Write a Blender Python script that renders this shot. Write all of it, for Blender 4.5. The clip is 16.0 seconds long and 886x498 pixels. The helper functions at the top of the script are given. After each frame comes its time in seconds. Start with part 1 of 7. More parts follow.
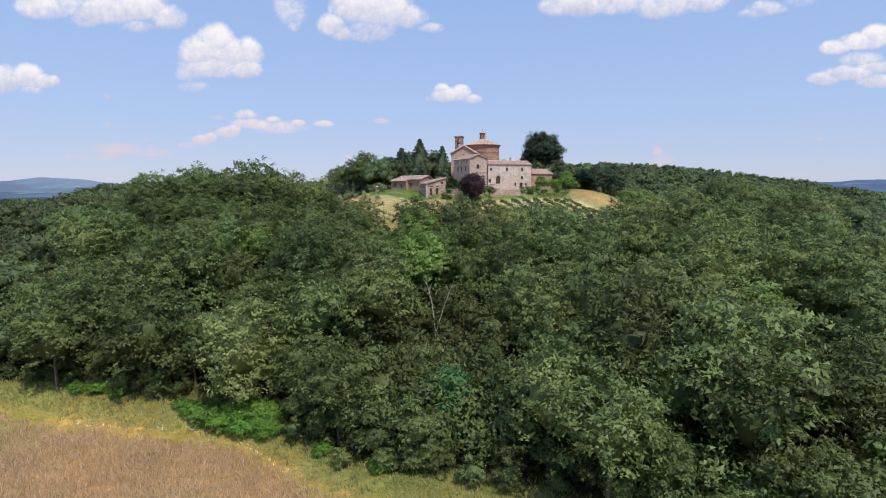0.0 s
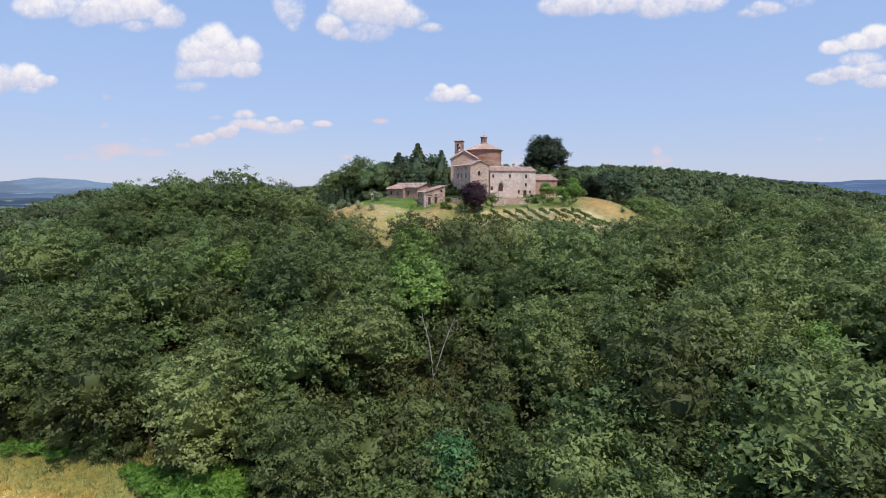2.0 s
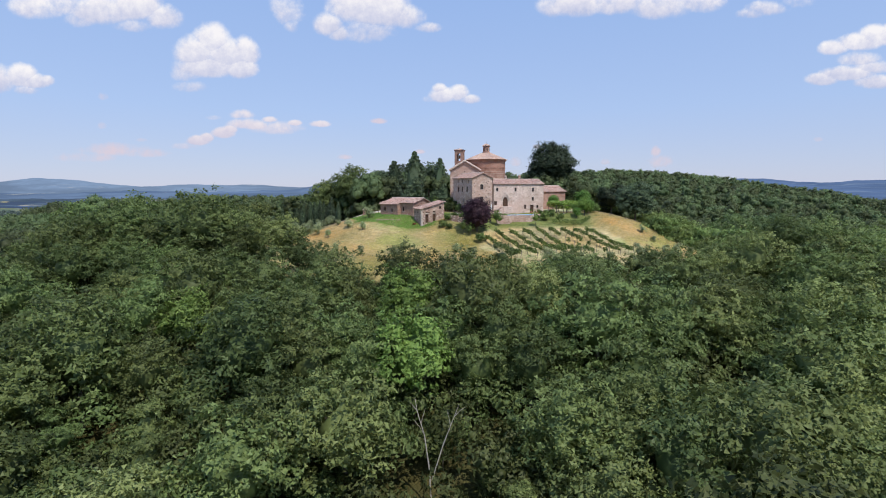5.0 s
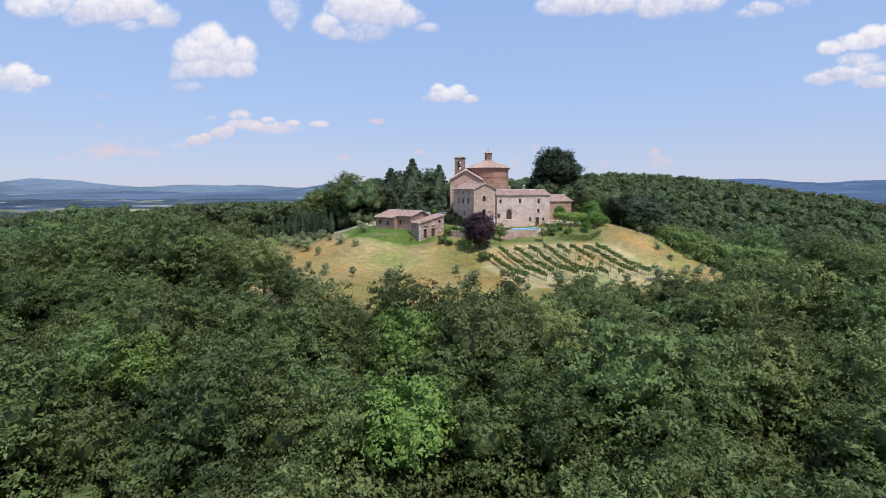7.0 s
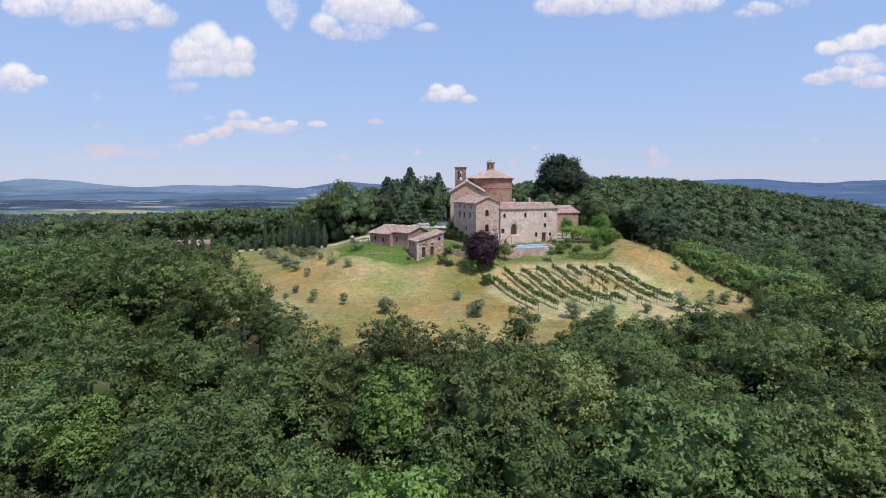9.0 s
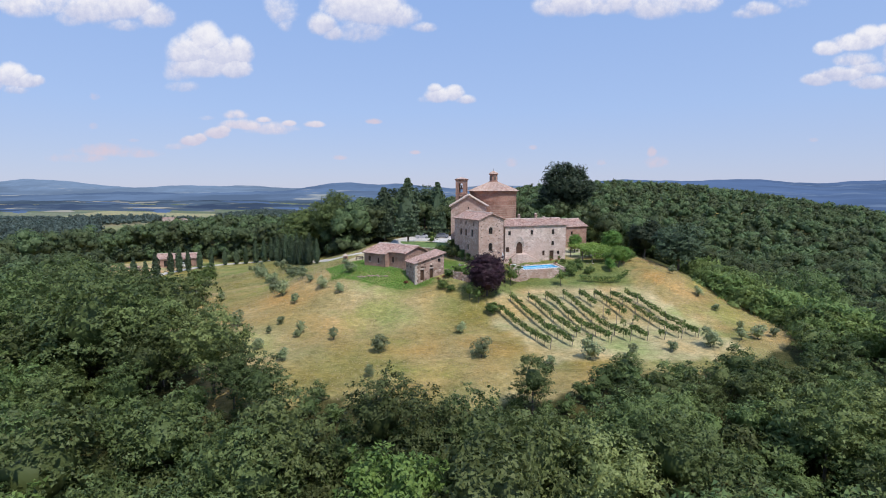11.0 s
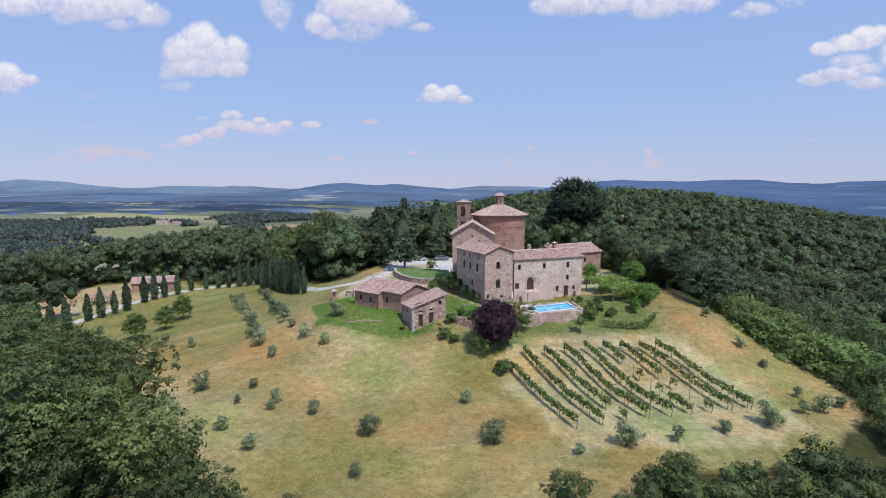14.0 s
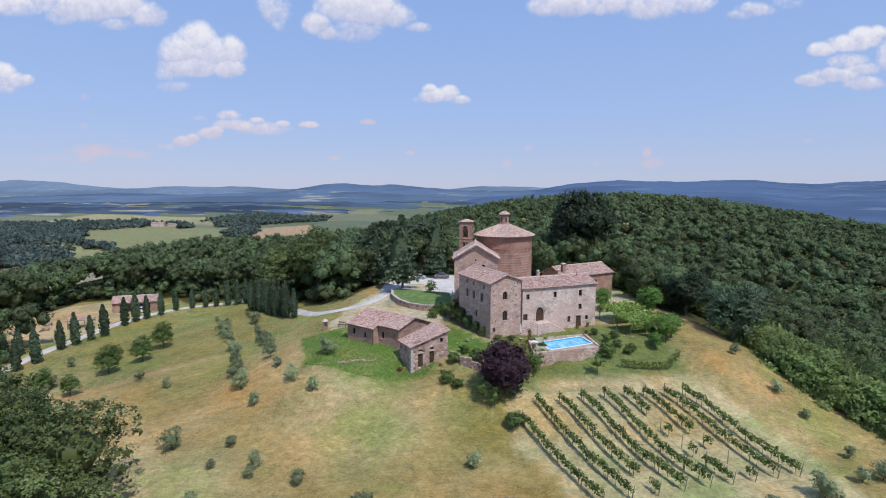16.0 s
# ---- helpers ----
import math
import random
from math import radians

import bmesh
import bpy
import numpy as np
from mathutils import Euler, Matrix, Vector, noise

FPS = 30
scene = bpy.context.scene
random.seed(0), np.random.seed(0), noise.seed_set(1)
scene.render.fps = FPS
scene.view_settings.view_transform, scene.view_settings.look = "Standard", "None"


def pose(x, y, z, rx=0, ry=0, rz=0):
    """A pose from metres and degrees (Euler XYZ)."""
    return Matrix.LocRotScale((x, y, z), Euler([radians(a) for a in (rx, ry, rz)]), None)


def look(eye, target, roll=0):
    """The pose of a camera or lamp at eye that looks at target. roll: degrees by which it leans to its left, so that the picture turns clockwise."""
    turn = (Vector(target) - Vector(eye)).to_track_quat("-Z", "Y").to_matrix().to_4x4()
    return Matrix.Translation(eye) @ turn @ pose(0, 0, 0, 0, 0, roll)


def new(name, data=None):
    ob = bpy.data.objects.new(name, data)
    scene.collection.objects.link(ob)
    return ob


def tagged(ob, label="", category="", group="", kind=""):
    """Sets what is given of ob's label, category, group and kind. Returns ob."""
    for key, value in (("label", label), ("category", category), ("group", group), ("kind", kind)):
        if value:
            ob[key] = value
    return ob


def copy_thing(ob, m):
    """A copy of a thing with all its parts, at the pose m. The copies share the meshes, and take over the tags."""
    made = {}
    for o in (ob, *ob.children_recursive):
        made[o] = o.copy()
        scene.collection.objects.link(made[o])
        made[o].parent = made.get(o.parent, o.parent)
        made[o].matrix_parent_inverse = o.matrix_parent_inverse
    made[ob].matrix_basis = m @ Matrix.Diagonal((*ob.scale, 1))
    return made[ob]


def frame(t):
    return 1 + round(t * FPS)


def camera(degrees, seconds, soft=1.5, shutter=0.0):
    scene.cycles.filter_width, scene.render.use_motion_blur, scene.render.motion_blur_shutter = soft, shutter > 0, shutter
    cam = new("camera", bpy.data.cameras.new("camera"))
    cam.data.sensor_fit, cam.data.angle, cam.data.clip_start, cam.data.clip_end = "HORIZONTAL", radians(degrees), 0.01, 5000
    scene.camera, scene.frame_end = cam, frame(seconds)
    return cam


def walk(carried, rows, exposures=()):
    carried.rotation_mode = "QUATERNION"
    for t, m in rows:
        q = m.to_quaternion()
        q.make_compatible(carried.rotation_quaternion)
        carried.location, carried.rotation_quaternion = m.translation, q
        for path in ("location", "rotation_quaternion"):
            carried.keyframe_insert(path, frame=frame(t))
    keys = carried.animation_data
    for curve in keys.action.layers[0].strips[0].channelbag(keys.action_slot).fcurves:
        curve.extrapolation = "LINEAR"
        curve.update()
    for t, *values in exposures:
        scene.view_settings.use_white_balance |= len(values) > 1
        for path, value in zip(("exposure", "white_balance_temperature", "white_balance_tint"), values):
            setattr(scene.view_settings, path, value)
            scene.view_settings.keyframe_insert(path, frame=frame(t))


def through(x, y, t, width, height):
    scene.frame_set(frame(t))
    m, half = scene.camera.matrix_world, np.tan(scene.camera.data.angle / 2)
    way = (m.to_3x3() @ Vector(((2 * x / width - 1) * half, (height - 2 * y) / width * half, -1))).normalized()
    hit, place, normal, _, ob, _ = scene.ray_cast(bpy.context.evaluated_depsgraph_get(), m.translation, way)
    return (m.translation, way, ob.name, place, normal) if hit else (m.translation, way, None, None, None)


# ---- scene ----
cam = camera(82.0, 16.0, soft=1.0)
# seconds, x, y, z, pitch, lean, yaw
PATH = [
    (0.0, 0.000, 0.000, 0.000, -6.890, 0.099, -0.000),
    (0.5, 0.011, 2.399, 0.571, -6.891, 0.101, -0.019),
    (1.0, 0.018, 4.793, 1.154, -6.892, 0.104, -0.039),
    (1.5, 0.021, 7.182, 1.751, -6.894, 0.106, -0.061),
    (2.0, 0.020, 9.565, 2.360, -6.895, 0.109, -0.085),
    (2.5, 0.014, 11.944, 2.983, -6.897, 0.112, -0.109),
    (3.0, 0.005, 14.317, 3.619, -6.898, 0.114, -0.136),
    (3.5, -0.009, 16.686, 4.268, -6.900, 0.117, -0.163),
    (4.0, -0.026, 19.049, 4.930, -6.902, 0.119, -0.192),
    (4.5, -0.048, 21.407, 5.605, -6.903, 0.122, -0.223),
    (5.0, -0.074, 23.760, 6.293, -6.905, 0.125, -0.255),
    (5.5, -0.104, 26.108, 6.994, -6.907, 0.127, -0.288),
    (6.0, -0.138, 28.451, 7.708, -6.909, 0.130, -0.323),
    (6.5, -0.177, 30.789, 8.435, -6.911, 0.132, -0.360),
    (7.0, -0.219, 33.122, 9.175, -6.913, 0.135, -0.397),
    (7.5, -0.266, 35.449, 9.928, -6.915, 0.138, -0.437),
    (8.0, -0.316, 37.772, 10.695, -6.917, 0.140, -0.477),
    (8.5, -0.371, 40.089, 11.474, -6.920, 0.143, -0.520),
    (9.0, -0.430, 42.402, 12.266, -6.922, 0.145, -0.563),
    (9.5, -0.493, 44.709, 13.072, -6.924, 0.148, -0.608),
    (10.0, -0.560, 47.011, 13.890, -6.927, 0.151, -0.655),
    (10.5, -0.631, 49.308, 14.722, -6.929, 0.153, -0.703),
    (11.0, -0.707, 51.600, 15.566, -6.932, 0.156, -0.752),
    (11.5, -0.786, 53.887, 16.424, -6.934, 0.158, -0.803),
    (12.0, -0.870, 56.169, 17.295, -6.937, 0.161, -0.855),
    (12.5, -0.957, 58.446, 18.179, -6.940, 0.164, -0.909),
    (13.0, -1.049, 60.717, 19.075, -6.943, 0.166, -0.964),
    (13.5, -1.145, 62.984, 19.985, -6.945, 0.169, -1.021),
    (14.0, -1.245, 65.245, 20.908, -6.948, 0.171, -1.079),
    (14.5, -1.349, 67.502, 21.844, -6.951, 0.174, -1.138),
    (15.0, -1.458, 69.753, 22.793, -6.954, 0.177, -1.199),
    (15.5, -1.570, 71.999, 23.755, -6.958, 0.179, -1.262),
    (16.0, -1.686, 74.240, 24.730, -6.961, 0.182, -1.325),
]
walk(cam, [(t, pose(x, y, z, 90 + pitch, lean, yaw)) for t, x, y, z, pitch, lean, yaw in PATH], [(0.0, 0.02, 6650, 10), (8.0, 0.0, 6500, 10), (16.0, -0.15, 6230, 12)])

# ---------------------------------------------------------------- light
SUN_EL, SUN_AZ = 58.0, 148.0          # height above the horizon; clockwise from +y
world = bpy.data.worlds.new("world")
scene.world = world
world.use_nodes = True
wn = world.node_tree.nodes
wl = world.node_tree.links
sky = wn.new("ShaderNodeTexSky")
sky.sky_type = "NISHITA"
sky.sun_disc = False
sky.sun_elevation = radians(SUN_EL)
sky.sun_rotation = radians(SUN_AZ)
sky.altitude = 300
sky.air_density = 1.0
sky.dust_density = 0.2
sky.ozone_density = 2.0
veil = wn.new("ShaderNodeMix")          # summer haze evens the sky out towards pale blue
veil.data_type = "RGBA"
veil.inputs[0].default_value = 0.85
up = wn.new("ShaderNodeSeparateXYZ")
wl.new(wn.new("ShaderNodeTexCoord").outputs["Generated"], up.inputs[0])
haze = wn.new("ShaderNodeValToRGB")
stops = haze.color_ramp.elements
stops.new(0.14)
for k, p, c in ((0, 0.0, (0.475, 0.530, 0.725)), (1, 0.14, (0.390, 0.530, 0.835)), (2, 0.40, (0.290, 0.460, 0.835))):
    stops[k].position, stops[k].color = p, (*c, 1)
wl.new(up.outputs[2], haze.inputs[0])
gain = wn.new("ShaderNodeVectorMath")
gain.operation = "SCALE"
gain.inputs["Scale"].default_value = 8.0
wl.new(haze.outputs[0], gain.inputs[0])
wl.new(gain.outputs[0], veil.inputs[7])
wl.new(sky.outputs[0], veil.inputs[6])
wl.new(veil.outputs[2], wn["Background"].inputs[0])
wn["Background"].inputs[1].default_value = 0.131
sun_data = bpy.data.lights.new("sun", "SUN")
sun_data.energy = 3.8
sun_data.angle = radians(0.6)
sun_data.color = (1.0, 0.96, 0.91)
sun = new("sun", sun_data)
az, el = radians(SUN_AZ), radians(SUN_EL)
sun.matrix_world = look((math.sin(az) * math.cos(el) * 100, math.cos(az) * math.cos(el) * 100, math.sin(el) * 100), (0, 0, 0))


# ---------------------------------------------------------------- materials
def material(name, rough=0.8, spec=0.25):
    m = bpy.data.materials.new(name)
    m.use_nodes = True
    b = m.node_tree.nodes["Principled BSDF"]
    b.inputs["Roughness"].default_value = rough
    b.inputs["Specular IOR Level"].default_value = spec
    return m, m.node_tree.nodes, m.node_tree.links, b


def node(nt, kind, **kw):
    n = nt.nodes.new(kind)
    for k, v in kw.items():
        n.inputs[k].default_value = v
    return n


def noise_of(nt, scale, detail=4.0, coord="Object", rough=0.55):
    tc = nt.nodes.new("ShaderNodeTexCoord")
    n = node(nt, "ShaderNodeTexNoise", Scale=scale, Detail=detail, Roughness=rough)
    nt.links.new(tc.outputs[coord], n.inputs["Vector"])
    return n.outputs["Fac"]


def ramp(nt, fac, stops):
    r = nt.nodes.new("ShaderNodeValToRGB")
    e = r.color_ramp.elements
    while len(e) < len(stops):
        e.new(0.5)
    for k, (p, c) in zip(e, stops):
        k.position, k.color = p, (*c, 1)
    nt.links.new(fac, r.inputs[0])
    return r.outputs[0]


def mix(nt, fac, a, b, how="MIX"):
    m = nt.nodes.new("ShaderNodeMix")
    m.data_type, m.blend_type = "RGBA", how
    for sock, v in ((m.inputs[0], fac), (m.inputs[6], a), (m.inputs[7], b)):
        if isinstance(v, (int, float)):
            sock.default_value = v
        elif isinstance(v, tuple):
            sock.default_value = (*v, 1)
        else:
            nt.links.new(v, sock)
    return m.outputs[2]


def bump(nt, bsdf, height, strength=0.4, distance=0.05):
    b = node(nt, "ShaderNodeBump", Strength=strength, Distance=distance)
    nt.links.new(height, b.inputs["Height"])
    nt.links.new(b.outputs[0], bsdf.inputs["Normal"])


def plain(name, colour, rough=0.8, vary=0.25, scale=3.0, coord="Object", spec=0.25, bumpy=0.0):
    """A surface of one colour with stains at two scales."""
    m, n, l, b = material(name, rough, spec)
    nt = m.node_tree
    dark = tuple(c * (1 - vary) for c in colour)
    light = tuple(min(1, c * (1 + vary)) for c in colour)
    big = ramp(nt, noise_of(nt, scale, 3, coord), [(0.3, dark), (0.7, light)])
    fine = ramp(nt, noise_of(nt, scale * 9, 4, coord), [(0.3, (0.75,) * 3), (0.7, (1.0,) * 3)])
    l.new(mix(nt, 1.0, big, fine, "MULTIPLY"), b.inputs["Base Color"])
    if bumpy:
        bump(nt, b, noise_of(nt, scale * 9, 4, coord), bumpy, 0.05)
    return m


def leaf_material(name, dark, light, hue=0.03, through=0.35, value=(0.62, 1.4)):
    """Leaves: reflected and transmitted light, each plant a little different."""
    m = bpy.data.materials.new(name)
    m.use_nodes = True
    nt = m.node_tree
    nt.nodes.clear()
    out = nt.nodes.new("ShaderNodeOutputMaterial")
    geo = nt.nodes.new("ShaderNodeNewGeometry")
    info = nt.nodes.new("ShaderNodeObjectInfo")
    col = ramp(nt, geo.outputs["Random Per Island"], [(0.0, dark), (1.0, light)])
    hsv = nt.nodes.new("ShaderNodeHueSaturation")
    nt.links.new(col, hsv.inputs["Color"])
    for sock, lo, hi in (("Hue", 0.5 - hue, 0.5 + hue), ("Value", *value)):
        mr = node(nt, "ShaderNodeMapRange", **{"To Min": lo, "To Max": hi})
        if sock == "Hue":
            w = nt.nodes.new("ShaderNodeMath")
            w.operation = "FRACT"
            k = nt.nodes.new("ShaderNodeMath")
            k.operation = "MULTIPLY"
            k.inputs[1].default_value = 7.31
            nt.links.new(info.outputs["Random"], k.inputs[0])
            nt.links.new(k.outputs[0], w.inputs[0])
            nt.links.new(w.outputs[0], mr.inputs[0])
        else:
            nt.links.new(info.outputs["Random"], mr.inputs[0])
        nt.links.new(mr.outputs[0], hsv.inputs[sock])
    p = nt.nodes.new("ShaderNodeBsdfPrincipled")
    p.inputs["Roughness"].default_value = 0.55
    p.inputs["Specular IOR Level"].default_value = 0.25
    t = nt.nodes.new("ShaderNodeBsdfTranslucent")
    nt.links.new(hsv.outputs[0], p.inputs["Base Color"])
    nt.links.new(hsv.outputs[0], t.inputs["Color"])
    s = nt.nodes.new("ShaderNodeMixShader")
    s.inputs[0].default_value = through
    nt.links.new(p.outputs[0], s.inputs[1])
    nt.links.new(t.outputs[0], s.inputs[2])
    nt.links.new(s.outputs[0], out.inputs[0])
    return m


LEAF_OAK = leaf_material("oak leaves", (0.094, 0.130, 0.041), (0.190, 0.240, 0.082), 0.018, 0.36, value=(0.62, 1.50))
LEAF_TEAL = leaf_material("blue-green leaves", (0.07, 0.17, 0.06), (0.14, 0.29, 0.115), 0.008, value=(0.9, 1.1))
LEAF_PALE = leaf_material("pale leaves", (0.19, 0.235, 0.07), (0.36, 0.41, 0.155), 0.006, value=(0.95, 1.1))
LEAF_BRIGHT = leaf_material("fresh leaves", (0.145, 0.230, 0.050), (0.260, 0.370, 0.095), 0.008, value=(0.85, 1.15))
LEAF_TRELLIS = leaf_material("trellis vine leaves", (0.21, 0.32, 0.06), (0.36, 0.47, 0.13), 0.006, value=(0.92, 1.1))
LEAF_CONIFER = leaf_material("conifer needles", (0.046, 0.070, 0.036), (0.094, 0.130, 0.068), 0.01, 0.2)
LEAF_OLIVE = leaf_material("olive leaves", (0.215, 0.255, 0.125), (0.365, 0.415, 0.215), 0.01, 0.3)
LEAF_PLUM = leaf_material("purple plum leaves", (0.026, 0.012, 0.019), (0.080, 0.038, 0.052), 0.01, 0.2)
LEAF_VINE = leaf_material("vine leaves", (0.085, 0.135, 0.035), (0.20, 0.27, 0.075), 0.01, value=(0.85, 1.2))
BARK = plain("bark", (0.16, 0.13, 0.10), 0.9, 0.35, 2.0)
TWIG = plain("pale dead wood", (0.42, 0.38, 0.32), 0.9, 0.2, 2.0)


def masonry(name, colours, mortar, size=0.35, rough=0.92, squash=0.55, patches=None):
    """Rubble masonry: stones of several tints in lime mortar, weathered in large patches."""
    m, n, l, b = material(name, rough, 0.15)
    nt = m.node_tree
    tc = nt.nodes.new("ShaderNodeTexCoord")
    mp = nt.nodes.new("ShaderNodeMapping")
    mp.inputs["Scale"].default_value = (1 / size, 1 / size, 1 / (size * squash))
    l.new(tc.outputs["Object"], mp.inputs[0])
    v = node(nt, "ShaderNodeTexVoronoi", Scale=1.0, Randomness=0.9)
    l.new(mp.outputs[0], v.inputs["Vector"])
    e = node(nt, "ShaderNodeTexVoronoi", Scale=1.0, Randomness=0.9)
    e.feature = "DISTANCE_TO_EDGE"
    l.new(mp.outputs[0], e.inputs["Vector"])
    sep = nt.nodes.new("ShaderNodeSeparateColor")
    l.new(v.outputs["Color"], sep.inputs[0])
    k = 1 / (len(colours) - 1)
    stone = ramp(nt, sep.outputs[0], [(q * k, c) for q, c in enumerate(colours)])
    joint = ramp(nt, e.outputs["Distance"], [(0.02, (1, 1, 1)), (0.10, (0, 0, 0))])
    col = mix(nt, joint, stone, mortar)
    stain = ramp(nt, noise_of(nt, 0.5, 7, rough=0.65), [(0.34, (0.60, 0.54, 0.51)), (0.56, (1, 1, 1))])
    col = mix(nt, 0.85, col, stain, "MULTIPLY")
    if patches:
        pm = ramp(nt, noise_of(nt, 0.22, 4), [(0.48, (0, 0, 0)), (0.6, (1, 1, 1))])
        col = mix(nt, pm, col, mix(nt, 0.55, col, patches))
    l.new(col, b.inputs["Base Color"])
    bump(nt, b, e.outputs["Distance"], 0.9, 0.10)
    return m


def tiled(name, light, dark, moss):
    """Old clay pantiles: each tile of its own tint, lichen in patches."""
    m, n, l, b = material(name, 0.9, 0.15)
    nt = m.node_tree
    tc = nt.nodes.new("ShaderNodeTexCoord")
    v = node(nt, "ShaderNodeTexVoronoi", Scale=3.2, Randomness=0.8)
    l.new(tc.outputs["Object"], v.inputs["Vector"])
    sep = nt.nodes.new("ShaderNodeSeparateColor")
    l.new(v.outputs["Color"], sep.inputs[0])
    col = ramp(nt, sep.outputs[0], [(0.0, dark), (0.5, tuple((a + c) / 2 for a, c in zip(dark, light))), (1.0, light)])
    pm = ramp(nt, noise_of(nt, 0.5, 5), [(0.45, (0, 0, 0)), (0.68, (1, 1, 1))])
    col = mix(nt, pm, col, mix(nt, 0.6, col, moss))
    fine = ramp(nt, noise_of(nt, 6, 3), [(0.3, (0.7,) * 3), (0.7, (1.0,) * 3)])
    l.new(mix(nt, 1.0, col, fine, "MULTIPLY"), b.inputs["Base Color"])
    bump(nt, b, sep.outputs[1], 0.5, 0.04)
    return m


STONE_PINK = masonry("pinkish rubble stone", [(0.36, 0.24, 0.19), (0.60, 0.45, 0.375), (0.47, 0.30, 0.235), (0.70, 0.57, 0.485)], (0.57, 0.45, 0.38), 0.42, patches=(0.44, 0.27, 0.20))
STONE_PALE = masonry("pale rubble stone", [(0.48, 0.36, 0.30), (0.72, 0.585, 0.50), (0.58, 0.42, 0.345), (0.80, 0.68, 0.595)], (0.69, 0.57, 0.49), 0.42, patches=(0.56, 0.40, 0.325))
STONE_ROUGH = masonry("rough dark stone", [(0.17, 0.11, 0.085), (0.52, 0.37, 0.30), (0.33, 0.19, 0.145), (0.72, 0.59, 0.50)], (0.42, 0.32, 0.26), 0.50, squash=0.7)
STONE_COURSE = masonry("travertine course", [(0.45, 0.30, 0.23), (0.54, 0.39, 0.31), (0.43, 0.28, 0.21)], (0.46, 0.33, 0.26), 0.5)
BRICK_RED = masonry("red brick", [(0.34, 0.16, 0.11), (0.46, 0.24, 0.17), (0.38, 0.19, 0.13), (0.52, 0.31, 0.23)], (0.42, 0.29, 0.23), 0.24, squash=0.35)
BRICK_ROSE = masonry("rose brick", [(0.36, 0.19, 0.14), (0.47, 0.28, 0.21), (0.41, 0.22, 0.16)], (0.45, 0.34, 0.28), 0.24, squash=0.35)
ROOF_TILE = tiled("old clay tiles", (0.66, 0.46, 0.38), (0.32, 0.18, 0.145), (0.46, 0.37, 0.32))
ROOF_CONE = tiled("weathered clay tiles", (0.66, 0.49, 0.40), (0.42, 0.26, 0.20), (0.54, 0.45, 0.39))
RIDGE_TILE = plain("ridge tiles", (0.62, 0.50, 0.42), 0.9, 0.2, 2.0)
WOOD_DARK = plain("dark brown wood", (0.10, 0.055, 0.035), 0.7, 0.3, 3.0)
WOOD_GREY = plain("weathered timber", (0.30, 0.25, 0.20), 0.85, 0.3, 3.0)
GLASS = plain("window glass", (0.02, 0.022, 0.025), 0.08, 0.2, 1.0, spec=0.6)
FRAME_WOOD = plain("window wood", (0.14, 0.085, 0.06), 0.6, 0.2, 4.0)
# dark colour standing for the shade inside rooms and holes
SHADE_IN = plain("dark interior shade", (0.12, 0.10, 0.085), 0.95, 0.2, 1.0)
STONE_TRIM = plain("dressed stone trim", (0.58, 0.50, 0.43), 0.85, 0.2, 2.0, bumpy=0.3)
PIPE = plain("copper downpipe", (0.20, 0.13, 0.10), 0.5, 0.2, 4.0)
GRAVEL = plain("pale gravel", (0.66, 0.62, 0.57), 0.95, 0.15, 0.4, bumpy=0.4)
ASPHALT = plain("worn grey lane", (0.56, 0.52, 0.47), 0.95, 0.18, 0.3, bumpy=0.3)
POOL_LINER = plain("blue pool liner", (0.06, 0.40, 0.66), 0.4, 0.15, 1.0)
WHITE = plain("white paint", (0.78, 0.77, 0.74), 0.5, 0.06, 2.0)
CAR_SILVER = plain("silver car paint", (0.45, 0.46, 0.48), 0.25, 0.05, 1.0, spec=0.6)
CAR_GREY = plain("grey car paint", (0.20, 0.21, 0.23), 0.25, 0.05, 1.0, spec=0.6)
RUBBER = plain("tyre rubber", (0.03, 0.03, 0.03), 0.8, 0.2, 4.0)
TARP_BLUE = plain("blue tarpaulin", (0.08, 0.16, 0.34), 0.6, 0.15, 2.0)


# ---------------------------------------------------------------- terrain
def step(a, b, v):
    t = np.clip((np.asarray(v, float) - a) / (b - a), 0, 1)
    return t * t * (3 - 2 * t)


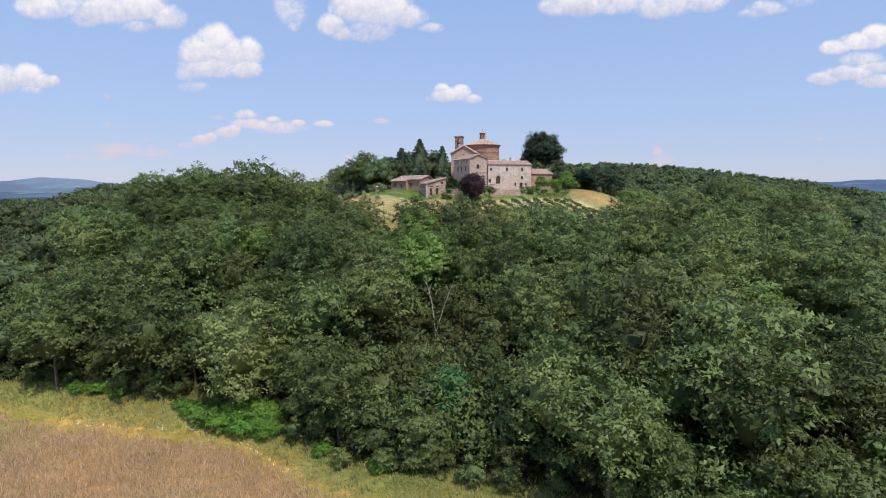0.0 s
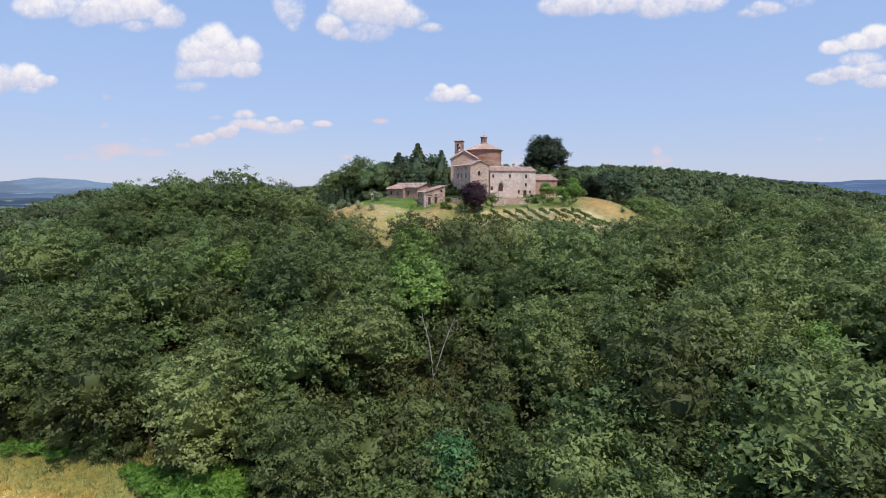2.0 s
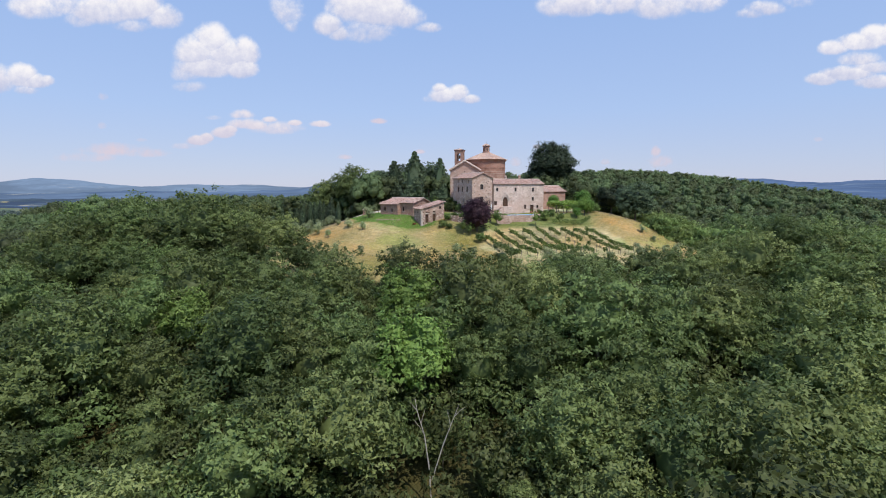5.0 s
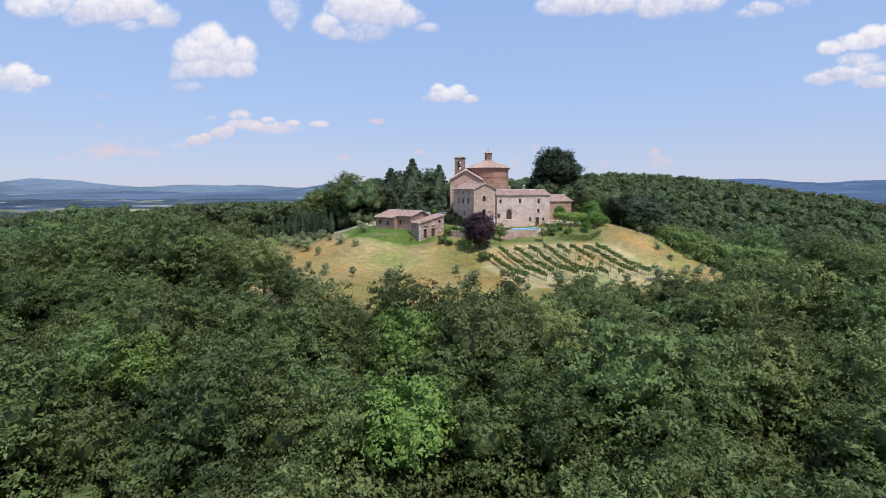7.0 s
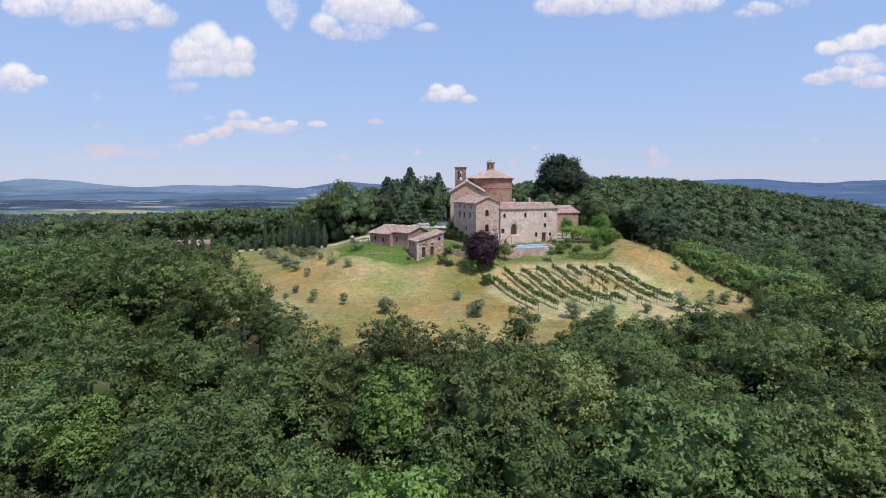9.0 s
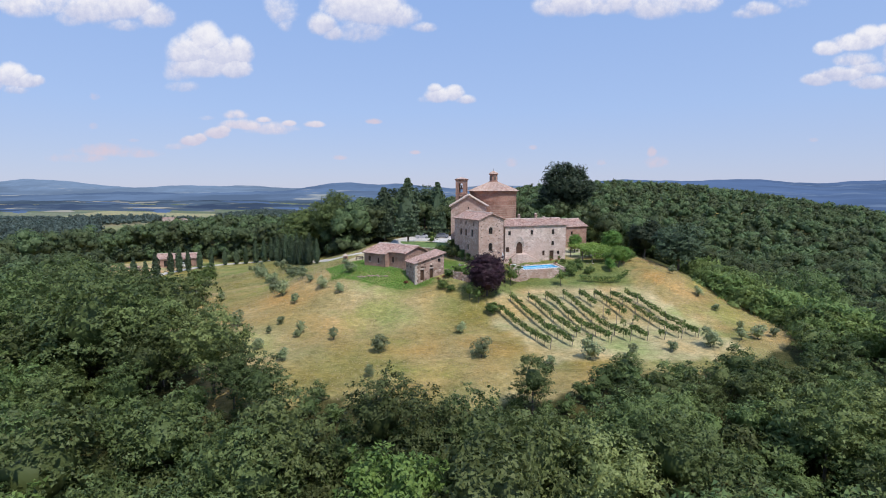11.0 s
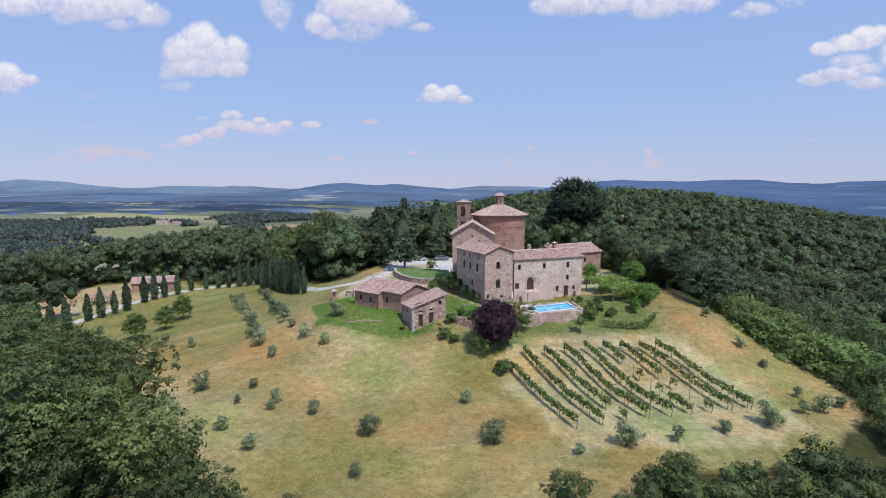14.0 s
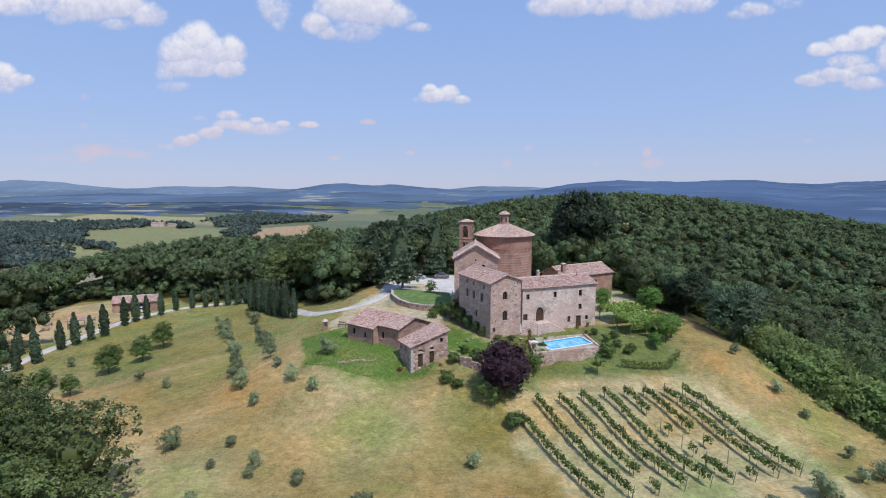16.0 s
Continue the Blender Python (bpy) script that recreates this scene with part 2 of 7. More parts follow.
def height(x, y):
    """Height of the ground: a hilltop on a wooded slope, a ridge behind, a plain beyond."""
    x, y = np.asarray(x, float), np.asarray(y, float)
    slope = -26 + 17 * np.clip((y - 48 + 0.10 * x) / 60, 0, 1) + 1.8 * step(104, 128, y)
    slope = slope - 3 * step(-42, -68, x) * step(120, 165, y)
    slope = slope - 5.5 * step(-48, -105, x) * step(170, 125, y) * step(60, 100, y)
    slope = slope - 52 * step(-95, -360, x) - 11 * step(56, 90, x) * step(60, 110, y)
    slope = slope - 50 * step(300, 640, y)
    d = np.hypot(np.maximum(np.abs(x - 14) - 27, 0), np.maximum(np.maximum(158 - y, y - 255), 0))
    hill = 6.5 * (1 - step(2, 31, d))
    ridge = -62 + 70 * np.exp(-0.5 * (((x - 130) / 190) ** 2 + ((y - 450) / 230) ** 2))
    k = 6.0
    a, b = np.maximum(slope, -62) + hill, ridge
    top = np.maximum(a, b)
    near = step(380, 250, y) * step(85, 50, x)
    h = top + k * np.log1p(np.exp(-np.abs(a - b) / k)) * (1 - near) * 0.5
    v = y - 149.7 - 0.235 * (x - 13.9)
    h = h - 0.9 * step(11, 14.5, x) * step(44, 36, x) * step(0.9, -0.5, v) * step(138, 144, y)      # lawn below the terrace
    h = h - 0.9 * step(13.4, 14.2, x) * step(26, 25.2, x) * step(0.2, 0.8, v + 1.0) * step(9.6, 8.6, v)      # the terrace stands in this cut
    h = h - 1.25 * np.exp(-(((x + 6.5) / 6.0) ** 2 + ((y - 147.0) / 4.2) ** 2))
    h = h - 1.5 * step(42, 60, x) * step(122, 148, y) * step(182, 160, y)      # the meadow falls away to the east
    roll = np.sin(x * 0.011 + 1.3) * np.sin(y * 0.009) * 4 * step(500, 900, np.hypot(x, y)) * step(1500, 1150, np.hypot(x, y))
    return h + roll + 0.12 * np.sin(x * 0.31) * np.sin(y * 0.27)


def ground_at(x, y):
    return float(height(x, y))


# ---------------------------------------------------------------- mesh helpers
def mesh_of(name, verts, faces, mat, smooth=False, normals=None):
    """A mesh from arrays of corners and of equal-sided faces. normals: the way each corner of a leaf faces, by the clump that it grows on."""
    verts, faces = np.asarray(verts, np.float32), np.asarray(faces, np.int32)
    if normals is not None:
        smooth = True
        q = verts[faces]
        away = np.einsum("ij,ij->i", np.cross(q[:, 1] - q[:, 0], q[:, 2] - q[:, 0]), normals[faces[:, 0]]) < 0
        faces = np.where(away[:, None], faces[:, ::-1], faces)
    me = bpy.data.meshes.new(name)
    n, k = faces.shape
    me.vertices.add(len(verts))
    me.vertices.foreach_set("co", verts.ravel())
    me.loops.add(n * k)
    me.loops.foreach_set("vertex_index", faces.ravel())
    me.polygons.add(n)
    me.polygons.foreach_set("loop_start", np.arange(0, n * k, k, dtype=np.int32))
    me.polygons.foreach_set("use_smooth", np.full(n, smooth))
    if normals is not None:
        cn = me.attributes.new("custom_normal", "FLOAT_VECTOR", "POINT")
        cn.data.foreach_set("vector", np.asarray(normals, np.float32).ravel())
    me.update(calc_edges=True)
    me.materials.append(mat)
    return me


def part(name, bm, mat, parent=None, label=""):
    """Links a bmesh (or a ready mesh) as one object under a thing or a part."""
    if isinstance(bm, bmesh.types.BMesh):
        me = bpy.data.meshes.new(name)
        bmesh.ops.recalc_face_normals(bm, faces=bm.faces)
        bm.to_mesh(me)
        bm.free()
        me.materials.append(mat)
    else:
        me = bm
    ob = new(name, me)
    ob.parent = parent
    if label:
        ob["label"] = label
    return ob


def thing(name, m, label, category, group="", kind=""):
    ob = new(name)
    ob.matrix_basis = m
    ob.empty_display_size = 0.3
    return tagged(ob, label, category, group, kind)


def add_box(bm, x0, x1, y0, y1, z0, z1, m=None, bevel=0.0):
    r = bmesh.ops.create_cube(bm, size=1.0)
    vs = r["verts"]
    for v in vs:
        v.co = Vector((x0 + (v.co.x + 0.5) * (x1 - x0), y0 + (v.co.y + 0.5) * (y1 - y0), z0 + (v.co.z + 0.5) * (z1 - z0)))
    if bevel:
        es = list({e for v in vs for e in v.link_edges})
        out = bmesh.ops.bevel(bm, geom=es, offset=bevel, segments=1, affect="EDGES")
        vs = list({v for f in out["faces"] for v in f.verts} | {v for v in vs if v.is_valid})
    if m is not None:
        bmesh.ops.transform(bm, matrix=m, verts=vs)
    return vs


def box_bm(*a, **k):
    bm = bmesh.new()
    add_box(bm, *a, **k)
    return bm


def lathe(profile, n=48):
    """A turned body round z from (radius, height) pairs."""
    bm = bmesh.new()
    rings = []
    for r, z in profile:
        rings.append([bm.verts.new((r * math.cos(2 * math.pi * k / n), r * math.sin(2 * math.pi * k / n), z)) for k in range(n)] if r > 1e-4 else [bm.verts.new((0, 0, z))])
    for a, b in zip(rings, rings[1:]):
        for k in range(n):
            q = (k + 1) % n
            if len(a) == 1 and len(b) == 1:
                continue
            if len(a) == 1:
                bm.faces.new((a[0], b[q], b[k]))
            elif len(b) == 1:
                bm.faces.new((a[k], a[q], b[0]))
            else:
                bm.faces.new((a[k], a[q], b[q], b[k]))
    return bm


def tube(points, r0, r1, sides=6):
    """A tapered stick along points."""
    bm = bmesh.new()
    pts = [Vector(p) for p in points]
    rings = []
    for i, p in enumerate(pts):
        d = (pts[min(i + 1, len(pts) - 1)] - pts[max(i - 1, 0)]).normalized()
        a = d.orthogonal().normalized()
        b = d.cross(a)
        r = r0 + (r1 - r0) * i / (len(pts) - 1)
        rings.append([bm.verts.new(p + (a * math.cos(t) + b * math.sin(t)) * r) for t in np.linspace(0, 2 * math.pi, sides, endpoint=False)])
    for a, b in zip(rings, rings[1:]):
        for k in range(sides):
            bm.faces.new((a[k], a[(k + 1) % sides], b[(k + 1) % sides], b[k]))
    bm.faces.new(rings[-1])
    bm.faces.new(rings[0][::-1])
    return bm


def join_bm(bms):
    out = bmesh.new()
    for b in bms:
        me = bpy.data.meshes.new("tmp")
        b.to_mesh(me)
        b.free()
        out.from_mesh(me)
        bpy.data.meshes.remove(me)
    return out


# ---------------------------------------------------------------- plants
def leaf_quads(rng, centres, normals, size, flat=0.5):
    """Folded, pointed sprays of leaves at the given places."""
    n = len(centres)
    d = normals * flat + rng.normal(0, 1, (n, 3)) * (1 - flat)
    d /= np.linalg.norm(d, axis=1)[:, None] + 1e-9
    a = np.cross(d, rng.normal(0, 1, (n, 3)))
    a /= np.linalg.norm(a, axis=1)[:, None] + 1e-9
    b = np.cross(d, a)
    s = size * rng.uniform(0.6, 1.3, (n, 1))
    w = rng.uniform(0.45, 0.8, (n, 1))
    v = np.stack([centres - a * s, centres + b * s * w + d * s * 0.18, centres + a * s, centres - b * s * w + d * s * 0.18], 1)
    i = np.arange(n)[:, None] * 4
    f = np.concatenate([i + np.array([[0, 1, 2]]), i + np.array([[0, 2, 3]])])
    return v.reshape(-1, 3), f


def leaf_tips(rng, centres, normals, size, flat=0.6):
    """Pointed three-cornered leaf sprays, cheaper than the folded ones."""
    n = len(centres)
    d = normals * flat + rng.normal(0, 1, (n, 3)) * (1 - flat)
    d /= np.linalg.norm(d, axis=1)[:, None] + 1e-9
    a = np.cross(d, rng.normal(0, 1, (n, 3)))
    a /= np.linalg.norm(a, axis=1)[:, None] + 1e-9
    b = np.cross(d, a)
    s = size * rng.uniform(0.6, 1.35, (n, 1))
    v = np.stack([centres - a * s * 0.5 - b * s * 0.5, centres - a * s * 0.3 + b * s * 0.55, centres + a * s * 1.1 + d * s * 0.1], 1)
    return v.reshape(-1, 3), np.arange(n * 3).reshape(n, 3)


_bm = bmesh.new()
bmesh.ops.create_icosphere(_bm, subdivisions=2, radius=1.0)
ICO2 = np.array([v.co[:] for v in _bm.verts]), np.array([[v.index for v in f.verts] for f in _bm.faces])
_bm.free()
_bm = bmesh.new()
bmesh.ops.create_icosphere(_bm, subdivisions=1, radius=1.0)
ICO1 = np.array([v.co[:] for v in _bm.verts]), np.array([[v.index for v in f.verts] for f in _bm.faces])
_bm.free()


def lobes_of(rng, radius, tall, count, spread=0.62, big=0.66, small=(0.24, 0.40), low=-0.55):
    """Centres and radii of the clumps that make up a crown, round the origin."""
    c, r = [np.zeros(3)], [big * radius]
    for k in range(count):
        a = 2.4 * k + rng.uniform(-0.5, 0.5)
        h = rng.uniform(low, 0.95)
        q = spread * radius * math.sqrt(max(0.04, 1 - (h * (0.98 if h > 0 else 0.8)) ** 2)) * rng.uniform(0.8, 1.28)
        c.append(np.array([q * math.cos(a), q * math.sin(a), h * tall * 0.7]))
        r.append(radius * rng.uniform(*small))
    return np.array(c), np.array(r)


def unit(v):
    return v / (np.linalg.norm(v, axis=1)[:, None] + 1e-9)


def crown_mesh(name, rng, radius, tall, lobes, leaves, size, mat, core=0.70, spread=0.62, ico=ICO2, flat=0.58, big=0.66, low=-0.55):
    """A crown: leaf sprays in tufts on uneven lobes, with leafy cores behind them."""
    c, r = lobes_of(rng, radius, tall, lobes, spread, big, low=low)
    tallness = np.array([1, 1, min(1.15, tall / radius)])
    vs, fs, ns, off = [], [], [], 0
    v, f = ico
    jag = 1 + 0.16 * np.sin(v @ rng.normal(0, 2.5, 3) + rng.uniform(0, 6)) + rng.normal(0, 0.07, len(v))
    vs.append(v * (r[0] * core * jag)[:, None] * tallness)
    fs.append(f)
    ns.append(v)
    off += len(v)
    share = r ** 1.7 / (r ** 1.7).sum()
    each = 16                       # sprays in one tuft
    for k, (q, s, p) in enumerate(zip(c, r, share)):
        n = max(3, int(leaves * p / each))
        d = rng.normal(0, 1, (n, 3))
        d[:, 2] = np.where(rng.random(n) < 0.8, np.abs(d[:, 2]), d[:, 2])
        d = unit(d)
        jag = 1 + 0.16 * np.sin(3.1 * d[:, 0] + 4.3 * d[:, 1] + rng.uniform(0, 6)) * np.cos(3.7 * d[:, 2])
        p3 = q + d * (s * jag * rng.uniform(0.78, 1.14, n))[:, None] * tallness
        tuft = size * 1.25
        pts = np.repeat(p3, each, 0) + rng.normal(0, 1, (n * each, 3)) * np.array([tuft, tuft, tuft * 0.55])
        dd = np.repeat(d, each, 0) * 0.75 + np.array([0, 0, 0.4])
        v, f = leaf_tips(rng, pts, dd, size, flat)
        face = unit(0.85 * unit(pts - q) + 0.30 * unit(pts) + 0.40 * rng.normal(0, 1, pts.shape) + np.array([0, 0, 0.30]))
        vs.append(v)
        fs.append(f + off)
        ns.append(np.repeat(face, 3, 0))
        off += len(v)
    return mesh_of(name, np.concatenate(vs), np.concatenate(fs), mat, normals=np.concatenate(ns))


def trunk_bm(rng, h, r, limbs=4, reach=1.6):
    bms = [tube([(0, 0, -0.4), (rng.uniform(-.1, .1), rng.uniform(-.1, .1), h * 0.5), (rng.uniform(-.25, .25), rng.uniform(-.25, .25), h)], r, r * 0.5, 7)]
    for k in range(limbs):
        a = 2 * math.pi * k / limbs + rng.uniform(-.4, .4)
        z = h * rng.uniform(0.55, 0.9)
        bms.append(tube([(0, 0, z), (math.cos(a) * reach * 0.5, math.sin(a) * reach * 0.5, z + reach * 0.45), (math.cos(a) * reach, math.sin(a) * reach, z + reach * 0.8)], r * 0.45, r * 0.15, 5))
    return join_bm(bms)


def make_tree(name, label, category, seed, h, radius, tall, lobes, leaves, size, mat, trunk_r=0.18, group="", spread=0.62, flat=0.66, big=0.66, low=-0.7):
    rng = np.random.default_rng(seed)
    t = thing(name, Matrix(), label, category, group)
    part("trunk", trunk_bm(rng, max(0.4, h - tall * 0.9), trunk_r, 4, radius * 0.45), BARK, t)
    cr = part("crown", crown_mesh("crown", rng, radius, tall, lobes, leaves, size, mat, spread=spread, flat=flat, big=big, low=low), mat, t)
    cr.location = (0, 0, h - tall)
    return t


def conifer_mesh(name, rng, h, base_r, tiers, leaves, size, mat, low=0.12):
    """A conifer's crown: drooping whorls of needle sprays, ragged towards the edge."""
    vs, fs, off = [], [], 0
    v, f = ICO2
    z = (v[:, 2] + 1) / 2
    rad = base_r * 0.66 * (1 - z) ** 0.65 + 0.1
    xy = v[:, :2] / (np.linalg.norm(v[:, :2], axis=1)[:, None] + 1e-6)
    vs.append(np.column_stack([xy * (rad * rng.uniform(0.8, 1.2, len(v)))[:, None], h * (low + (0.97 - low) * z)]))
    fs.append(f)
    off = len(v)
    n = leaves
    k = rng.integers(0, tiers, n)
    u = (k + rng.uniform(0, 0.6, n)) / tiers
    u = u ** 0.9
    arms = rng.integers(0, 7, n)
    a = arms * 0.9 + k * 1.7 + rng.normal(0, 0.22, n)
    q = rng.uniform(0.35, 1.0, n) ** 0.7
    rr = base_r * (1 - u) ** 0.6 * q * (0.8 + 0.35 * np.sin(k * 2.7 + arms * 1.9)) + 0.12
    p = np.column_stack([np.cos(a) * rr, np.sin(a) * rr, h * (low + (1 - low) * u) - q * base_r * 0.12])
    d = np.column_stack([np.cos(a), np.sin(a), np.full(n, 0.9)])
    d /= np.linalg.norm(d, axis=1)[:, None]
    v2, f2 = leaf_quads(rng, p, d, size, 0.6)
    vs.append(v2)
    fs.append(f2 + off)
    return mesh_of(name, np.concatenate(vs), np.concatenate(fs), mat)


def make_conifer(name, label, seed, h, r, tiers, leaves, size, mat, low=0.12, group=""):
    rng = np.random.default_rng(seed)
    t = thing(name, Matrix(), label, "tree", group)
    part("trunk", tube([(0, 0, -0.4), (0.05, 0, h * 0.5), (0, 0, h * 0.93)], 0.16 + h * 0.008, 0.03, 7), BARK, t)
    part("crown", conifer_mesh("crown", rng, h, r, tiers, leaves, size, mat, low), mat, t)
    return t


def cypress_mesh(name, rng, h, r, leaves, size, mat):
    """A slim column of upright sprays."""
    v, f = ICO2
    z = (v[:, 2] + 1) / 2
    prof = lambda u: r * np.clip(np.sin(np.clip(u * 0.93 + 0.07, 0, 1) * math.pi) ** 0.55 * (1.08 - 0.55 * u), 0.04, 2)
    xy = v[:, :2] / (np.linalg.norm(v[:, :2], axis=1)[:, None] + 1e-6)
    core = np.column_stack([xy * (0.86 * prof(z))[:, None], 0.25 + h * 0.97 * z])
    u = rng.uniform(0, 1, leaves)
    a = rng.uniform(0, 2 * math.pi, leaves)
    rr = prof(u) * rng.uniform(0.85, 1.12, leaves) * (1 + 0.12 * np.sin(3 * a + 9 * u))
    p = np.column_stack([np.cos(a) * rr, np.sin(a) * rr, 0.25 + h * u])
    d = np.column_stack([np.cos(a), np.sin(a), np.full(leaves, 0.5)])
    v2, f2 = leaf_quads(rng, p, d, size, 0.6)
    return mesh_of(name, np.concatenate([core, v2]), np.concatenate([f, f2 + len(core)]), mat)


# ---------------------------------------------------------------- the plan: clearings, lanes, field
LANE = np.array([(-80.5, 132), (-84, 152), (-84.6, 170), (-84.7, 187), (-83.2, 204), (-79.6, 214), (-74, 222.3), (-66, 226), (-56, 225.4), (-46.5, 216.5), (-37.6, 203.5), (-29.6, 188), (-24.1, 180.8), (-18.9, 180.6), (-14.2, 187), (-12.8, 195), (-7.6, 204)], float)


def lane_distance(x, y):
    x, y = np.asarray(x, float), np.asarray(y, float)
    best = np.full(x.shape, 1e9)
    for (ax, ay), (bx, by) in zip(LANE[:-1], LANE[1:]):
        dx, dy = bx - ax, by - ay
        t = np.clip(((x - ax) * dx + (y - ay) * dy) / (dx * dx + dy * dy), 0, 1)
        best = np.minimum(best, np.hypot(x - ax - t * dx, y - ay - t * dy))
    return best


def field_edge(x, y):
    """Metres into the woods from the edge of the corn field (negative in the field)."""
    return (np.asarray(y, float) - 41.5 + 0.44 * (np.asarray(x, float) + 4) - 1.5 * np.sin(np.asarray(x, float) * 0.21)) / 1.09 + 0.38 * np.maximum(0, -36.5 - np.asarray(x, float))


def inside(x, y, poly):
    """Whether points lie in a polygon."""
    x, y = np.asarray(x, float), np.asarray(y, float)
    r = np.zeros(x.shape, bool)
    for (ax, ay), (bx, by) in zip(poly, poly[1:] + poly[:1]):
        r ^= ((ay > y) != (by > y)) & (x < (bx - ax) * (y - ay) / (by - ay + 1e-12) + ax)
    return r


CLEARING = [(-27, 106), (-14, 109), (2, 106), (16, 109), (24, 114), (36, 114), (48, 121), (59, 131), (60, 147), (56, 162), (47, 172), (45, 185), (44, 212), (20, 206), (14, 217),
            (-12, 216), (-17, 206), (-22, 192), (-34, 200), (-44, 214), (-56, 226), (-76, 227), (-84, 236), (-112, 232), (-112, 190), (-86, 184), (-86, 158), (-82, 146), (-66, 146), (-53, 135.5), (-46, 129.5), (-40, 123.5), (-33, 118)]


def wooded(x, y):
    return (field_edge(x, y) > 2.0) & ~inside(x, y, CLEARING) & (lane_distance(x, y) > 4.5)


# ---------------------------------------------------------------- ground
def axis(lo, hi, near_lo, near_hi, fine, n):
    mid = np.arange(near_lo, near_hi + 0.01, fine)
    return np.concatenate([(near_lo - np.geomspace(fine, near_lo - lo, n))[::-1], mid, near_hi + np.geomspace(fine, hi - near_hi, n)])


def wobble(x, y, s, k=0.0):
    return (np.sin(x * s + 1.7 + k) * np.cos(y * s * 1.13 + 0.6 * k) + 0.6 * np.sin(x * s * 2.3 + y * s * 1.9 + 2.1 + k) + 0.4 * np.cos(x * s * 4.1 - y * s * 3.7 + k)) / 2


VINEYARD = [(7.5, 137.5), (11, 143.5), (38.5, 145.5), (44, 124), (38, 118.5), (14, 117.5)]
LAWN = [(9.5, 142), (10, 158), (14, 162), (30, 165), (44, 166), (38.5, 149), (36, 144.8), (22, 143.5)]
LAWN_COURT = [(1.5, 150.5), (-1, 158), (0.5, 166), (3, 165), (7.2, 157), (8.5, 150)]
GREEN_BANK = [(-21, 150), (-25, 164), (-14, 166), (-6, 150.5), (-1, 149.2), (-3, 147.0), (-8, 146.2), (-13, 146.6)]
YARD = [(-20, 181), (-22, 168), (-16.5, 161.5), (-9, 168), (-3, 165), (2, 171), (3, 186), (9, 192), (22, 192), (30, 178), (30, 166), (44, 172), (42, 204), (20, 206), (-12, 206)]
PICNIC = [(-112, 190), (-88, 187), (-84, 200), (-82, 226), (-100, 232), (-112, 226)]


def ground_colour(x, y):
    """Base colour of the ground by what grows there, darkest in the woods, hazed on the plain."""
    c = np.zeros((len(x), 3))
    dry, straw, green = np.array((0.43, 0.31, 0.15)), np.array((0.50, 0.42, 0.26)), np.array((0.21, 0.235, 0.08))
    m = np.clip(0.5 + 0.9 * wobble(x, y, 0.09), 0, 1)[:, None]
    c[:] = dry * m + straw * (1 - m)
    g = np.clip(0.31 + 0.85 * wobble(x, y, 0.055, 2.0) + 0.7 * step(-20, -45, x) * step(150, 190, y), 0, 0.75)[:, None]
    c = c * (1 - g) + green * g

    def lay(mask, col, soft=None):
        nonlocal c
        k = (np.asarray(mask, float) * (1 if soft is None else soft))[:, None]
        c = c * (1 - k) + np.array(col) * k

    j1, j2 = wobble(x, y, 0.5, 1.0) * 1.2, wobble(y, x, 0.5, 2.0) * 1.2
    streak = np.exp(-(((y - 166 - 0.55 * (x + 45)) / 2.5) ** 2)) * step(-20, -40, x)
    lay(streak > 0.3, (0.46, 0.33, 0.19), np.clip(streak, 0, 1))
    lay(inside(x + j1, y + j2, GREEN_BANK), (0.14, 0.225, 0.055), 0.45 + 0.5 * np.clip(0.5 + wobble(x, y, 0.22, 3.0), 0, 1))
    lay(inside(x + j1, y + j2, VINEYARD), (0.50, 0.44, 0.29), 0.9)
    lay(inside(x + j1 * 0.3, y + j2 * 0.3, LAWN), (0.165, 0.215, 0.085), 0.95)
    lay(inside(x, y, LAWN_COURT), (0.12, 0.20, 0.05), 0.95)
    lay(inside(x, y, YARD), (0.54, 0.49, 0.41), 0.9)
    lay(inside(x + j1, y + j2, PICNIC), (0.55, 0.42, 0.29), 0.9)
    edge = np.exp(-(((y - 143.8 - 0.04 * x + j1 * 0.4) / 1.5) ** 2)) * step(12, 16, x) * step(42, 36, x)
    lay(edge > 0.05, (0.50, 0.41, 0.27), edge)
    path = np.exp(-(((x - 38.5 - 0.06 * (y - 150) + j1 * 0.3) / 1.4) ** 2)) * step(142, 148, y) * step(176, 168, y)
    lay(path > 0.05, (0.38, 0.32, 0.17), path)
    lay(inside(x + j1, y + j2, [(40, 150), (45, 128), (62, 122), (64, 150), (54, 168), (40, 168)]), (0.46, 0.315, 0.15), 0.35 + 0.5 * np.clip(0.5 + wobble(x, y, 0.25, 6.0), 0, 1))
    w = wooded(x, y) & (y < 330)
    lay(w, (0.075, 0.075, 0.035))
    f = field_edge(x, y)
    near = y < 110
    lay(near & (f < 3.5), (0.235, 0.235, 0.085))
    lay(near & (f < 1.4), (0.37, 0.32, 0.13), 0.35 + 0.4 * np.clip(0.5 + wobble(x, y, 0.35), 0, 1))
    lay(near & (f < -0.9 + 0.4 * j2), (0.50, 0.35, 0.11), 0.45 + 0.5 * np.clip(0.5 + wobble(x, y, 0.3, 4.0), 0, 1))
    lay(near & (f < -2.6 + 0.4 * j1), (0.40, 0.285, 0.17))
    # the plain: fields and woods, with distance haze greyed and blued into their colours
    r = np.hypot(x, y)
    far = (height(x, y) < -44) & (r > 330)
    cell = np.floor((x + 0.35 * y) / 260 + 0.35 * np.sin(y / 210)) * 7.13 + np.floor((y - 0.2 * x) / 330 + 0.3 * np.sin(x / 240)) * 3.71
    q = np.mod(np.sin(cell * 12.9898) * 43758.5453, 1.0)
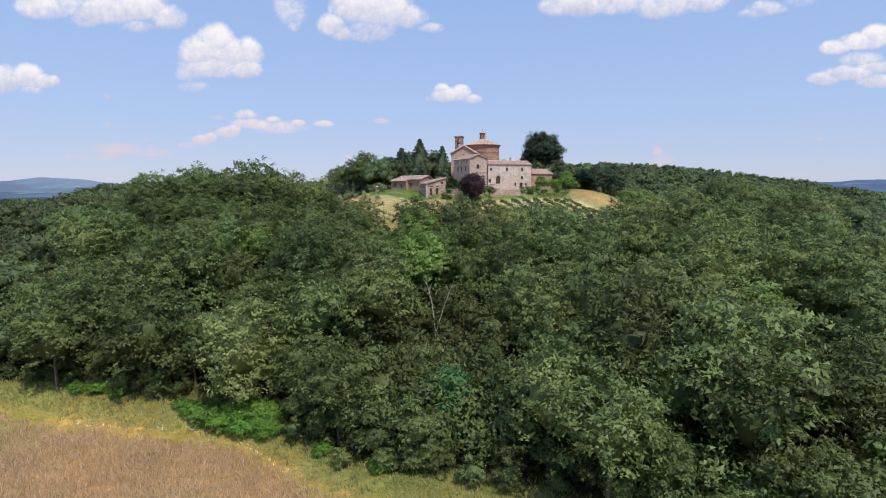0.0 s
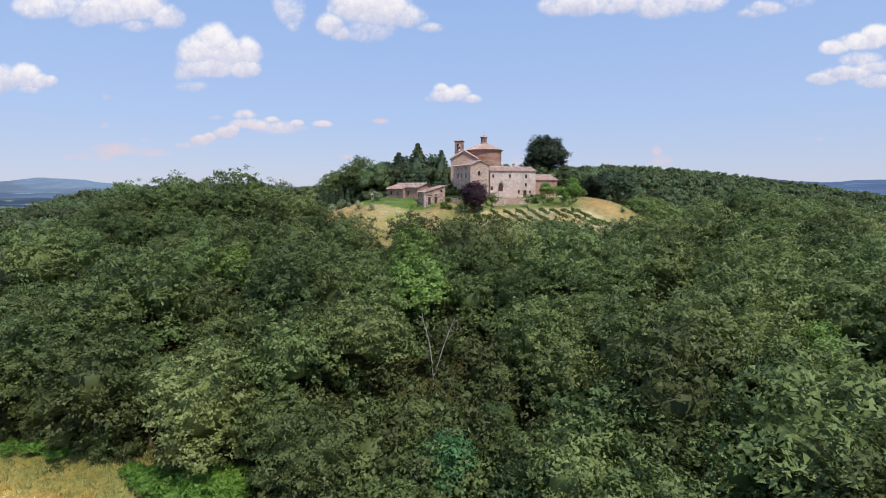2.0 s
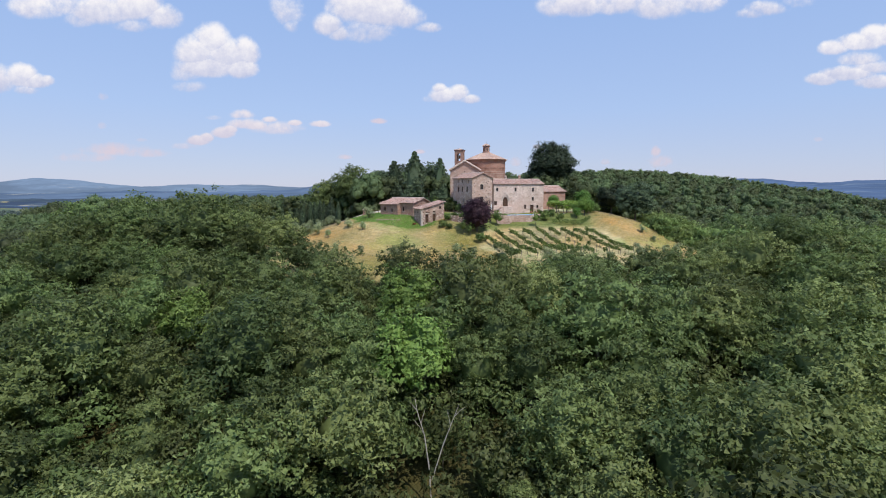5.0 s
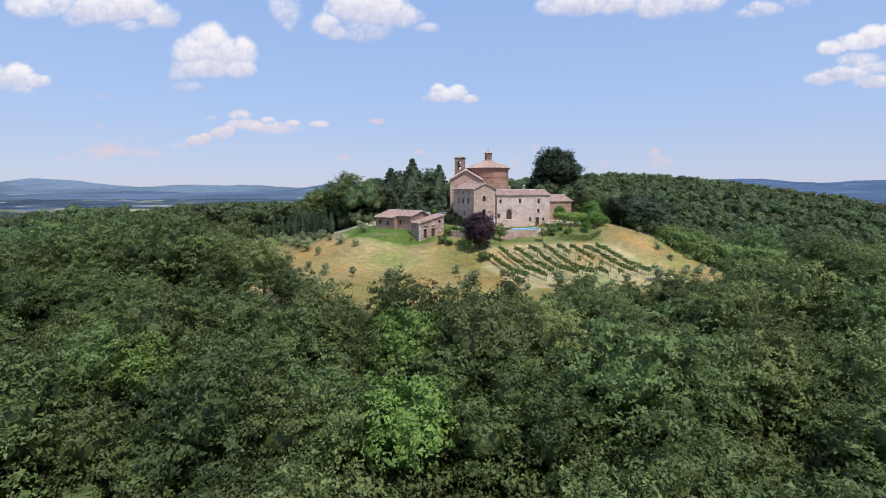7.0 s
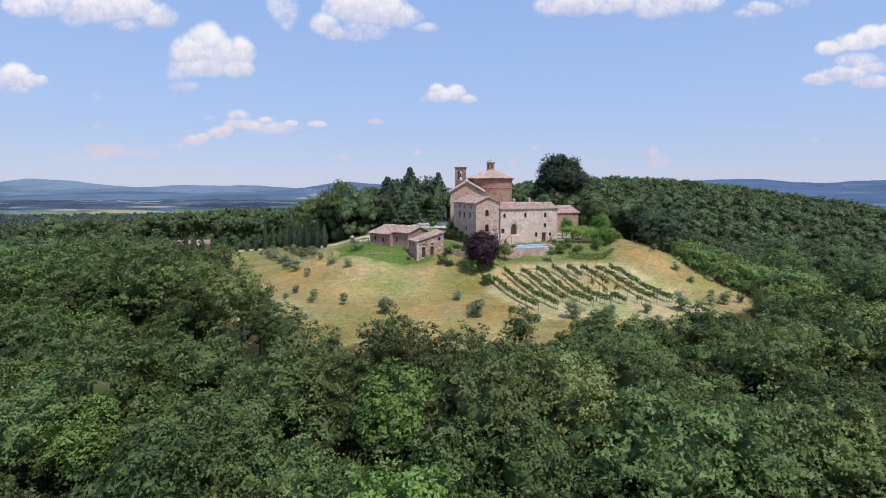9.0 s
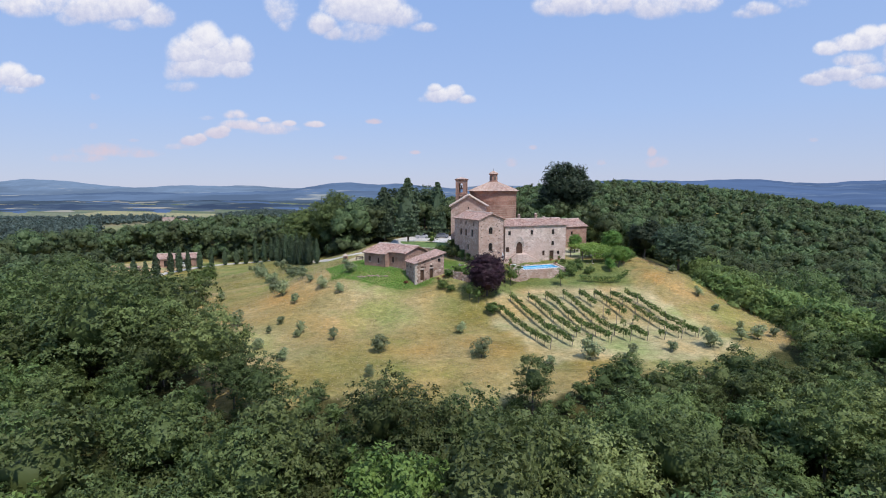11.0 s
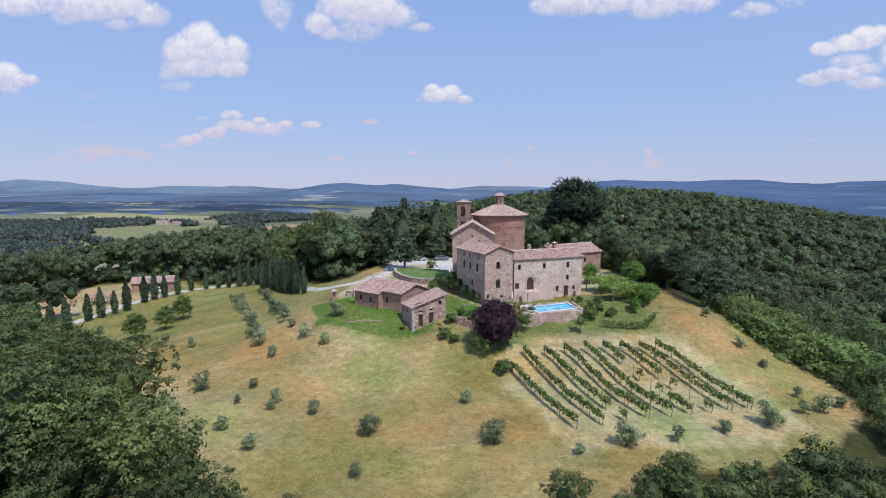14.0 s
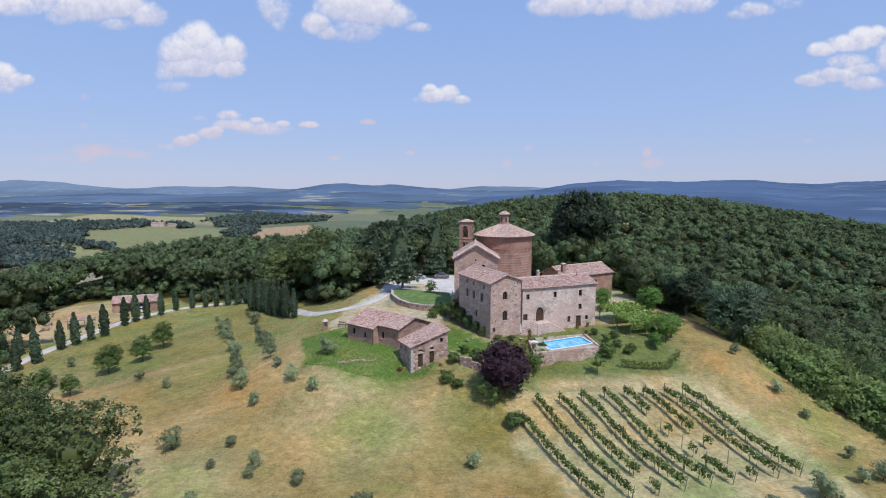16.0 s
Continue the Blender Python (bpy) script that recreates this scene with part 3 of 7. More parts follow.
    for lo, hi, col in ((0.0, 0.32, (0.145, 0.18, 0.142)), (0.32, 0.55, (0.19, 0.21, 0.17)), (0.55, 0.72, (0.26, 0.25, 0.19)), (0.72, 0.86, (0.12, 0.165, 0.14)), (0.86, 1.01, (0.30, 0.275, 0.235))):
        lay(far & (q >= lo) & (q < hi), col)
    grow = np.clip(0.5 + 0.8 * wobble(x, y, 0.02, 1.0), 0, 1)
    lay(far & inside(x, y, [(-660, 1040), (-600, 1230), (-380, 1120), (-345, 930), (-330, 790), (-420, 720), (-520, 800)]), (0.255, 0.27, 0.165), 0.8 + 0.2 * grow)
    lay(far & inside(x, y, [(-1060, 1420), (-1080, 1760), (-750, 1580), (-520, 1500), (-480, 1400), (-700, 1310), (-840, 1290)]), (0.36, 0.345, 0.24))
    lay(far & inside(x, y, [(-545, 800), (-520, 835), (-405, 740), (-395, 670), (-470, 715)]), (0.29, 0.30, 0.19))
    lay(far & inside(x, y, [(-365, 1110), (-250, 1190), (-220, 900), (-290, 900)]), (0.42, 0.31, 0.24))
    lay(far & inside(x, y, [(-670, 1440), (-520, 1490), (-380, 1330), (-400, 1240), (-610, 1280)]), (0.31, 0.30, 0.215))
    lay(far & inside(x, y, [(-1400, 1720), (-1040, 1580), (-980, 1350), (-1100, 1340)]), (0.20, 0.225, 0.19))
    return c


def ground():
    gx = np.concatenate([-1500 - np.geomspace(20, 3200, 16)[::-1], np.arange(-1500, -124, 17.0), axis(-124, 4700, -116, 92, 1.3, 52)[52:]])
    gy = np.concatenate([20 - np.geomspace(1.3, 720, 40)[::-1], np.arange(20, 236, 1.3), np.arange(238, 290, 5.0), np.arange(295, 2050, 17.0), 2050 + np.geomspace(20, 2650, 18)])
    x, y = np.meshgrid(gx, gy)
    nx, ny = len(gx), len(gy)
    i = np.arange(nx * ny).reshape(ny, nx)
    faces = np.stack([i[:-1, :-1], i[:-1, 1:], i[1:, 1:], i[1:, :-1]], -1).reshape(-1, 4)
    xr, yr = x.ravel(), y.ravel()
    m, n, l, b = material("grass and earth", 0.95, 0.1)
    nt = m.node_tree
    at = nt.nodes.new("ShaderNodeAttribute")
    at.attribute_name = "growth"
    big = ramp(nt, noise_of(nt, 0.16, 6), [(0.3, (0.70, 0.74, 0.66)), (0.7, (1.12, 1.06, 1.0))])
    mid = ramp(nt, noise_of(nt, 0.9, 5, rough=0.7), [(0.3, (0.62, 0.64, 0.56)), (0.72, (1.14, 1.12, 1.1))])
    hue = ramp(nt, noise_of(nt, 0.075, 7, rough=0.62), [(0.34, (0.74, 0.98, 0.66)), (0.48, (1, 1, 1)), (0.64, (1.08, 0.90, 0.70))])
    col = mix(nt, 1.0, mix(nt, 1.0, at.outputs["Color"], big, "MULTIPLY"), mid, "MULTIPLY")
    col = mix(nt, 0.85, col, hue, "MULTIPLY")
    tc = nt.nodes.new("ShaderNodeTexCoord")          # swathes of grass laid flat by the wind
    mp = nt.nodes.new("ShaderNodeMapping")
    mp.inputs["Rotation"].default_value = (0, 0, 0.5)
    mp.inputs["Scale"].default_value = (0.72, 1.25, 1.0)
    l.new(tc.outputs["Object"], mp.inputs[0])
    lay_n = node(nt, "ShaderNodeTexNoise", Scale=0.85, Detail=7.0, Roughness=0.68, Distortion=2.8)
    l.new(mp.outputs[0], lay_n.inputs["Vector"])
    col = mix(nt, 0.9, col, ramp(nt, lay_n.outputs["Fac"], [(0.30, (0.72, 0.71, 0.58)), (0.50, (1.17, 1.13, 1.05)), (0.68, (1.50, 1.42, 1.27))]), "MULTIPLY")
    l.new(col, b.inputs["Base Color"])
    bump(nt, b, lay_n.outputs["Fac"], 0.6, 0.6)
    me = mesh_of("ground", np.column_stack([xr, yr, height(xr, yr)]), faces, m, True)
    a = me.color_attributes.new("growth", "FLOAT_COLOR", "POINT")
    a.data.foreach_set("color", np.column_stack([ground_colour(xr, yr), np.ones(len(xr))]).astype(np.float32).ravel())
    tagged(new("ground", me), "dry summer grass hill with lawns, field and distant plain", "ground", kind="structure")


ground()


def ribbon(name, pts, width, lift, mat, label, crown=0.05):
    """A lane laid along a line on the ground."""
    p = np.array(pts, float)
    t = np.concatenate([[0], np.cumsum(np.hypot(*np.diff(p, axis=0).T))])
    s = np.arange(0, t[-1], 1.0)
    cx, cy = np.interp(s, t, p[:, 0]), np.interp(s, t, p[:, 1])
    for _ in range(30):
        cx[1:-1] = (cx[:-2] + 2 * cx[1:-1] + cx[2:]) / 4
        cy[1:-1] = (cy[:-2] + 2 * cy[1:-1] + cy[2:]) / 4
    dx, dy = np.gradient(cx), np.gradient(cy)
    ln = np.hypot(dx, dy)
    v = []
    k = 7
    for q in np.linspace(-0.5, 0.5, k):
        w = width * q * (1 + 0.06 * np.sin(s * 0.4 + 3 * q))
        x, y = cx - dy / ln * w, cy + dx / ln * w
        v.append(np.column_stack([x, y, height(x, y) + lift * (1 if abs(q) < 0.49 else -1.5) + crown * (1 - 4 * q * q)]))
    v = np.stack(v, 1).reshape(-1, 3)
    i = np.arange(len(s) * k).reshape(len(s), k)
    f = np.stack([i[:-1, :-1], i[1:, :-1], i[1:, 1:], i[:-1, 1:]], -1).reshape(-1, 4)
    tagged(new(name, mesh_of(name, v, f, mat, True)), label, "road", kind="structure")


ribbon("road", LANE, 2.9, 0.12, ASPHALT, "pale gravel lane winding down the hill")


def patch(name, poly, lift, mat, label, category, depth=0.35):
    """A slab whose top follows the ground."""
    bm = bmesh.new()
    top = [bm.verts.new((x, y, ground_at(x, y) + lift)) for x, y in poly]
    bm.faces.new(top)
    bmesh.ops.subdivide_edges(bm, edges=bm.edges[:], cuts=5, use_grid_fill=True)
    bmesh.ops.triangulate(bm, faces=bm.faces[:])
    for v in bm.verts:
        v.co.z = ground_at(v.co.x, v.co.y) + lift
    r = bmesh.ops.extrude_face_region(bm, geom=bm.faces[:])
    for v in r["geom"]:
        if isinstance(v, bmesh.types.BMVert):
            v.co.z -= depth
    part(name, bm, mat)
    ob = bpy.context.scene.objects[name]
    return tagged(ob, label, category, kind="structure")


patch("pavement", [(-14.5, 195.5), (-10.5, 194.6), (-4.5, 194.2), (2.6, 191.0), (6, 199.5), (16, 201), (16, 215), (2, 220), (-9, 219), (-14, 210)], 0.10, GRAVEL, "pale gravel car park beside the trees", "car park")


# ---------------------------------------------------------------- building kit
def wall_bm(length, z0, z1, openings, thick=0.45, gable=None):
    """A wall along +x from 0, outer face on y=0, thickness towards +y, with openings (x0, x1, z0, z1) through it.
    gable: (x, z) of the top of a gable."""
    xs = sorted({0.0, length, *[o[0] for o in openings], *[o[1] for o in openings]})
    zs = sorted({z0, z1, *[o[2] for o in openings], *[o[3] for o in openings]})
    bm = bmesh.new()
    cache = {}

    def v(x, y, z):
        key = (round(x, 4), round(y, 4), round(z, 4))
        if key not in cache:
            cache[key] = bm.verts.new((x, y, z))
        return cache[key]

    solid = {}
    for i in range(len(xs) - 1):
        for j in range(len(zs) - 1):
            cx, cz = (xs[i] + xs[i + 1]) / 2, (zs[j] + zs[j + 1]) / 2
            solid[i, j] = not any(o[0] < cx < o[1] and o[2] < cz < o[3] for o in openings)
    for (i, j), s in solid.items():
        if not s:
            continue
        a, b, c, d = xs[i], xs[i + 1], zs[j], zs[j + 1]
        bm.faces.new((v(a, 0, c), v(b, 0, c), v(b, 0, d), v(a, 0, d)))
        bm.faces.new((v(a, thick, d), v(b, thick, d), v(b, thick, c), v(a, thick, c)))
        if not solid.get((i - 1, j), False):
            bm.faces.new((v(a, 0, c), v(a, 0, d), v(a, thick, d), v(a, thick, c)))
        if not solid.get((i + 1, j), False):
            bm.faces.new((v(b, 0, c), v(b, thick, c), v(b, thick, d), v(b, 0, d)))
        if not solid.get((i, j - 1), False):
            bm.faces.new((v(a, 0, c), v(a, thick, c), v(b, thick, c), v(b, 0, c)))
        if not solid.get((i, j + 1), False) and not (gable and j == len(zs) - 2):
            bm.faces.new((v(a, 0, d), v(b, 0, d), v(b, thick, d), v(a, thick, d)))
    if gable:
        gx, gz = gable
        for y in (0, thick):
            bm.faces.new([v(x, y, z1) for x in xs] + [v(gx, y, gz)])
        for a in (0.0, length):
            bm.faces.new((v(a, 0, z1), v(gx, 0, gz), v(gx, thick, gz), v(a, thick, z1)))
    return bm


def along(p, q, z=0.0):
    """A frame at p with x towards q and y to the left of that way (into the house)."""
    a = math.atan2(q[1] - p[1], q[0] - p[0])
    return Matrix.Translation((p[0], p[1], z)) @ Matrix.Rotation(a, 4, "Z")


def arch_fill(w, h, t, pointed=False):
    """Masonry that fills the upper corners of an opening to leave an arch. Opening: x 0..w, top at h."""
    bm = bmesh.new()
    n = 8
    for side in (0, 1):
        pts = []
        for k in range(n + 1):
            u = k / n
            if pointed:
                x = w / 2 * u
                z = h - w * 0.85 * (1 - math.sqrt(max(0, 1 - (1 - u) ** 2 * 0.98)))
            else:
                a = math.pi / 2 * u
                x, z = w / 2 * (1 - math.cos(a)), h - w / 2 * (1 - math.sin(a))
            pts.append((x, z))
        pts = [(0, h)] + pts
        if side:
            pts = [(w - x, z) for x, z in pts]
        ring = [[bm.verts.new((x, y, z)) for x, z in pts] for y in (0.03, t)]
        for q in ring:
            for k in range(1, len(q) - 1):
                bm.faces.new((q[0], q[k], q[k + 1]))
        for k in range(1, len(pts) - 1):
            bm.faces.new((ring[0][k], ring[0][k + 1], ring[1][k + 1], ring[1][k]))
    return bm


def window(parent, m, x0, x1, z0, z1, arch="", deep=0.22, bars=True, shut=False, trim=True):
    """A window in a wall's frame m: frame with a bar, panes, sill; an arched head where it has one."""
    w, h = x1 - x0, z1 - z0
    t = 0.06
    bm = bmesh.new()
    add_box(bm, x0, x0 + t, deep, deep + 0.06, z0, z1)
    add_box(bm, x1 - t, x1, deep, deep + 0.06, z0, z1)
    add_box(bm, x0 + t, x1 - t, deep, deep + 0.06, z0, z0 + t)
    add_box(bm, x0 + t, x1 - t, deep, deep + 0.06, z1 - t, z1)
    if bars:
        add_box(bm, (x0 + x1) / 2 - 0.03, (x0 + x1) / 2 + 0.03, deep - 0.005, deep + 0.055, z0 + t, z1 - t)
    f = part("window", bm, FRAME_WOOD, parent)
    f.matrix_basis = m
    part("pane", box_bm(x0 + t, x1 - t, deep + 0.02, deep + 0.04, z0 + t, z1 - t), WOOD_DARK if shut else GLASS, f)
    if trim:
        part("sill", box_bm(x0 - 0.08, x1 + 0.08, -0.06, deep - 0.01, z0 - 0.09, z0 - 0.004), STONE_TRIM, f)
    if arch:
        a = part("arch", arch_fill(w - 0.004, h, deep - 0.02, arch == "pointed"), STONE_TRIM, f)
        a.location = (x0 + 0.002, 0, z0)
    return f


def door(parent, m, x0, x1, z0, z1, arch="", deep=0.25, planks=4):
    """A boarded door in its frame."""
    bm = bmesh.new()
    w = (x1 - x0 - 0.12) / planks
    for k in range(planks):
        add_box(bm, x0 + 0.06 + k * w + 0.008, x0 + 0.06 + (k + 1) * w - 0.008, deep, deep + 0.05, z0, z1 - 0.06)
    add_box(bm, x0 + 0.06, x1 - 0.06, deep + 0.02, deep + 0.04, z0, z1 - 0.06)
    d = part("door", bm, WOOD_DARK, parent)
    d.matrix_basis = m
    bm = bmesh.new()
    add_box(bm, x0, x0 + 0.06, deep - 0.02, deep + 0.06, z0, z1)
    add_box(bm, x1 - 0.06, x1, deep - 0.02, deep + 0.06, z0, z1)
    add_box(bm, x0 + 0.06, x1 - 0.06, deep - 0.02, deep + 0.06, z1 - 0.06, z1)
    part("frame", bm, FRAME_WOOD, d)
    if arch:
        a = part("arch", arch_fill(x1 - x0 - 0.004, z1 - z0, deep - 0.04, arch == "pointed"), STONE_TRIM, d)
        a.location = (x0 + 0.002, 0, z0)
    return d


def pantile_sheet(a, b, c, d, pitch=0.26, rise=0.055, thick=0.10):
    """A tiled roof slope: a, b along the eave, c above b, d above a. Rounded tile columns run up the slope, with steps at each course."""
    a, b, c, d = (np.array(p, float) for p in (a, b, c, d))
    cols = max(4, int(np.linalg.norm(b - a) / pitch)) * 4
    up = max(np.linalg.norm(d - a), np.linalg.norm(c - b))
    rows = max(2, int(up / 0.42))
    nrm = np.cross(b - a, d - a)
    if np.linalg.norm(nrm) < 1e-6:
        nrm = np.cross(b - a, c - b)
    nrm = nrm / np.linalg.norm(nrm)
    u = np.linspace(0, 1, cols + 1)
    prof = rise * np.abs(np.sin(np.arange(cols + 1) * math.pi / 4)) ** 0.8
    vs = []
    for r in range(rows):
        for e, lift in ((r / rows, 0.035), ((r + 1) / rows, 0.0)):
            left, right = a + (d - a) * e, b + (c - b) * e
            p = left + (right - left) * u[:, None] + nrm * (prof + lift)[:, None]
            p[:, 2] += 0.012 * np.sin(u * 37 + r * 1.7)
            vs.append(p)
    n = cols + 1
    v = np.concatenate(vs)
    i = np.arange(len(vs) * n).reshape(-1, n)
    f = np.stack([i[:-1, :-1], i[:-1, 1:], i[1:, 1:], i[1:, :-1]], -1).reshape(-1, 4)
    under = np.array([a, b, c, d]) - nrm * thick
    k = len(v)
    v = np.concatenate([v, under])
    top = i[-1]
    rim = [(k + 3, k + 2, k + 1, k), (i[0, 0], k, k + 1, i[0, -1]), (top[0], top[-1], k + 2, k + 3), (i[0, 0], top[0], k + 3, k), (i[0, -1], k + 1, k + 2, top[-1])]
    return v, np.concatenate([f, np.array(rim)])


def roof_slope(parent, name, corners, mat=None, m=None, label=""):
    v, f = pantile_sheet(*corners) if corners[0][2] > -30 and abs(corners[0][0]) < 400 else pantile_sheet(*corners, pitch=2.0)
    ob = part(name, mesh_of(name, v, f, mat or ROOF_TILE), None, parent, label)
    if m is not None:
        ob.matrix_basis = m
    return ob


def ridge_line(parent, p, q, r=0.16):
    """Overlapping half-round ridge tiles."""
    p, q = Vector(p), Vector(q)
    n = max(2, int((q - p).length / 0.42))
    bms = []
    for k in range(n):
        a, b = p.lerp(q, k / n), p.lerp(q, (k + 1.08) / n)
        bms.append(tube([a, b], r, r * 0.86, 8))
    part("ridge_tiles", join_bm(bms), RIDGE_TILE, parent)


def chimney(parent, x, y, z0, z1, w=0.6, d=0.6, mat=None):
    bm = bmesh.new()
    add_box(bm, x - w / 2, x + w / 2, y - d / 2, y + d / 2, z0, z1 - 0.35, bevel=0.02)
    add_box(bm, x - w / 2 - 0.07, x + w / 2 + 0.07, y - d / 2 - 0.07, y + d / 2 + 0.07, z1 - 0.346, z1 - 0.25)
    for sx in (-1, 1):
        for sy in (-1, 1):
            add_box(bm, x + sx * (w / 2 - 0.08) - 0.06, x + sx * (w / 2 - 0.08) + 0.06, y + sy * (d / 2 - 0.08) - 0.06, y + sy * (d / 2 - 0.08) + 0.06, z1 - 0.246, z1 - 0.05)
    c = part("chimney", bm, mat or STONE_PINK, parent)
    b2 = bmesh.new()
    bmesh.ops.create_cone(b2, cap_ends=True, segments=4, radius1=w * 0.85, radius2=0.05, depth=0.25, matrix=Matrix.Translation((x, y, z1 + 0.08)) @ Matrix.Rotation(radians(45), 4, "Z"))
    part("cap", b2, RIDGE_TILE, c)
    return c


def downpipe(parent, x, y, z0, z1):
    part("downpipe", tube([(x, y, z0), (x, y, (z0 + z1) / 2), (x, y, z1)], 0.055, 0.055, 8), PIPE, parent)


def gabled_house(name, label, origin, angle, w, l, zb, ze, rise, mat, over=0.35, walls=None, gable_front=True, roof_mat=None):
    """A house: x along its front (w), y away from the viewer (l); the ridge runs along y if the gable is in front, else along x.
    walls: openings and makers by side: front, left, right, back."""
    t = thing(name, pose(origin[0], origin[1], 0, 0, 0, angle), label, "house")
    walls = walls or {}
    sides = {"front": ((0, 0), (w, 0)), "right": ((w, 0), (w, l)), "back": ((w, l), (0, l)), "left": ((0, l), (0, 0))}
    for side, (p, q) in sides.items():
        ln = math.hypot(q[0] - p[0], q[1] - p[1])
        g = None
        if (side in ("front", "back")) == gable_front:
            g = (ln / 2, ze + rise)
        m = along(p, q)
        ops = walls.get(side, [])
        inset = 0.45 if side in ("left", "right") else 0.0
        bm = wall_bm(ln - 2 * inset, zb, ze, [(o[1] - inset, o[2] - inset, o[3], o[4]) for o in ops], 0.45, (g[0] - inset, g[1]) if g else None)
        ob = part("wall", bm, mat, t)
        ob.matrix_basis = m @ Matrix.Translation((inset, 0, 0))
        for o in ops:
            kw = o[5] if len(o) > 5 else {}
            (door if o[0] == "door" else window)(t, m, *o[1:5], **kw)
    part("floor", box_bm(0.5, w - 0.5, 0.5, l - 0.5, zb, zb + 0.2), SHADE_IN, t)
    o, rm = over, roof_mat or ROOF_TILE
    k = rise / ((w if gable_front else l) / 2)
    lift = 0.06
    if gable_front:
        roof_slope(t, "roof", [(-o, l + o, ze - o * k + lift), (-o, -o, ze - o * k + lift), (w / 2, -o, ze + rise + lift), (w / 2, l + o, ze + rise + lift)], rm)
        roof_slope(t, "roof", [(w + o, -o, ze - o * k + lift), (w + o, l + o, ze - o * k + lift), (w / 2, l + o, ze + rise + lift), (w / 2, -o, ze + rise + lift)], rm)
        ridge_line(t, (w / 2, -o, ze + rise + lift + 0.05), (w / 2, l + o, ze + rise + lift + 0.05))
    else:
        roof_slope(t, "roof", [(-o, -o, ze - o * k + lift), (w + o, -o, ze - o * k + lift), (w + o, l / 2, ze + rise + lift), (-o, l / 2, ze + rise + lift)], rm)
        roof_slope(t, "roof", [(w + o, l + o, ze - o * k + lift), (-o, l + o, ze - o * k + lift), (-o, l / 2, ze + rise + lift), (w + o, l / 2, ze + rise + lift)], rm)
        ridge_line(t, (-o, l / 2, ze + rise + lift + 0.05), (w + o, l / 2, ze + rise + lift + 0.05))
    return t


# ---------------------------------------------------------------- the hermitage
AA = 24.0
house = gabled_house("stone_house", "pinkish rubble stone house with a clay tile gable roof", (8.1, 157.45), AA, 6.2, 11.4, -2.0, 8.75, 1.25, STONE_PINK, walls={
    "front": [("window", 2.45, 3.35, 5.7, 7.1, {"arch": "round"}), ("window", 2.4, 3.35, 2.1, 3.8, {"arch": "round"}), ("window", 0.5, 1.0, 0.3, 1.1, {"trim": False})],
    "left": [("window", 2.9, 3.45, 7.4, 8.2, {"trim": False}), ("window", 5.3, 5.85, 7.4, 8.2, {"trim": False}), ("window", 8.8, 9.4, 7.3, 8.2, {"trim": False}),
             ("window", 2.8, 3.6, 5.0, 6.5, {"arch": "round"}), ("window", 5.2, 6.0, 5.0, 6.5, {"arch": "round"}), ("window", 8.0, 8.8, 5.0, 6.6, {"arch": "round"}), ("window", 6.2, 6.9, 2.0, 3.2)],
})
downpipe(house, -0.08, -0.09, -1.0, 8.5)
downpipe(house, 6.1, -0.09, -1.0, 8.5)
# dark plates on the wall face, painted shade in place of putlog holes
for hx, hz in ((4.2, 7.6), (4.55, 7.25), (4.9, 7.85), (4.3, 5.35), (0.6, 7.3), (0.75, 6.6), (5.1, 6.3), (5.3, 8.3), (4.7, 8.45), (2.3, 4.4), (0.7, 5.0), (4.9, 4.6), (5.4, 2.6), (1.0, 2.2)):
    part("wall_recess", box_bm(hx - 0.10, hx + 0.10, -0.012, 0.02, hz - 0.11, hz + 0.10), SHADE_IN, house, "dark plate painted as a putlog hole's shade")

BW = 15.0
wing = gabled_house("stone_wing", "long pale stone wing with a pointed entrance arch and tiled roof", (14.05, 160.55), 18.0, BW, 6.6, -2.4, 7.15, 1.2, STONE_PALE, over=0.32, gable_front=False, walls={
    "front": [("window", 0.75, 1.4, 5.15, 6.1, {}), ("window", 6.15, 6.8, 5.15, 6.15, {}), ("window", 11.4, 12.1, 5.05, 6.15, {}), ("window", 11.4, 12.1, 2.6, 3.6, {}),
              ("window", 0.2, 1.05, 1.5, 2.6, {"shut": True}), ("door", 2.7, 4.25, 1.15, 3.65, {"arch": "pointed"}), ("window", 9.15, 9.75, 0.4, 1.5, {"shut": True, "trim": False}), ("door", 10.95, 12.0, -0.75, 1.45, {}), ("window", 12.9, 13.5, 0.55, 1.35, {})],
    "right": [("window", 2.5, 3.2, 4.6, 5.6, {})],
})
bm = bmesh.new()       # moulded pointed hood over the entrance
for r, w in ((1.05, 0.16), (1.32, 0.10)):
    pts = []
    for k in range(13):
        u = -1 + 2 * k / 12
        pts.append((3.475 + r * u * 0.98, -0.04, 2.55 + r * 1.65 * (1 - abs(u) ** 1.7) ** 0.8))
    for p, q in zip(pts, pts[1:]):
        me = bpy.data.meshes.new("seg")
        b = tube([p, q], w * 0.5, w * 0.5, 6)
        b.to_mesh(me)
        b.free()
        bm.from_mesh(me)
        bpy.data.meshes.remove(me)
part("hood_mould", bm, STONE_TRIM, wing, "pointed dressed stone hood")
bm = bmesh.new()       # landing and the two flights before the entrance
add_box(bm, 2.2, 4.9, -1.5, -0.01, -1.6, 1.1, bevel=0.03)
part("landing", bm, STONE_PALE, wing, "stone landing before the entrance")
for k in range(9):
    part("step", box_bm(4.904 + k * 0.34, 4.9 + (k + 1) * 0.34, -1.3, -0.01, -1.6, 0.92 - k * 0.19), STONE_PALE, wing)
    part("step", box_bm(2.2 - (k + 1) * 0.34, 2.196 - k * 0.34, -1.3, -0.01, -1.6, 0.92 - k * 0.19), STONE_PALE, wing)
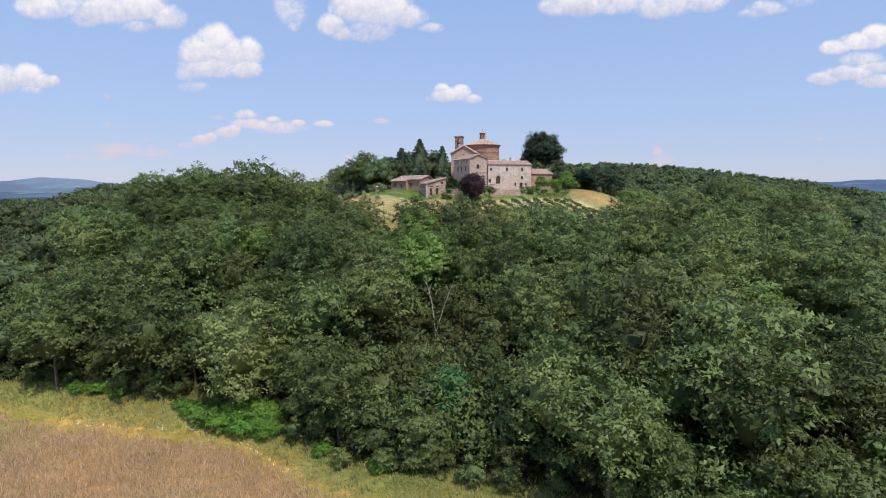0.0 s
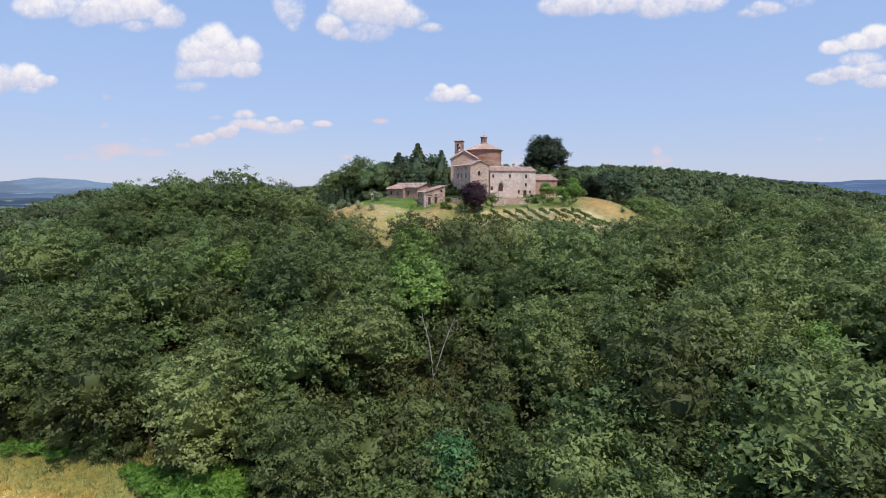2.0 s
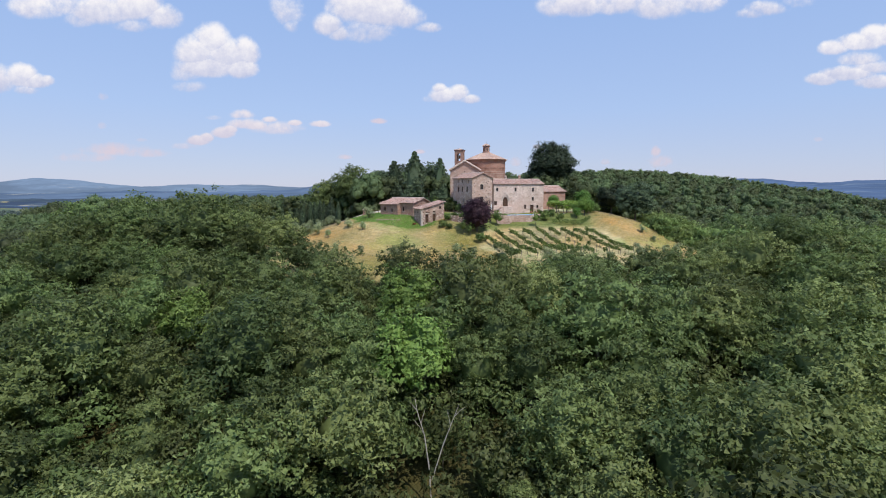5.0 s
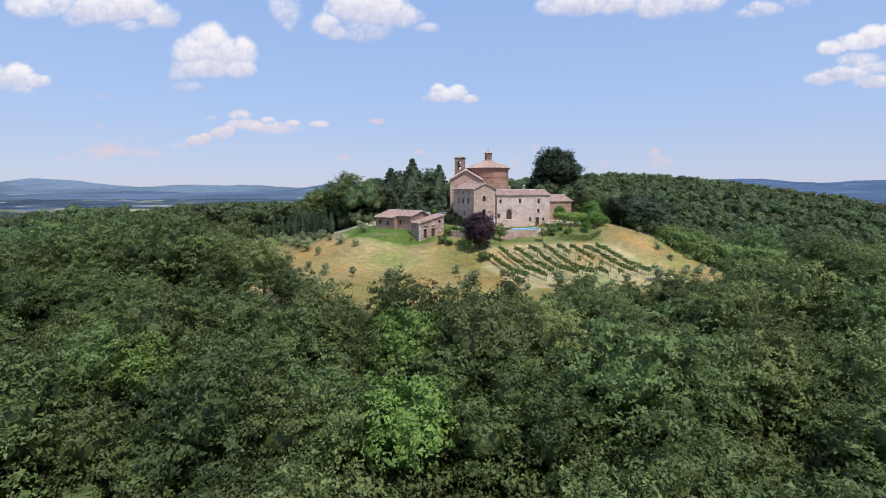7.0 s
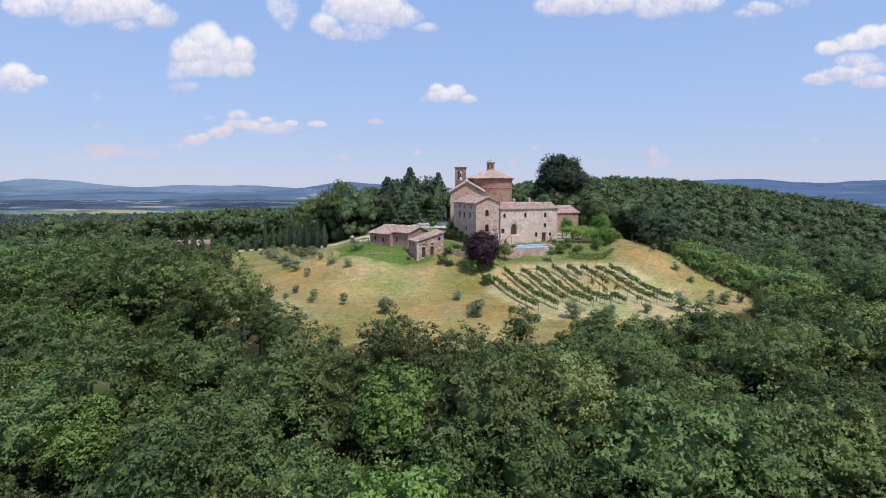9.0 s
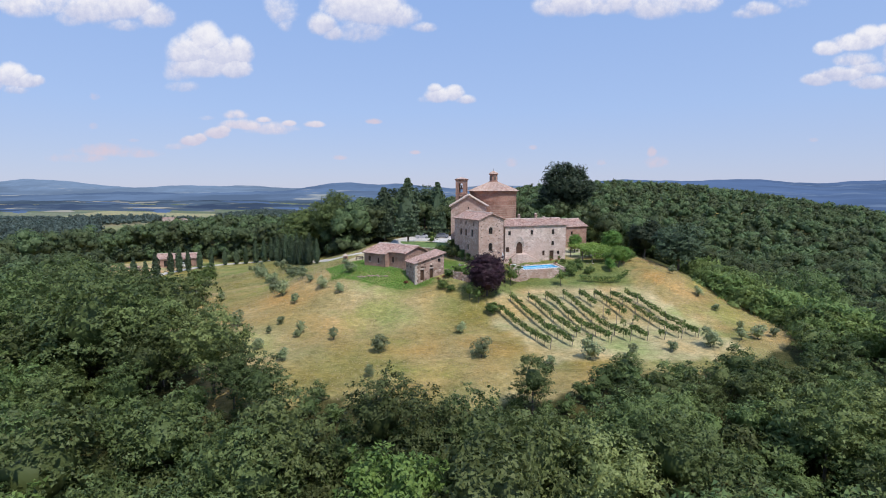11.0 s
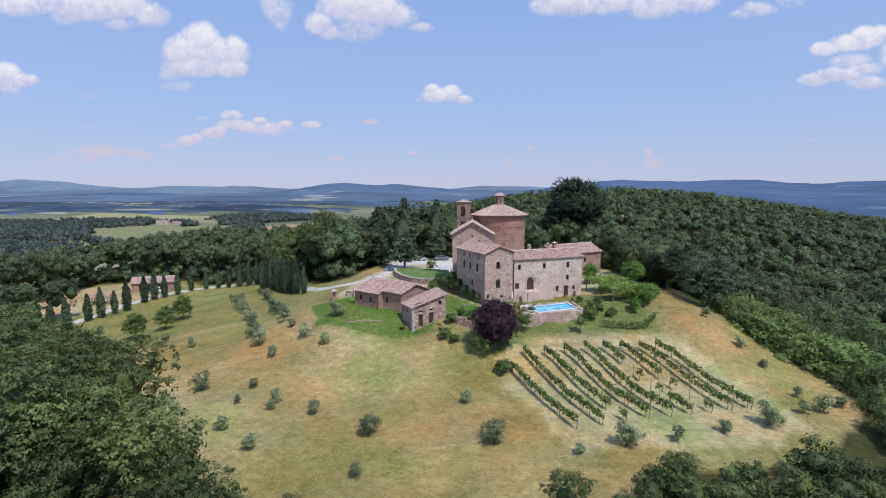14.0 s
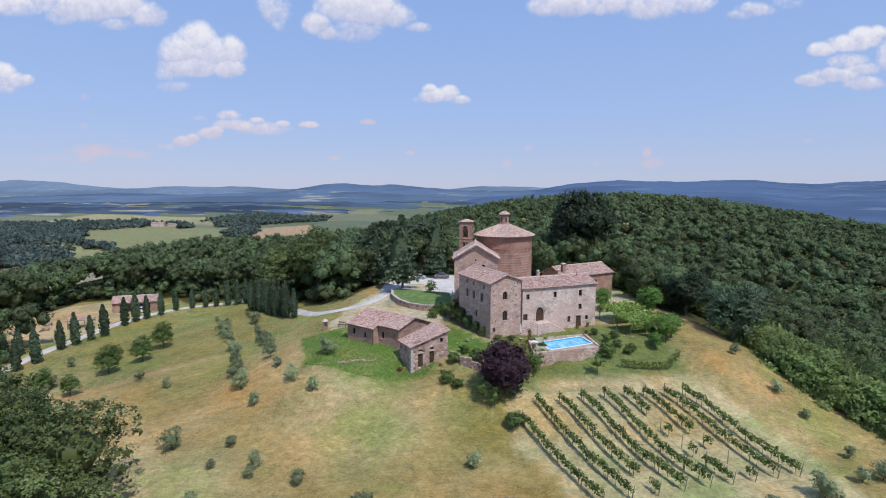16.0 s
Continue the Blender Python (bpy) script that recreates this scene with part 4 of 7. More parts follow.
for cx, cz in ((5.6, 8.35), (9.2, 8.55)):
    chimney(wing, cx, 3.4 if cx > 6 else 4.6, 7.4, cz + 0.95, 0.5, 0.5)
part("vent_pipe", tube([(12.9, 3.0, 7.8), (12.9, 3.0, 8.8)], 0.09, 0.09, 8), PIPE, wing)

chapel = gabled_house("chapel", "pale stone chapel with a low gable and tiled roof", (2.7, 171.2), -4.0, 8.3, 8.2, -2.0, 11.2, 2.45, STONE_PINK, over=0.35, walls={
    "front": [("window", 5.2, 5.9, 8.6, 9.9, {"arch": "round"}), ("window", 3.95, 4.25, 12.1 - 1.6, 12.5 - 1.6, {"trim": False, "bars": False})],
})
for sx in (0, 1):
    a, b = ((-0.35, -0.36, 11.1), (4.15, -0.36, 13.76)) if sx == 0 else ((8.65, -0.36, 11.1), (4.15, -0.36, 13.76))
    ridge_line(chapel, a, b, 0.3)
bm = box_bm(3.75, 4.55, -0.42, 0.3, 13.75, 14.0, bevel=0.03)
part("gable_block", bm, STONE_TRIM, chapel)

RC = (13.95, 183.0)
rotunda = thing("rotunda", pose(RC[0], RC[1], 0), "round brick church drum banded in stone with a conical tiled roof", "church")
part("drum", lathe([(5.86, -2), (5.86, 11.9), (5.94, 11.92), (5.94, 12.12), (5.86, 12.14), (5.86, 13.9), (6.0, 13.95), (6.0, 14.15), (6.14, 14.2), (6.14, 14.42), (6.28, 14.46), (6.28, 14.7), (5.4, 14.72)], 72), BRICK_RED, rotunda)
for k in range(11):
    z = 5.6 + k * 0.52
    part("stone_course", lathe([(5.84, z), (5.88, z + 0.01), (5.885, z + 0.21), (5.84, z + 0.22)], 72), STONE_COURSE, rotunda)
n = 132
u = np.arange(n * 4)
vs, fs = [], []
prof = [(6.62, 14.55, 0.05), (5.6, 15.0, 0.045), (4.5, 15.47, 0.04), (3.4, 15.93, 0.03), (2.3, 16.38, 0.02), (1.2, 16.82, 0.01)]
for r, z, a in prof:
    ang = u * 2 * math.pi / (n * 4)
    lift = a * np.abs(np.sin(u * math.pi / 4 * 2))
    vs.append(np.column_stack([np.cos(ang) * r, np.sin(ang) * r, z + lift]))
vs.append(np.column_stack([np.cos(ang) * 6.2, np.sin(ang) * 6.2, np.full(n * 4, 14.5)]))
i = np.arange(len(prof) * n * 4).reshape(len(prof), n * 4)
f = np.stack([i[:-1], np.roll(i[:-1], -1, 1), np.roll(i[1:], -1, 1), i[1:]], -1).reshape(-1, 4)
j = np.arange(n * 4) + len(prof) * n * 4
f2 = np.stack([j, np.roll(j, -1), np.roll(i[0], -1), i[0]], -1)
part("roof", mesh_of("roof", np.concatenate(vs), np.concatenate([f, f2]), ROOF_CONE), None, rotunda, "conical roof of weathered clay tiles")
lan = part("lantern", lathe([(1.25, 16.7), (1.25, 16.95), (0.98, 17.0), (0.98, 18.55), (1.08, 18.6), (1.08, 18.75), (1.24, 18.8), (1.24, 18.92), (0.9, 18.94)], 12), BRICK_ROSE, rotunda)
# dark plates on the closed lantern wall, coloured as the shade of openings
for k in range(6):
    o = part("opening", box_bm(-0.2, 0.2, 0.84, 1.0, 17.3, 18.2), SHADE_IN, lan)
    o.rotation_euler = (0, 0, k * math.pi / 3 + 0.26)
part("cap", lathe([(1.32, 18.88), (1.0, 19.15), (0.6, 19.4), (0.15, 19.58), (0.0, 19.62)], 24), ROOF_CONE, lan)
part("finial", tube([(0, 0, 19.55), (0, 0, 20.5)], 0.04, 0.02, 6), PIPE, lan)

tower = thing("bell_tower", pose(4.15, 180.2, 0, 0, 0, -14), "slim brick bell tower with arched bell openings", "bell tower")
TW = 2.55
for k, (p, q) in enumerate((((0, 0), (TW, 0)), ((TW, 0), (TW, TW)), ((TW, TW), (0, TW)), ((0, TW), (0, 0)))):
    ins = 0.4 if k % 2 else 0.0
    m = along(p, q)
    ob = part("wall", wall_bm(TW - 2 * ins, -2.0, 17.35, [(0.75 - ins, 1.8 - ins, 14.2, 16.6), (0.8 - ins, 1.2 - ins, 12.2, 13.3), (1.35 - ins, 1.75 - ins, 12.2, 13.3)], 0.4), BRICK_ROSE, tower)
    ob.matrix_basis = m @ Matrix.Translation((ins, 0, 0))
    a = part("arch", arch_fill(1.046, 2.4, 0.38), BRICK_ROSE, tower)
    a.matrix_basis = m @ Matrix.Translation((0.752, 0, 14.2))
for z, o, h in ((13.85, 0.09, 0.16), (17.2, 0.12, 0.14), (17.35, 0.2, 0.16)):
    part("cornice", box_bm(-o, TW + o, -o, TW + o, z, z + h, bevel=0.02), BRICK_RED, tower)
bm = bmesh.new()
b0 = [bm.verts.new((x, y, 17.52)) for x, y in ((-0.32, -0.32), (TW + 0.32, -0.32), (TW + 0.32, TW + 0.32), (-0.32, TW + 0.32))]
ap = bm.verts.new((TW / 2, TW / 2, 18.05))
for k in range(4):
    bm.faces.new((b0[k], b0[(k + 1) % 4], ap))
bm.faces.new(b0[::-1])
part("roof", bm, ROOF_CONE, tower)
part("floor", box_bm(0.41, TW - 0.41, 0.41, TW - 0.41, 13.5, 13.7), SHADE_IN, tower)
part("bell", lathe([(0.0, 15.9), (0.12, 15.85), (0.2, 15.55), (0.27, 15.15), (0.38, 14.95), (0.36, 14.94), (0.0, 15.3)], 20), PIPE, tower).location = (TW / 2, TW / 2, 0)
part("yoke", tube([(0.3, TW / 2, 15.95), (TW - 0.3, TW / 2, 15.95)], 0.07, 0.07, 6), WOOD_GREY, tower)

rear = gabled_house("rear_house", "low rose brick house with a broad tiled roof behind the wing", (27.6, 184.4), 27.0, 14.6, 7.6, -2.0, 4.9, 1.7, BRICK_ROSE, over=0.4, gable_front=False, walls={
    "front": [("window", 2.0, 2.8, 2.4, 3.5, {}), ("window", 9.0, 9.8, 2.4, 3.5, {})],
    "right": [("window", 2.6, 3.4, 1.2, 2.4, {}), ("door", 4.6, 5.6, -1.2, 0.9, {})],
})
chimney(rear, 1.0, 1.6, 5.0, 7.6, 0.8, 0.7, BRICK_ROSE)

# ---------------------------------------------------------------- the outbuilding, three joined parts
shed = thing("farm_outbuilding", pose(0, 0, 0), "brick and stone farm outbuilding with stepped clay tile roofs", "outbuilding")
SL, SG = Vector((-15.3, 159.6)), Vector((-7.0, 152.9))
ax = (SG - SL).normalized()
nr = Vector((-ax.y, ax.x))
if nr.y < 0:
    nr = -nr
ang = math.degrees(math.atan2(ax.y, ax.x))
MD, MR = 8.0, 3.8          # depth of the main range, and its ridge line
ml = (SG - SL).length
fr = along(SL, SG)
EF, ER, EB = 2.35, 3.4, 1.75


def skew_gable(m, flip):
    b = bmesh.new()
    prof = [(0, -4.2), (MD, -4.2), (MD, EB), (MR, ER), (0, EF)] if not flip else [(0, -4.2), (MD, -4.2), (MD, EF), (MD - MR, ER), (0, EB)]
    f0 = [b.verts.new((x, 0, z)) for x, z in prof]
    f1 = [b.verts.new((x, 0.4, z)) for x, z in prof]
    b.faces.new(f0)
    b.faces.new(f1[::-1])
    for k in range(5):
        b.faces.new((f0[k], f1[k], f1[(k + 1) % 5], f0[(k + 1) % 5]))
    part("wall", b, BRICK_ROSE, shed).matrix_basis = m


ops = [(2.0, 2.7, 0.6, 1.6), (6.9, 7.5, 0.2, 1.4)]
ob = part("wall", wall_bm(ml - 0.81, -4.2, EF, [(o[0] - 0.405, o[1] - 0.405, o[2], o[3]) for o in ops], 0.4), BRICK_ROSE, shed)
ob.matrix_basis = fr @ Matrix.Translation((0.405, 0, 0))
for o in ops:
    window(shed, fr, *o)
skew_gable(along(SG, SG + nr * MD), False)
skew_gable(along(SL + nr * MD, SL), True)
part("wall", wall_bm(ml - 0.81, -3.0, EB, [], 0.4), BRICK_ROSE, shed).matrix_basis = along(SG + nr * MD, SL + nr * MD) @ Matrix.Translation((0.405, 0, 0))
# rough stone foot of the long wall, where the brick has gone
part("stone_foot", wall_bm(ml - 6.2, -4.2, -0.55, [], 0.05), STONE_ROUGH, shed, "rough stone lower wall").matrix_basis = fr @ Matrix.Translation((6.2 - 0.01, -0.052, 0))
# row of small dark plates under the gable, painted as shaded vent holes
gm = along(SG, SG + nr * MD)
for k in range(7):
    part("vent_hole", box_bm(1.2 + k * 0.75, 1.42 + k * 0.75, -0.008, 0.02, 1.62 + 0.03 * (k % 2), 1.80 + 0.03 * (k % 2)), SHADE_IN, shed).matrix_basis = gm
o = 0.35
ef, eb = EF - o * 0.276 + 0.1, EB - o * 0.39 + 0.1
rz = ER + 0.1
roof_slope(shed, "roof", [(-o, -o, ef), (ml + o, -o, ef), (ml + o, MR, rz), (-o, MR, rz)], m=fr)
roof_slope(shed, "roof", [(ml + o, MD + o, eb), (-o, MD + o, eb), (-o, MR, rz), (ml + o, MR, rz)], m=fr)
r = thing("tmp", fr, "", "")
ridge_line(r, (-o, MR, rz + 0.05), (ml + o, MR, rz + 0.05))
for ch in list(r.children):
    ch.parent = shed
    ch.matrix_basis = fr
bpy.data.objects.remove(r)
# projecting bay at the uphill end
PB = 6.2
bay = along(SL - nr * 1.1, SL - nr * 1.1 + ax * PB)
part("bay_wall", wall_bm(PB, -4.2, 2.0, [(1.3, 1.9, 0.2, 1.3), (3.9, 4.4, 0.0, 1.1)], 0.4), BRICK_ROSE, shed).matrix_basis = bay
for w4 in ((1.3, 1.9, 0.2, 1.3), (3.9, 4.4, 0.0, 1.1)):
    window(shed, bay, *w4)
for s in (0.0, PB - 0.35):
    part("bay_wall", box_bm(s, s + 0.35, 0.41, 1.1, -4.2, 2.0), BRICK_ROSE, shed).matrix_basis = bay
roof_slope(shed, "roof", [(-o, -0.4, 1.95), (PB + 0.25, -0.4, 1.95), (PB + 0.25, 1.25, 2.62), (-o, 1.25, 2.62)], m=bay)
downpipe(shed, SL.x - nr.x * 1.2 + ax.x * (PB - 0.1), SL.y - nr.y * 1.2 + ax.y * (PB - 0.1), -3.5, 1.8)
# lower stone range in front of the gable
q0, q1, q2, q3 = Vector((-6.75, 151.2)), Vector((-4.85, 147.9)), Vector((0.75, 150.75)), Vector((-1.1, 155.6))
zl, zr = 1.05, 2.75
f1 = along(q0, q1)
part("stone_wall", wall_bm((q1 - q0).length, -4.6, zl, [], 0.45), STONE_ROUGH, shed).matrix_basis = f1
f2m = along(q1, q2)
fl = (q2 - q1).length
ops = [(1.15, 1.95, -2.35, -0.25), (3.1, 3.9, -2.2, -0.15), (1.2, 1.9, 0.1, 0.4), (3.15, 3.85, 0.15, 0.5), (4.95, 5.5, 1.0, 1.7)]
wb = wall_bm(fl, -4.6, 1.9, ops, 0.5)
for v in wb.verts:
    if v.co.z > 1.85:
        v.co.z = zl + (zr - zl) * max(0, v.co.x) / fl
    elif v.co.z > 0.3 and v.co.x < 1.0:
        v.co.z = min(v.co.z, zl - 0.05)
part("stone_wall", wb, STONE_ROUGH, shed).matrix_basis = f2m
for k, w4 in enumerate(ops):
    if k < 2:
        door(shed, f2m, *w4, planks=3)
    else:
        window(shed, f2m, *w4, trim=False, bars=False)
part("stone_wall", wall_bm((q3 - q2).length, -3.5, zr, [], 0.45), STONE_ROUGH, shed).matrix_basis = along(q2, q3)

for k in range(9):      # pale dressed blocks at the stone corner, and over the openings
    w = (0.62, 0.38)[k % 2]
    part("quoin", box_bm(-0.02, w, -0.03, 0.2, -3.0 + k * 0.44, -2.6 + k * 0.44, bevel=0.03), STONE_TRIM, shed, "pale dressed corner stone").matrix_basis = f2m
    part("quoin", box_bm((q1 - q0).length - (1.0 - w), (q1 - q0).length - 0.04, -0.03, 0.2, -3.0 + k * 0.44, -2.6 + k * 0.44, bevel=0.03), STONE_TRIM, shed, "pale dressed corner stone").matrix_basis = f1
for a, b, z in ((1.0, 2.1, -0.22), (2.95, 4.05, -0.12)):
    part("lintel", box_bm(a, b, -0.04, 0.2, z + 0.002, z + 0.2, bevel=0.02), STONE_TRIM, shed, "pale stone lintel").matrix_basis = f2m


def off(p, d, z):
    return (p.x + d.x, p.y + d.y, z)


e1 = (q1 - q0).normalized() * 0.35
e2 = (q2 - q1).normalized() * 0.35
roof_slope(shed, "roof", [off(q0, -e2 - e1 * 0.2, zl + 0.08), off(q1, e1 - e2, zl + 0.0), off(q2, e1 + e2, zr + 0.12), off(q3, e2 * 0.6, zr + 0.2)])

# ---------------------------------------------------------------- terrace with the pool
terrace = thing("pool_terrace", pose(0, 0, 0), "stone walled garden terrace before the pale wing", "terrace")
tp = [Vector((13.9, 149.7)), Vector((25.4, 152.4)), Vector((25.0, 160.4)), Vector((14.6, 158.0))]
bm = bmesh.new()
PZ = -0.9
pool = [Vector((17.0, 151.9)), Vector((24.6, 155.0)), Vector((23.7, 158.7)), Vector((16.5, 155.8))]
pv = [bm.verts.new((p.x, p.y, PZ)) for p in pool]
tv = [bm.verts.new((p.x, p.y, PZ)) for p in tp]
for k in range(4):
    bm.faces.new((tv[k], tv[(k + 1) % 4], pv[(k + 1) % 4], pv[k]))
part("paving", bm, plain("worn terrace paving", (0.40, 0.36, 0.27), 0.95, 0.3, 0.8, bumpy=0.4), terrace, "worn gravel and grass paving")
for k in range(4):
    p, q = tp[k], tp[(k + 1) % 4]
    w = part("retaining_wall", wall_bm((q - p).length - 0.004, -4.2 if k != 2 else -2.2, PZ + 0.22 if k < 2 else PZ + 0.02, [], 0.42), STONE_PINK, terrace)
    w.matrix_basis = along(p, q) @ Matrix.Translation((0, 0.002 + 0.003 * k, 0))
basin = thing("swimming_pool", pose(0, 0, 0), "small bright blue swimming pool with pale rim", "pool")
bm = bmesh.new()
lo = [bm.verts.new((p.x, p.y, PZ - 1.2)) for p in pool]
hi = [bm.verts.new((p.x, p.y, PZ + 0.02)) for p in pool]
bm.faces.new(lo)
for k in range(4):
    bm.faces.new((lo[k], lo[(k + 1) % 4], hi[(k + 1) % 4], hi[k]))
part("basin", bm, POOL_LINER, basin)
bm = bmesh.new()
gv = 14
grid = [[bm.verts.new((*(pool[0].lerp(pool[1], i / gv).lerp(pool[3].lerp(pool[2], i / gv), j / gv)), PZ - 0.12 + 0.006 * math.sin(i * 2.1 + j) * math.cos(j * 1.7))) for j in range(gv + 1)] for i in range(gv + 1)]
for i in range(gv):
    for j in range(gv):
        bm.faces.new((grid[i][j], grid[i + 1][j], grid[i + 1][j + 1], grid[i][j + 1]))
wm, wnn, wll, wb2 = material("pool water", 0.06, 0.5)
wb2.inputs["Base Color"].default_value = (0.10, 0.52, 0.78, 1)
wc = ramp(wm.node_tree, noise_of(wm.node_tree, 1.1, 3), [(0.35, (0.07, 0.43, 0.74)), (0.65, (0.30, 0.68, 0.86))])
wll.new(wc, wb2.inputs["Base Color"])
part("water", bm, wm, basin)
for k in range(4):
    p, q = pool[k], pool[(k + 1) % 4]
    b = part("rim", box_bm(-0.15, (q - p).length - 0.16, -0.3, 0.0, PZ + 0.004, PZ + 0.06, bevel=0.012), WHITE, basin)
    b.matrix_basis = along(p, q)
parasol = thing("parasol", pose(13.1, 156.9, ground_at(13.1, 156.9)), "closed white garden parasol on its pole", "parasol")
part("pole", tube([(0, 0, 0), (0, 0, 2.7)], 0.03, 0.03, 8), WOOD_GREY, parasol)
part("canopy", lathe([(0.02, 2.65), (0.16, 2.2), (0.22, 1.5), (0.18, 1.1), (0.03, 1.05)], 14), WHITE, parasol)
part("base", lathe([(0.0, 0.12), (0.05, 0.12), (0.32, 0.08), (0.34, 0.0), (0, 0)], 20), STONE_TRIM, parasol)
table = thing("garden_table", pose(14.9, 153.9, PZ), "round white garden table on the terrace", "table")
part("tabletop", lathe([(0, 0.75), (0.62, 0.75), (0.64, 0.73), (0.62, 0.70), (0, 0.70)], 28), WHITE, table)
part("foot", lathe([(0.05, 0.70), (0.05, 0.1), (0.3, 0.04), (0.3, 0.0), (0, 0)], 16), WHITE, table)


# ---------------------------------------------------------------- sky backdrop: fair-weather clouds
# puffs of each cloud: bearing and height in 1/902 of the distance, half width, half height, thickness
CLOUDS = {}
CLOUDS["tall heap"] = [(-385, 244, 35, 30, 1), (-414, 225, 40, 30, 1), (-363, 221, 45, 32, 1), (-330, 226, 25, 28, 1), (-392, 203, 65, 22, 1), (-341, 201, 32, 20, 1), (-434, 194, 28, 20, 0.7), (-427, 171, 35, 12, 0.6)]
CLOUDS["small heap"] = [(3, 156, 25, 14, 1), (31, 159, 20, 15, 1), (-2, 167, 14, 10, 0.9), (36, 167, 12, 9, 0.9), (50, 150, 18, 10, 0.9), (-21, 150, 15, 8, 0.6)]
CLOUDS["high west"] = [(-565, 292, 60, 28, 0.9), (-509, 301, 50, 30, 1), (-465, 283, 35, 25, 0.9), (-516, 270, 45, 14, 0.65), (-602, 283, 30, 20, 0.6), (-673, 300, 50, 25, 0.75), (-636, 305, 40, 22, 0.7)]
CLOUDS["high middle"] = [(-151, 302, 45, 35, 0.9), (-189, 271, 28, 22, 0.9), (-170, 258, 22, 15, 0.75), (-104, 298, 60, 40, 1), (-58, 285, 35, 25, 0.8), (-124, 262, 55, 28, 0.62), (-20, 267, 25, 10, 0.75), (-253, 293, 30, 30, 0.7), (-249, 271, 16, 18, 0.6), (-271, 302, 20, 20, 0.6)]
CLOUDS["high east"] = [(187, 300, 30, 22, 0.8), (225, 306, 50, 28, 1), (291, 306, 50, 25, 0.85), (368, 300, 60, 25, 0.8), (434, 307, 50, 22, 0.75), (522, 289, 30, 10, 0.7), (550, 297, 40, 15, 0.75), (598, 308, 35, 14, 0.6)]
CLOUDS["east heap"] = [(739, 252, 35, 20, 1), (762, 261, 20, 14, 0.9), (710, 242, 40, 17, 1), (667, 233, 28, 14, 1), (713, 214, 40, 16, 0.8), (695, 191, 50, 14, 1), (652, 182, 30, 12, 0.9), (746, 177, 40, 14, 0.9), (734, 201, 45, 14, 0.75), (801, 224, 40, 45, 0.9)]
CLOUDS["west heap"] = [(-712, 189, 30, 22, 1), (-690, 180, 30, 14, 1), (-671, 182, 16, 10, 0.9), (-705, 166, 25, 10, 0.6), (-767, 184, 50, 30, 0.9)]
CLOUDS["broken chain"] = [(-418, 81, 22, 10, 0.9), (-404, 86, 14, 9, 0.9), (-375, 94, 22, 11, 0.9), (-363, 100, 14, 8, 0.9), (-336, 109, 35, 10, 0.7), (-340, 125, 25, 10, 0.6), (-318, 106, 25, 9, 0.7), (-293, 117, 14, 6, 0.7), (-280, 102, 60, 14, 0.5), (-251, 111, 14, 6, 0.8), (-208, 109, 20, 7, 0.8), (-392, 120, 20, 6, 0.42), (-443, 72, 30, 8, 0.5)]
CLOUDS["wisps"] = [(-106, 114, 16, 6, 0.6), (-167, 53, 18, 6, 0.5), (-37, 62, 12, 5, 0.5), (-575, 155, 12, 10, 0.45), (-581, 106, 12, 8, 0.42), (-517, 83, 14, 5, 0.42), (167, 70, 9, 6, 0.5), (129, 44, 14, 12, 0.45), (286, 44, 12, 8, 0.45), (374, 61, 10, 12, 0.5), (384, 43, 25, 14, 0.45), (655, 82, 12, 6, 0.42)]
CLOUDS["rosy haze"] = [(-566, 66, 70, 14, 0.5), (-614, 53, 60, 12, 0.42), (-510, 60, 60, 10, 0.42)]


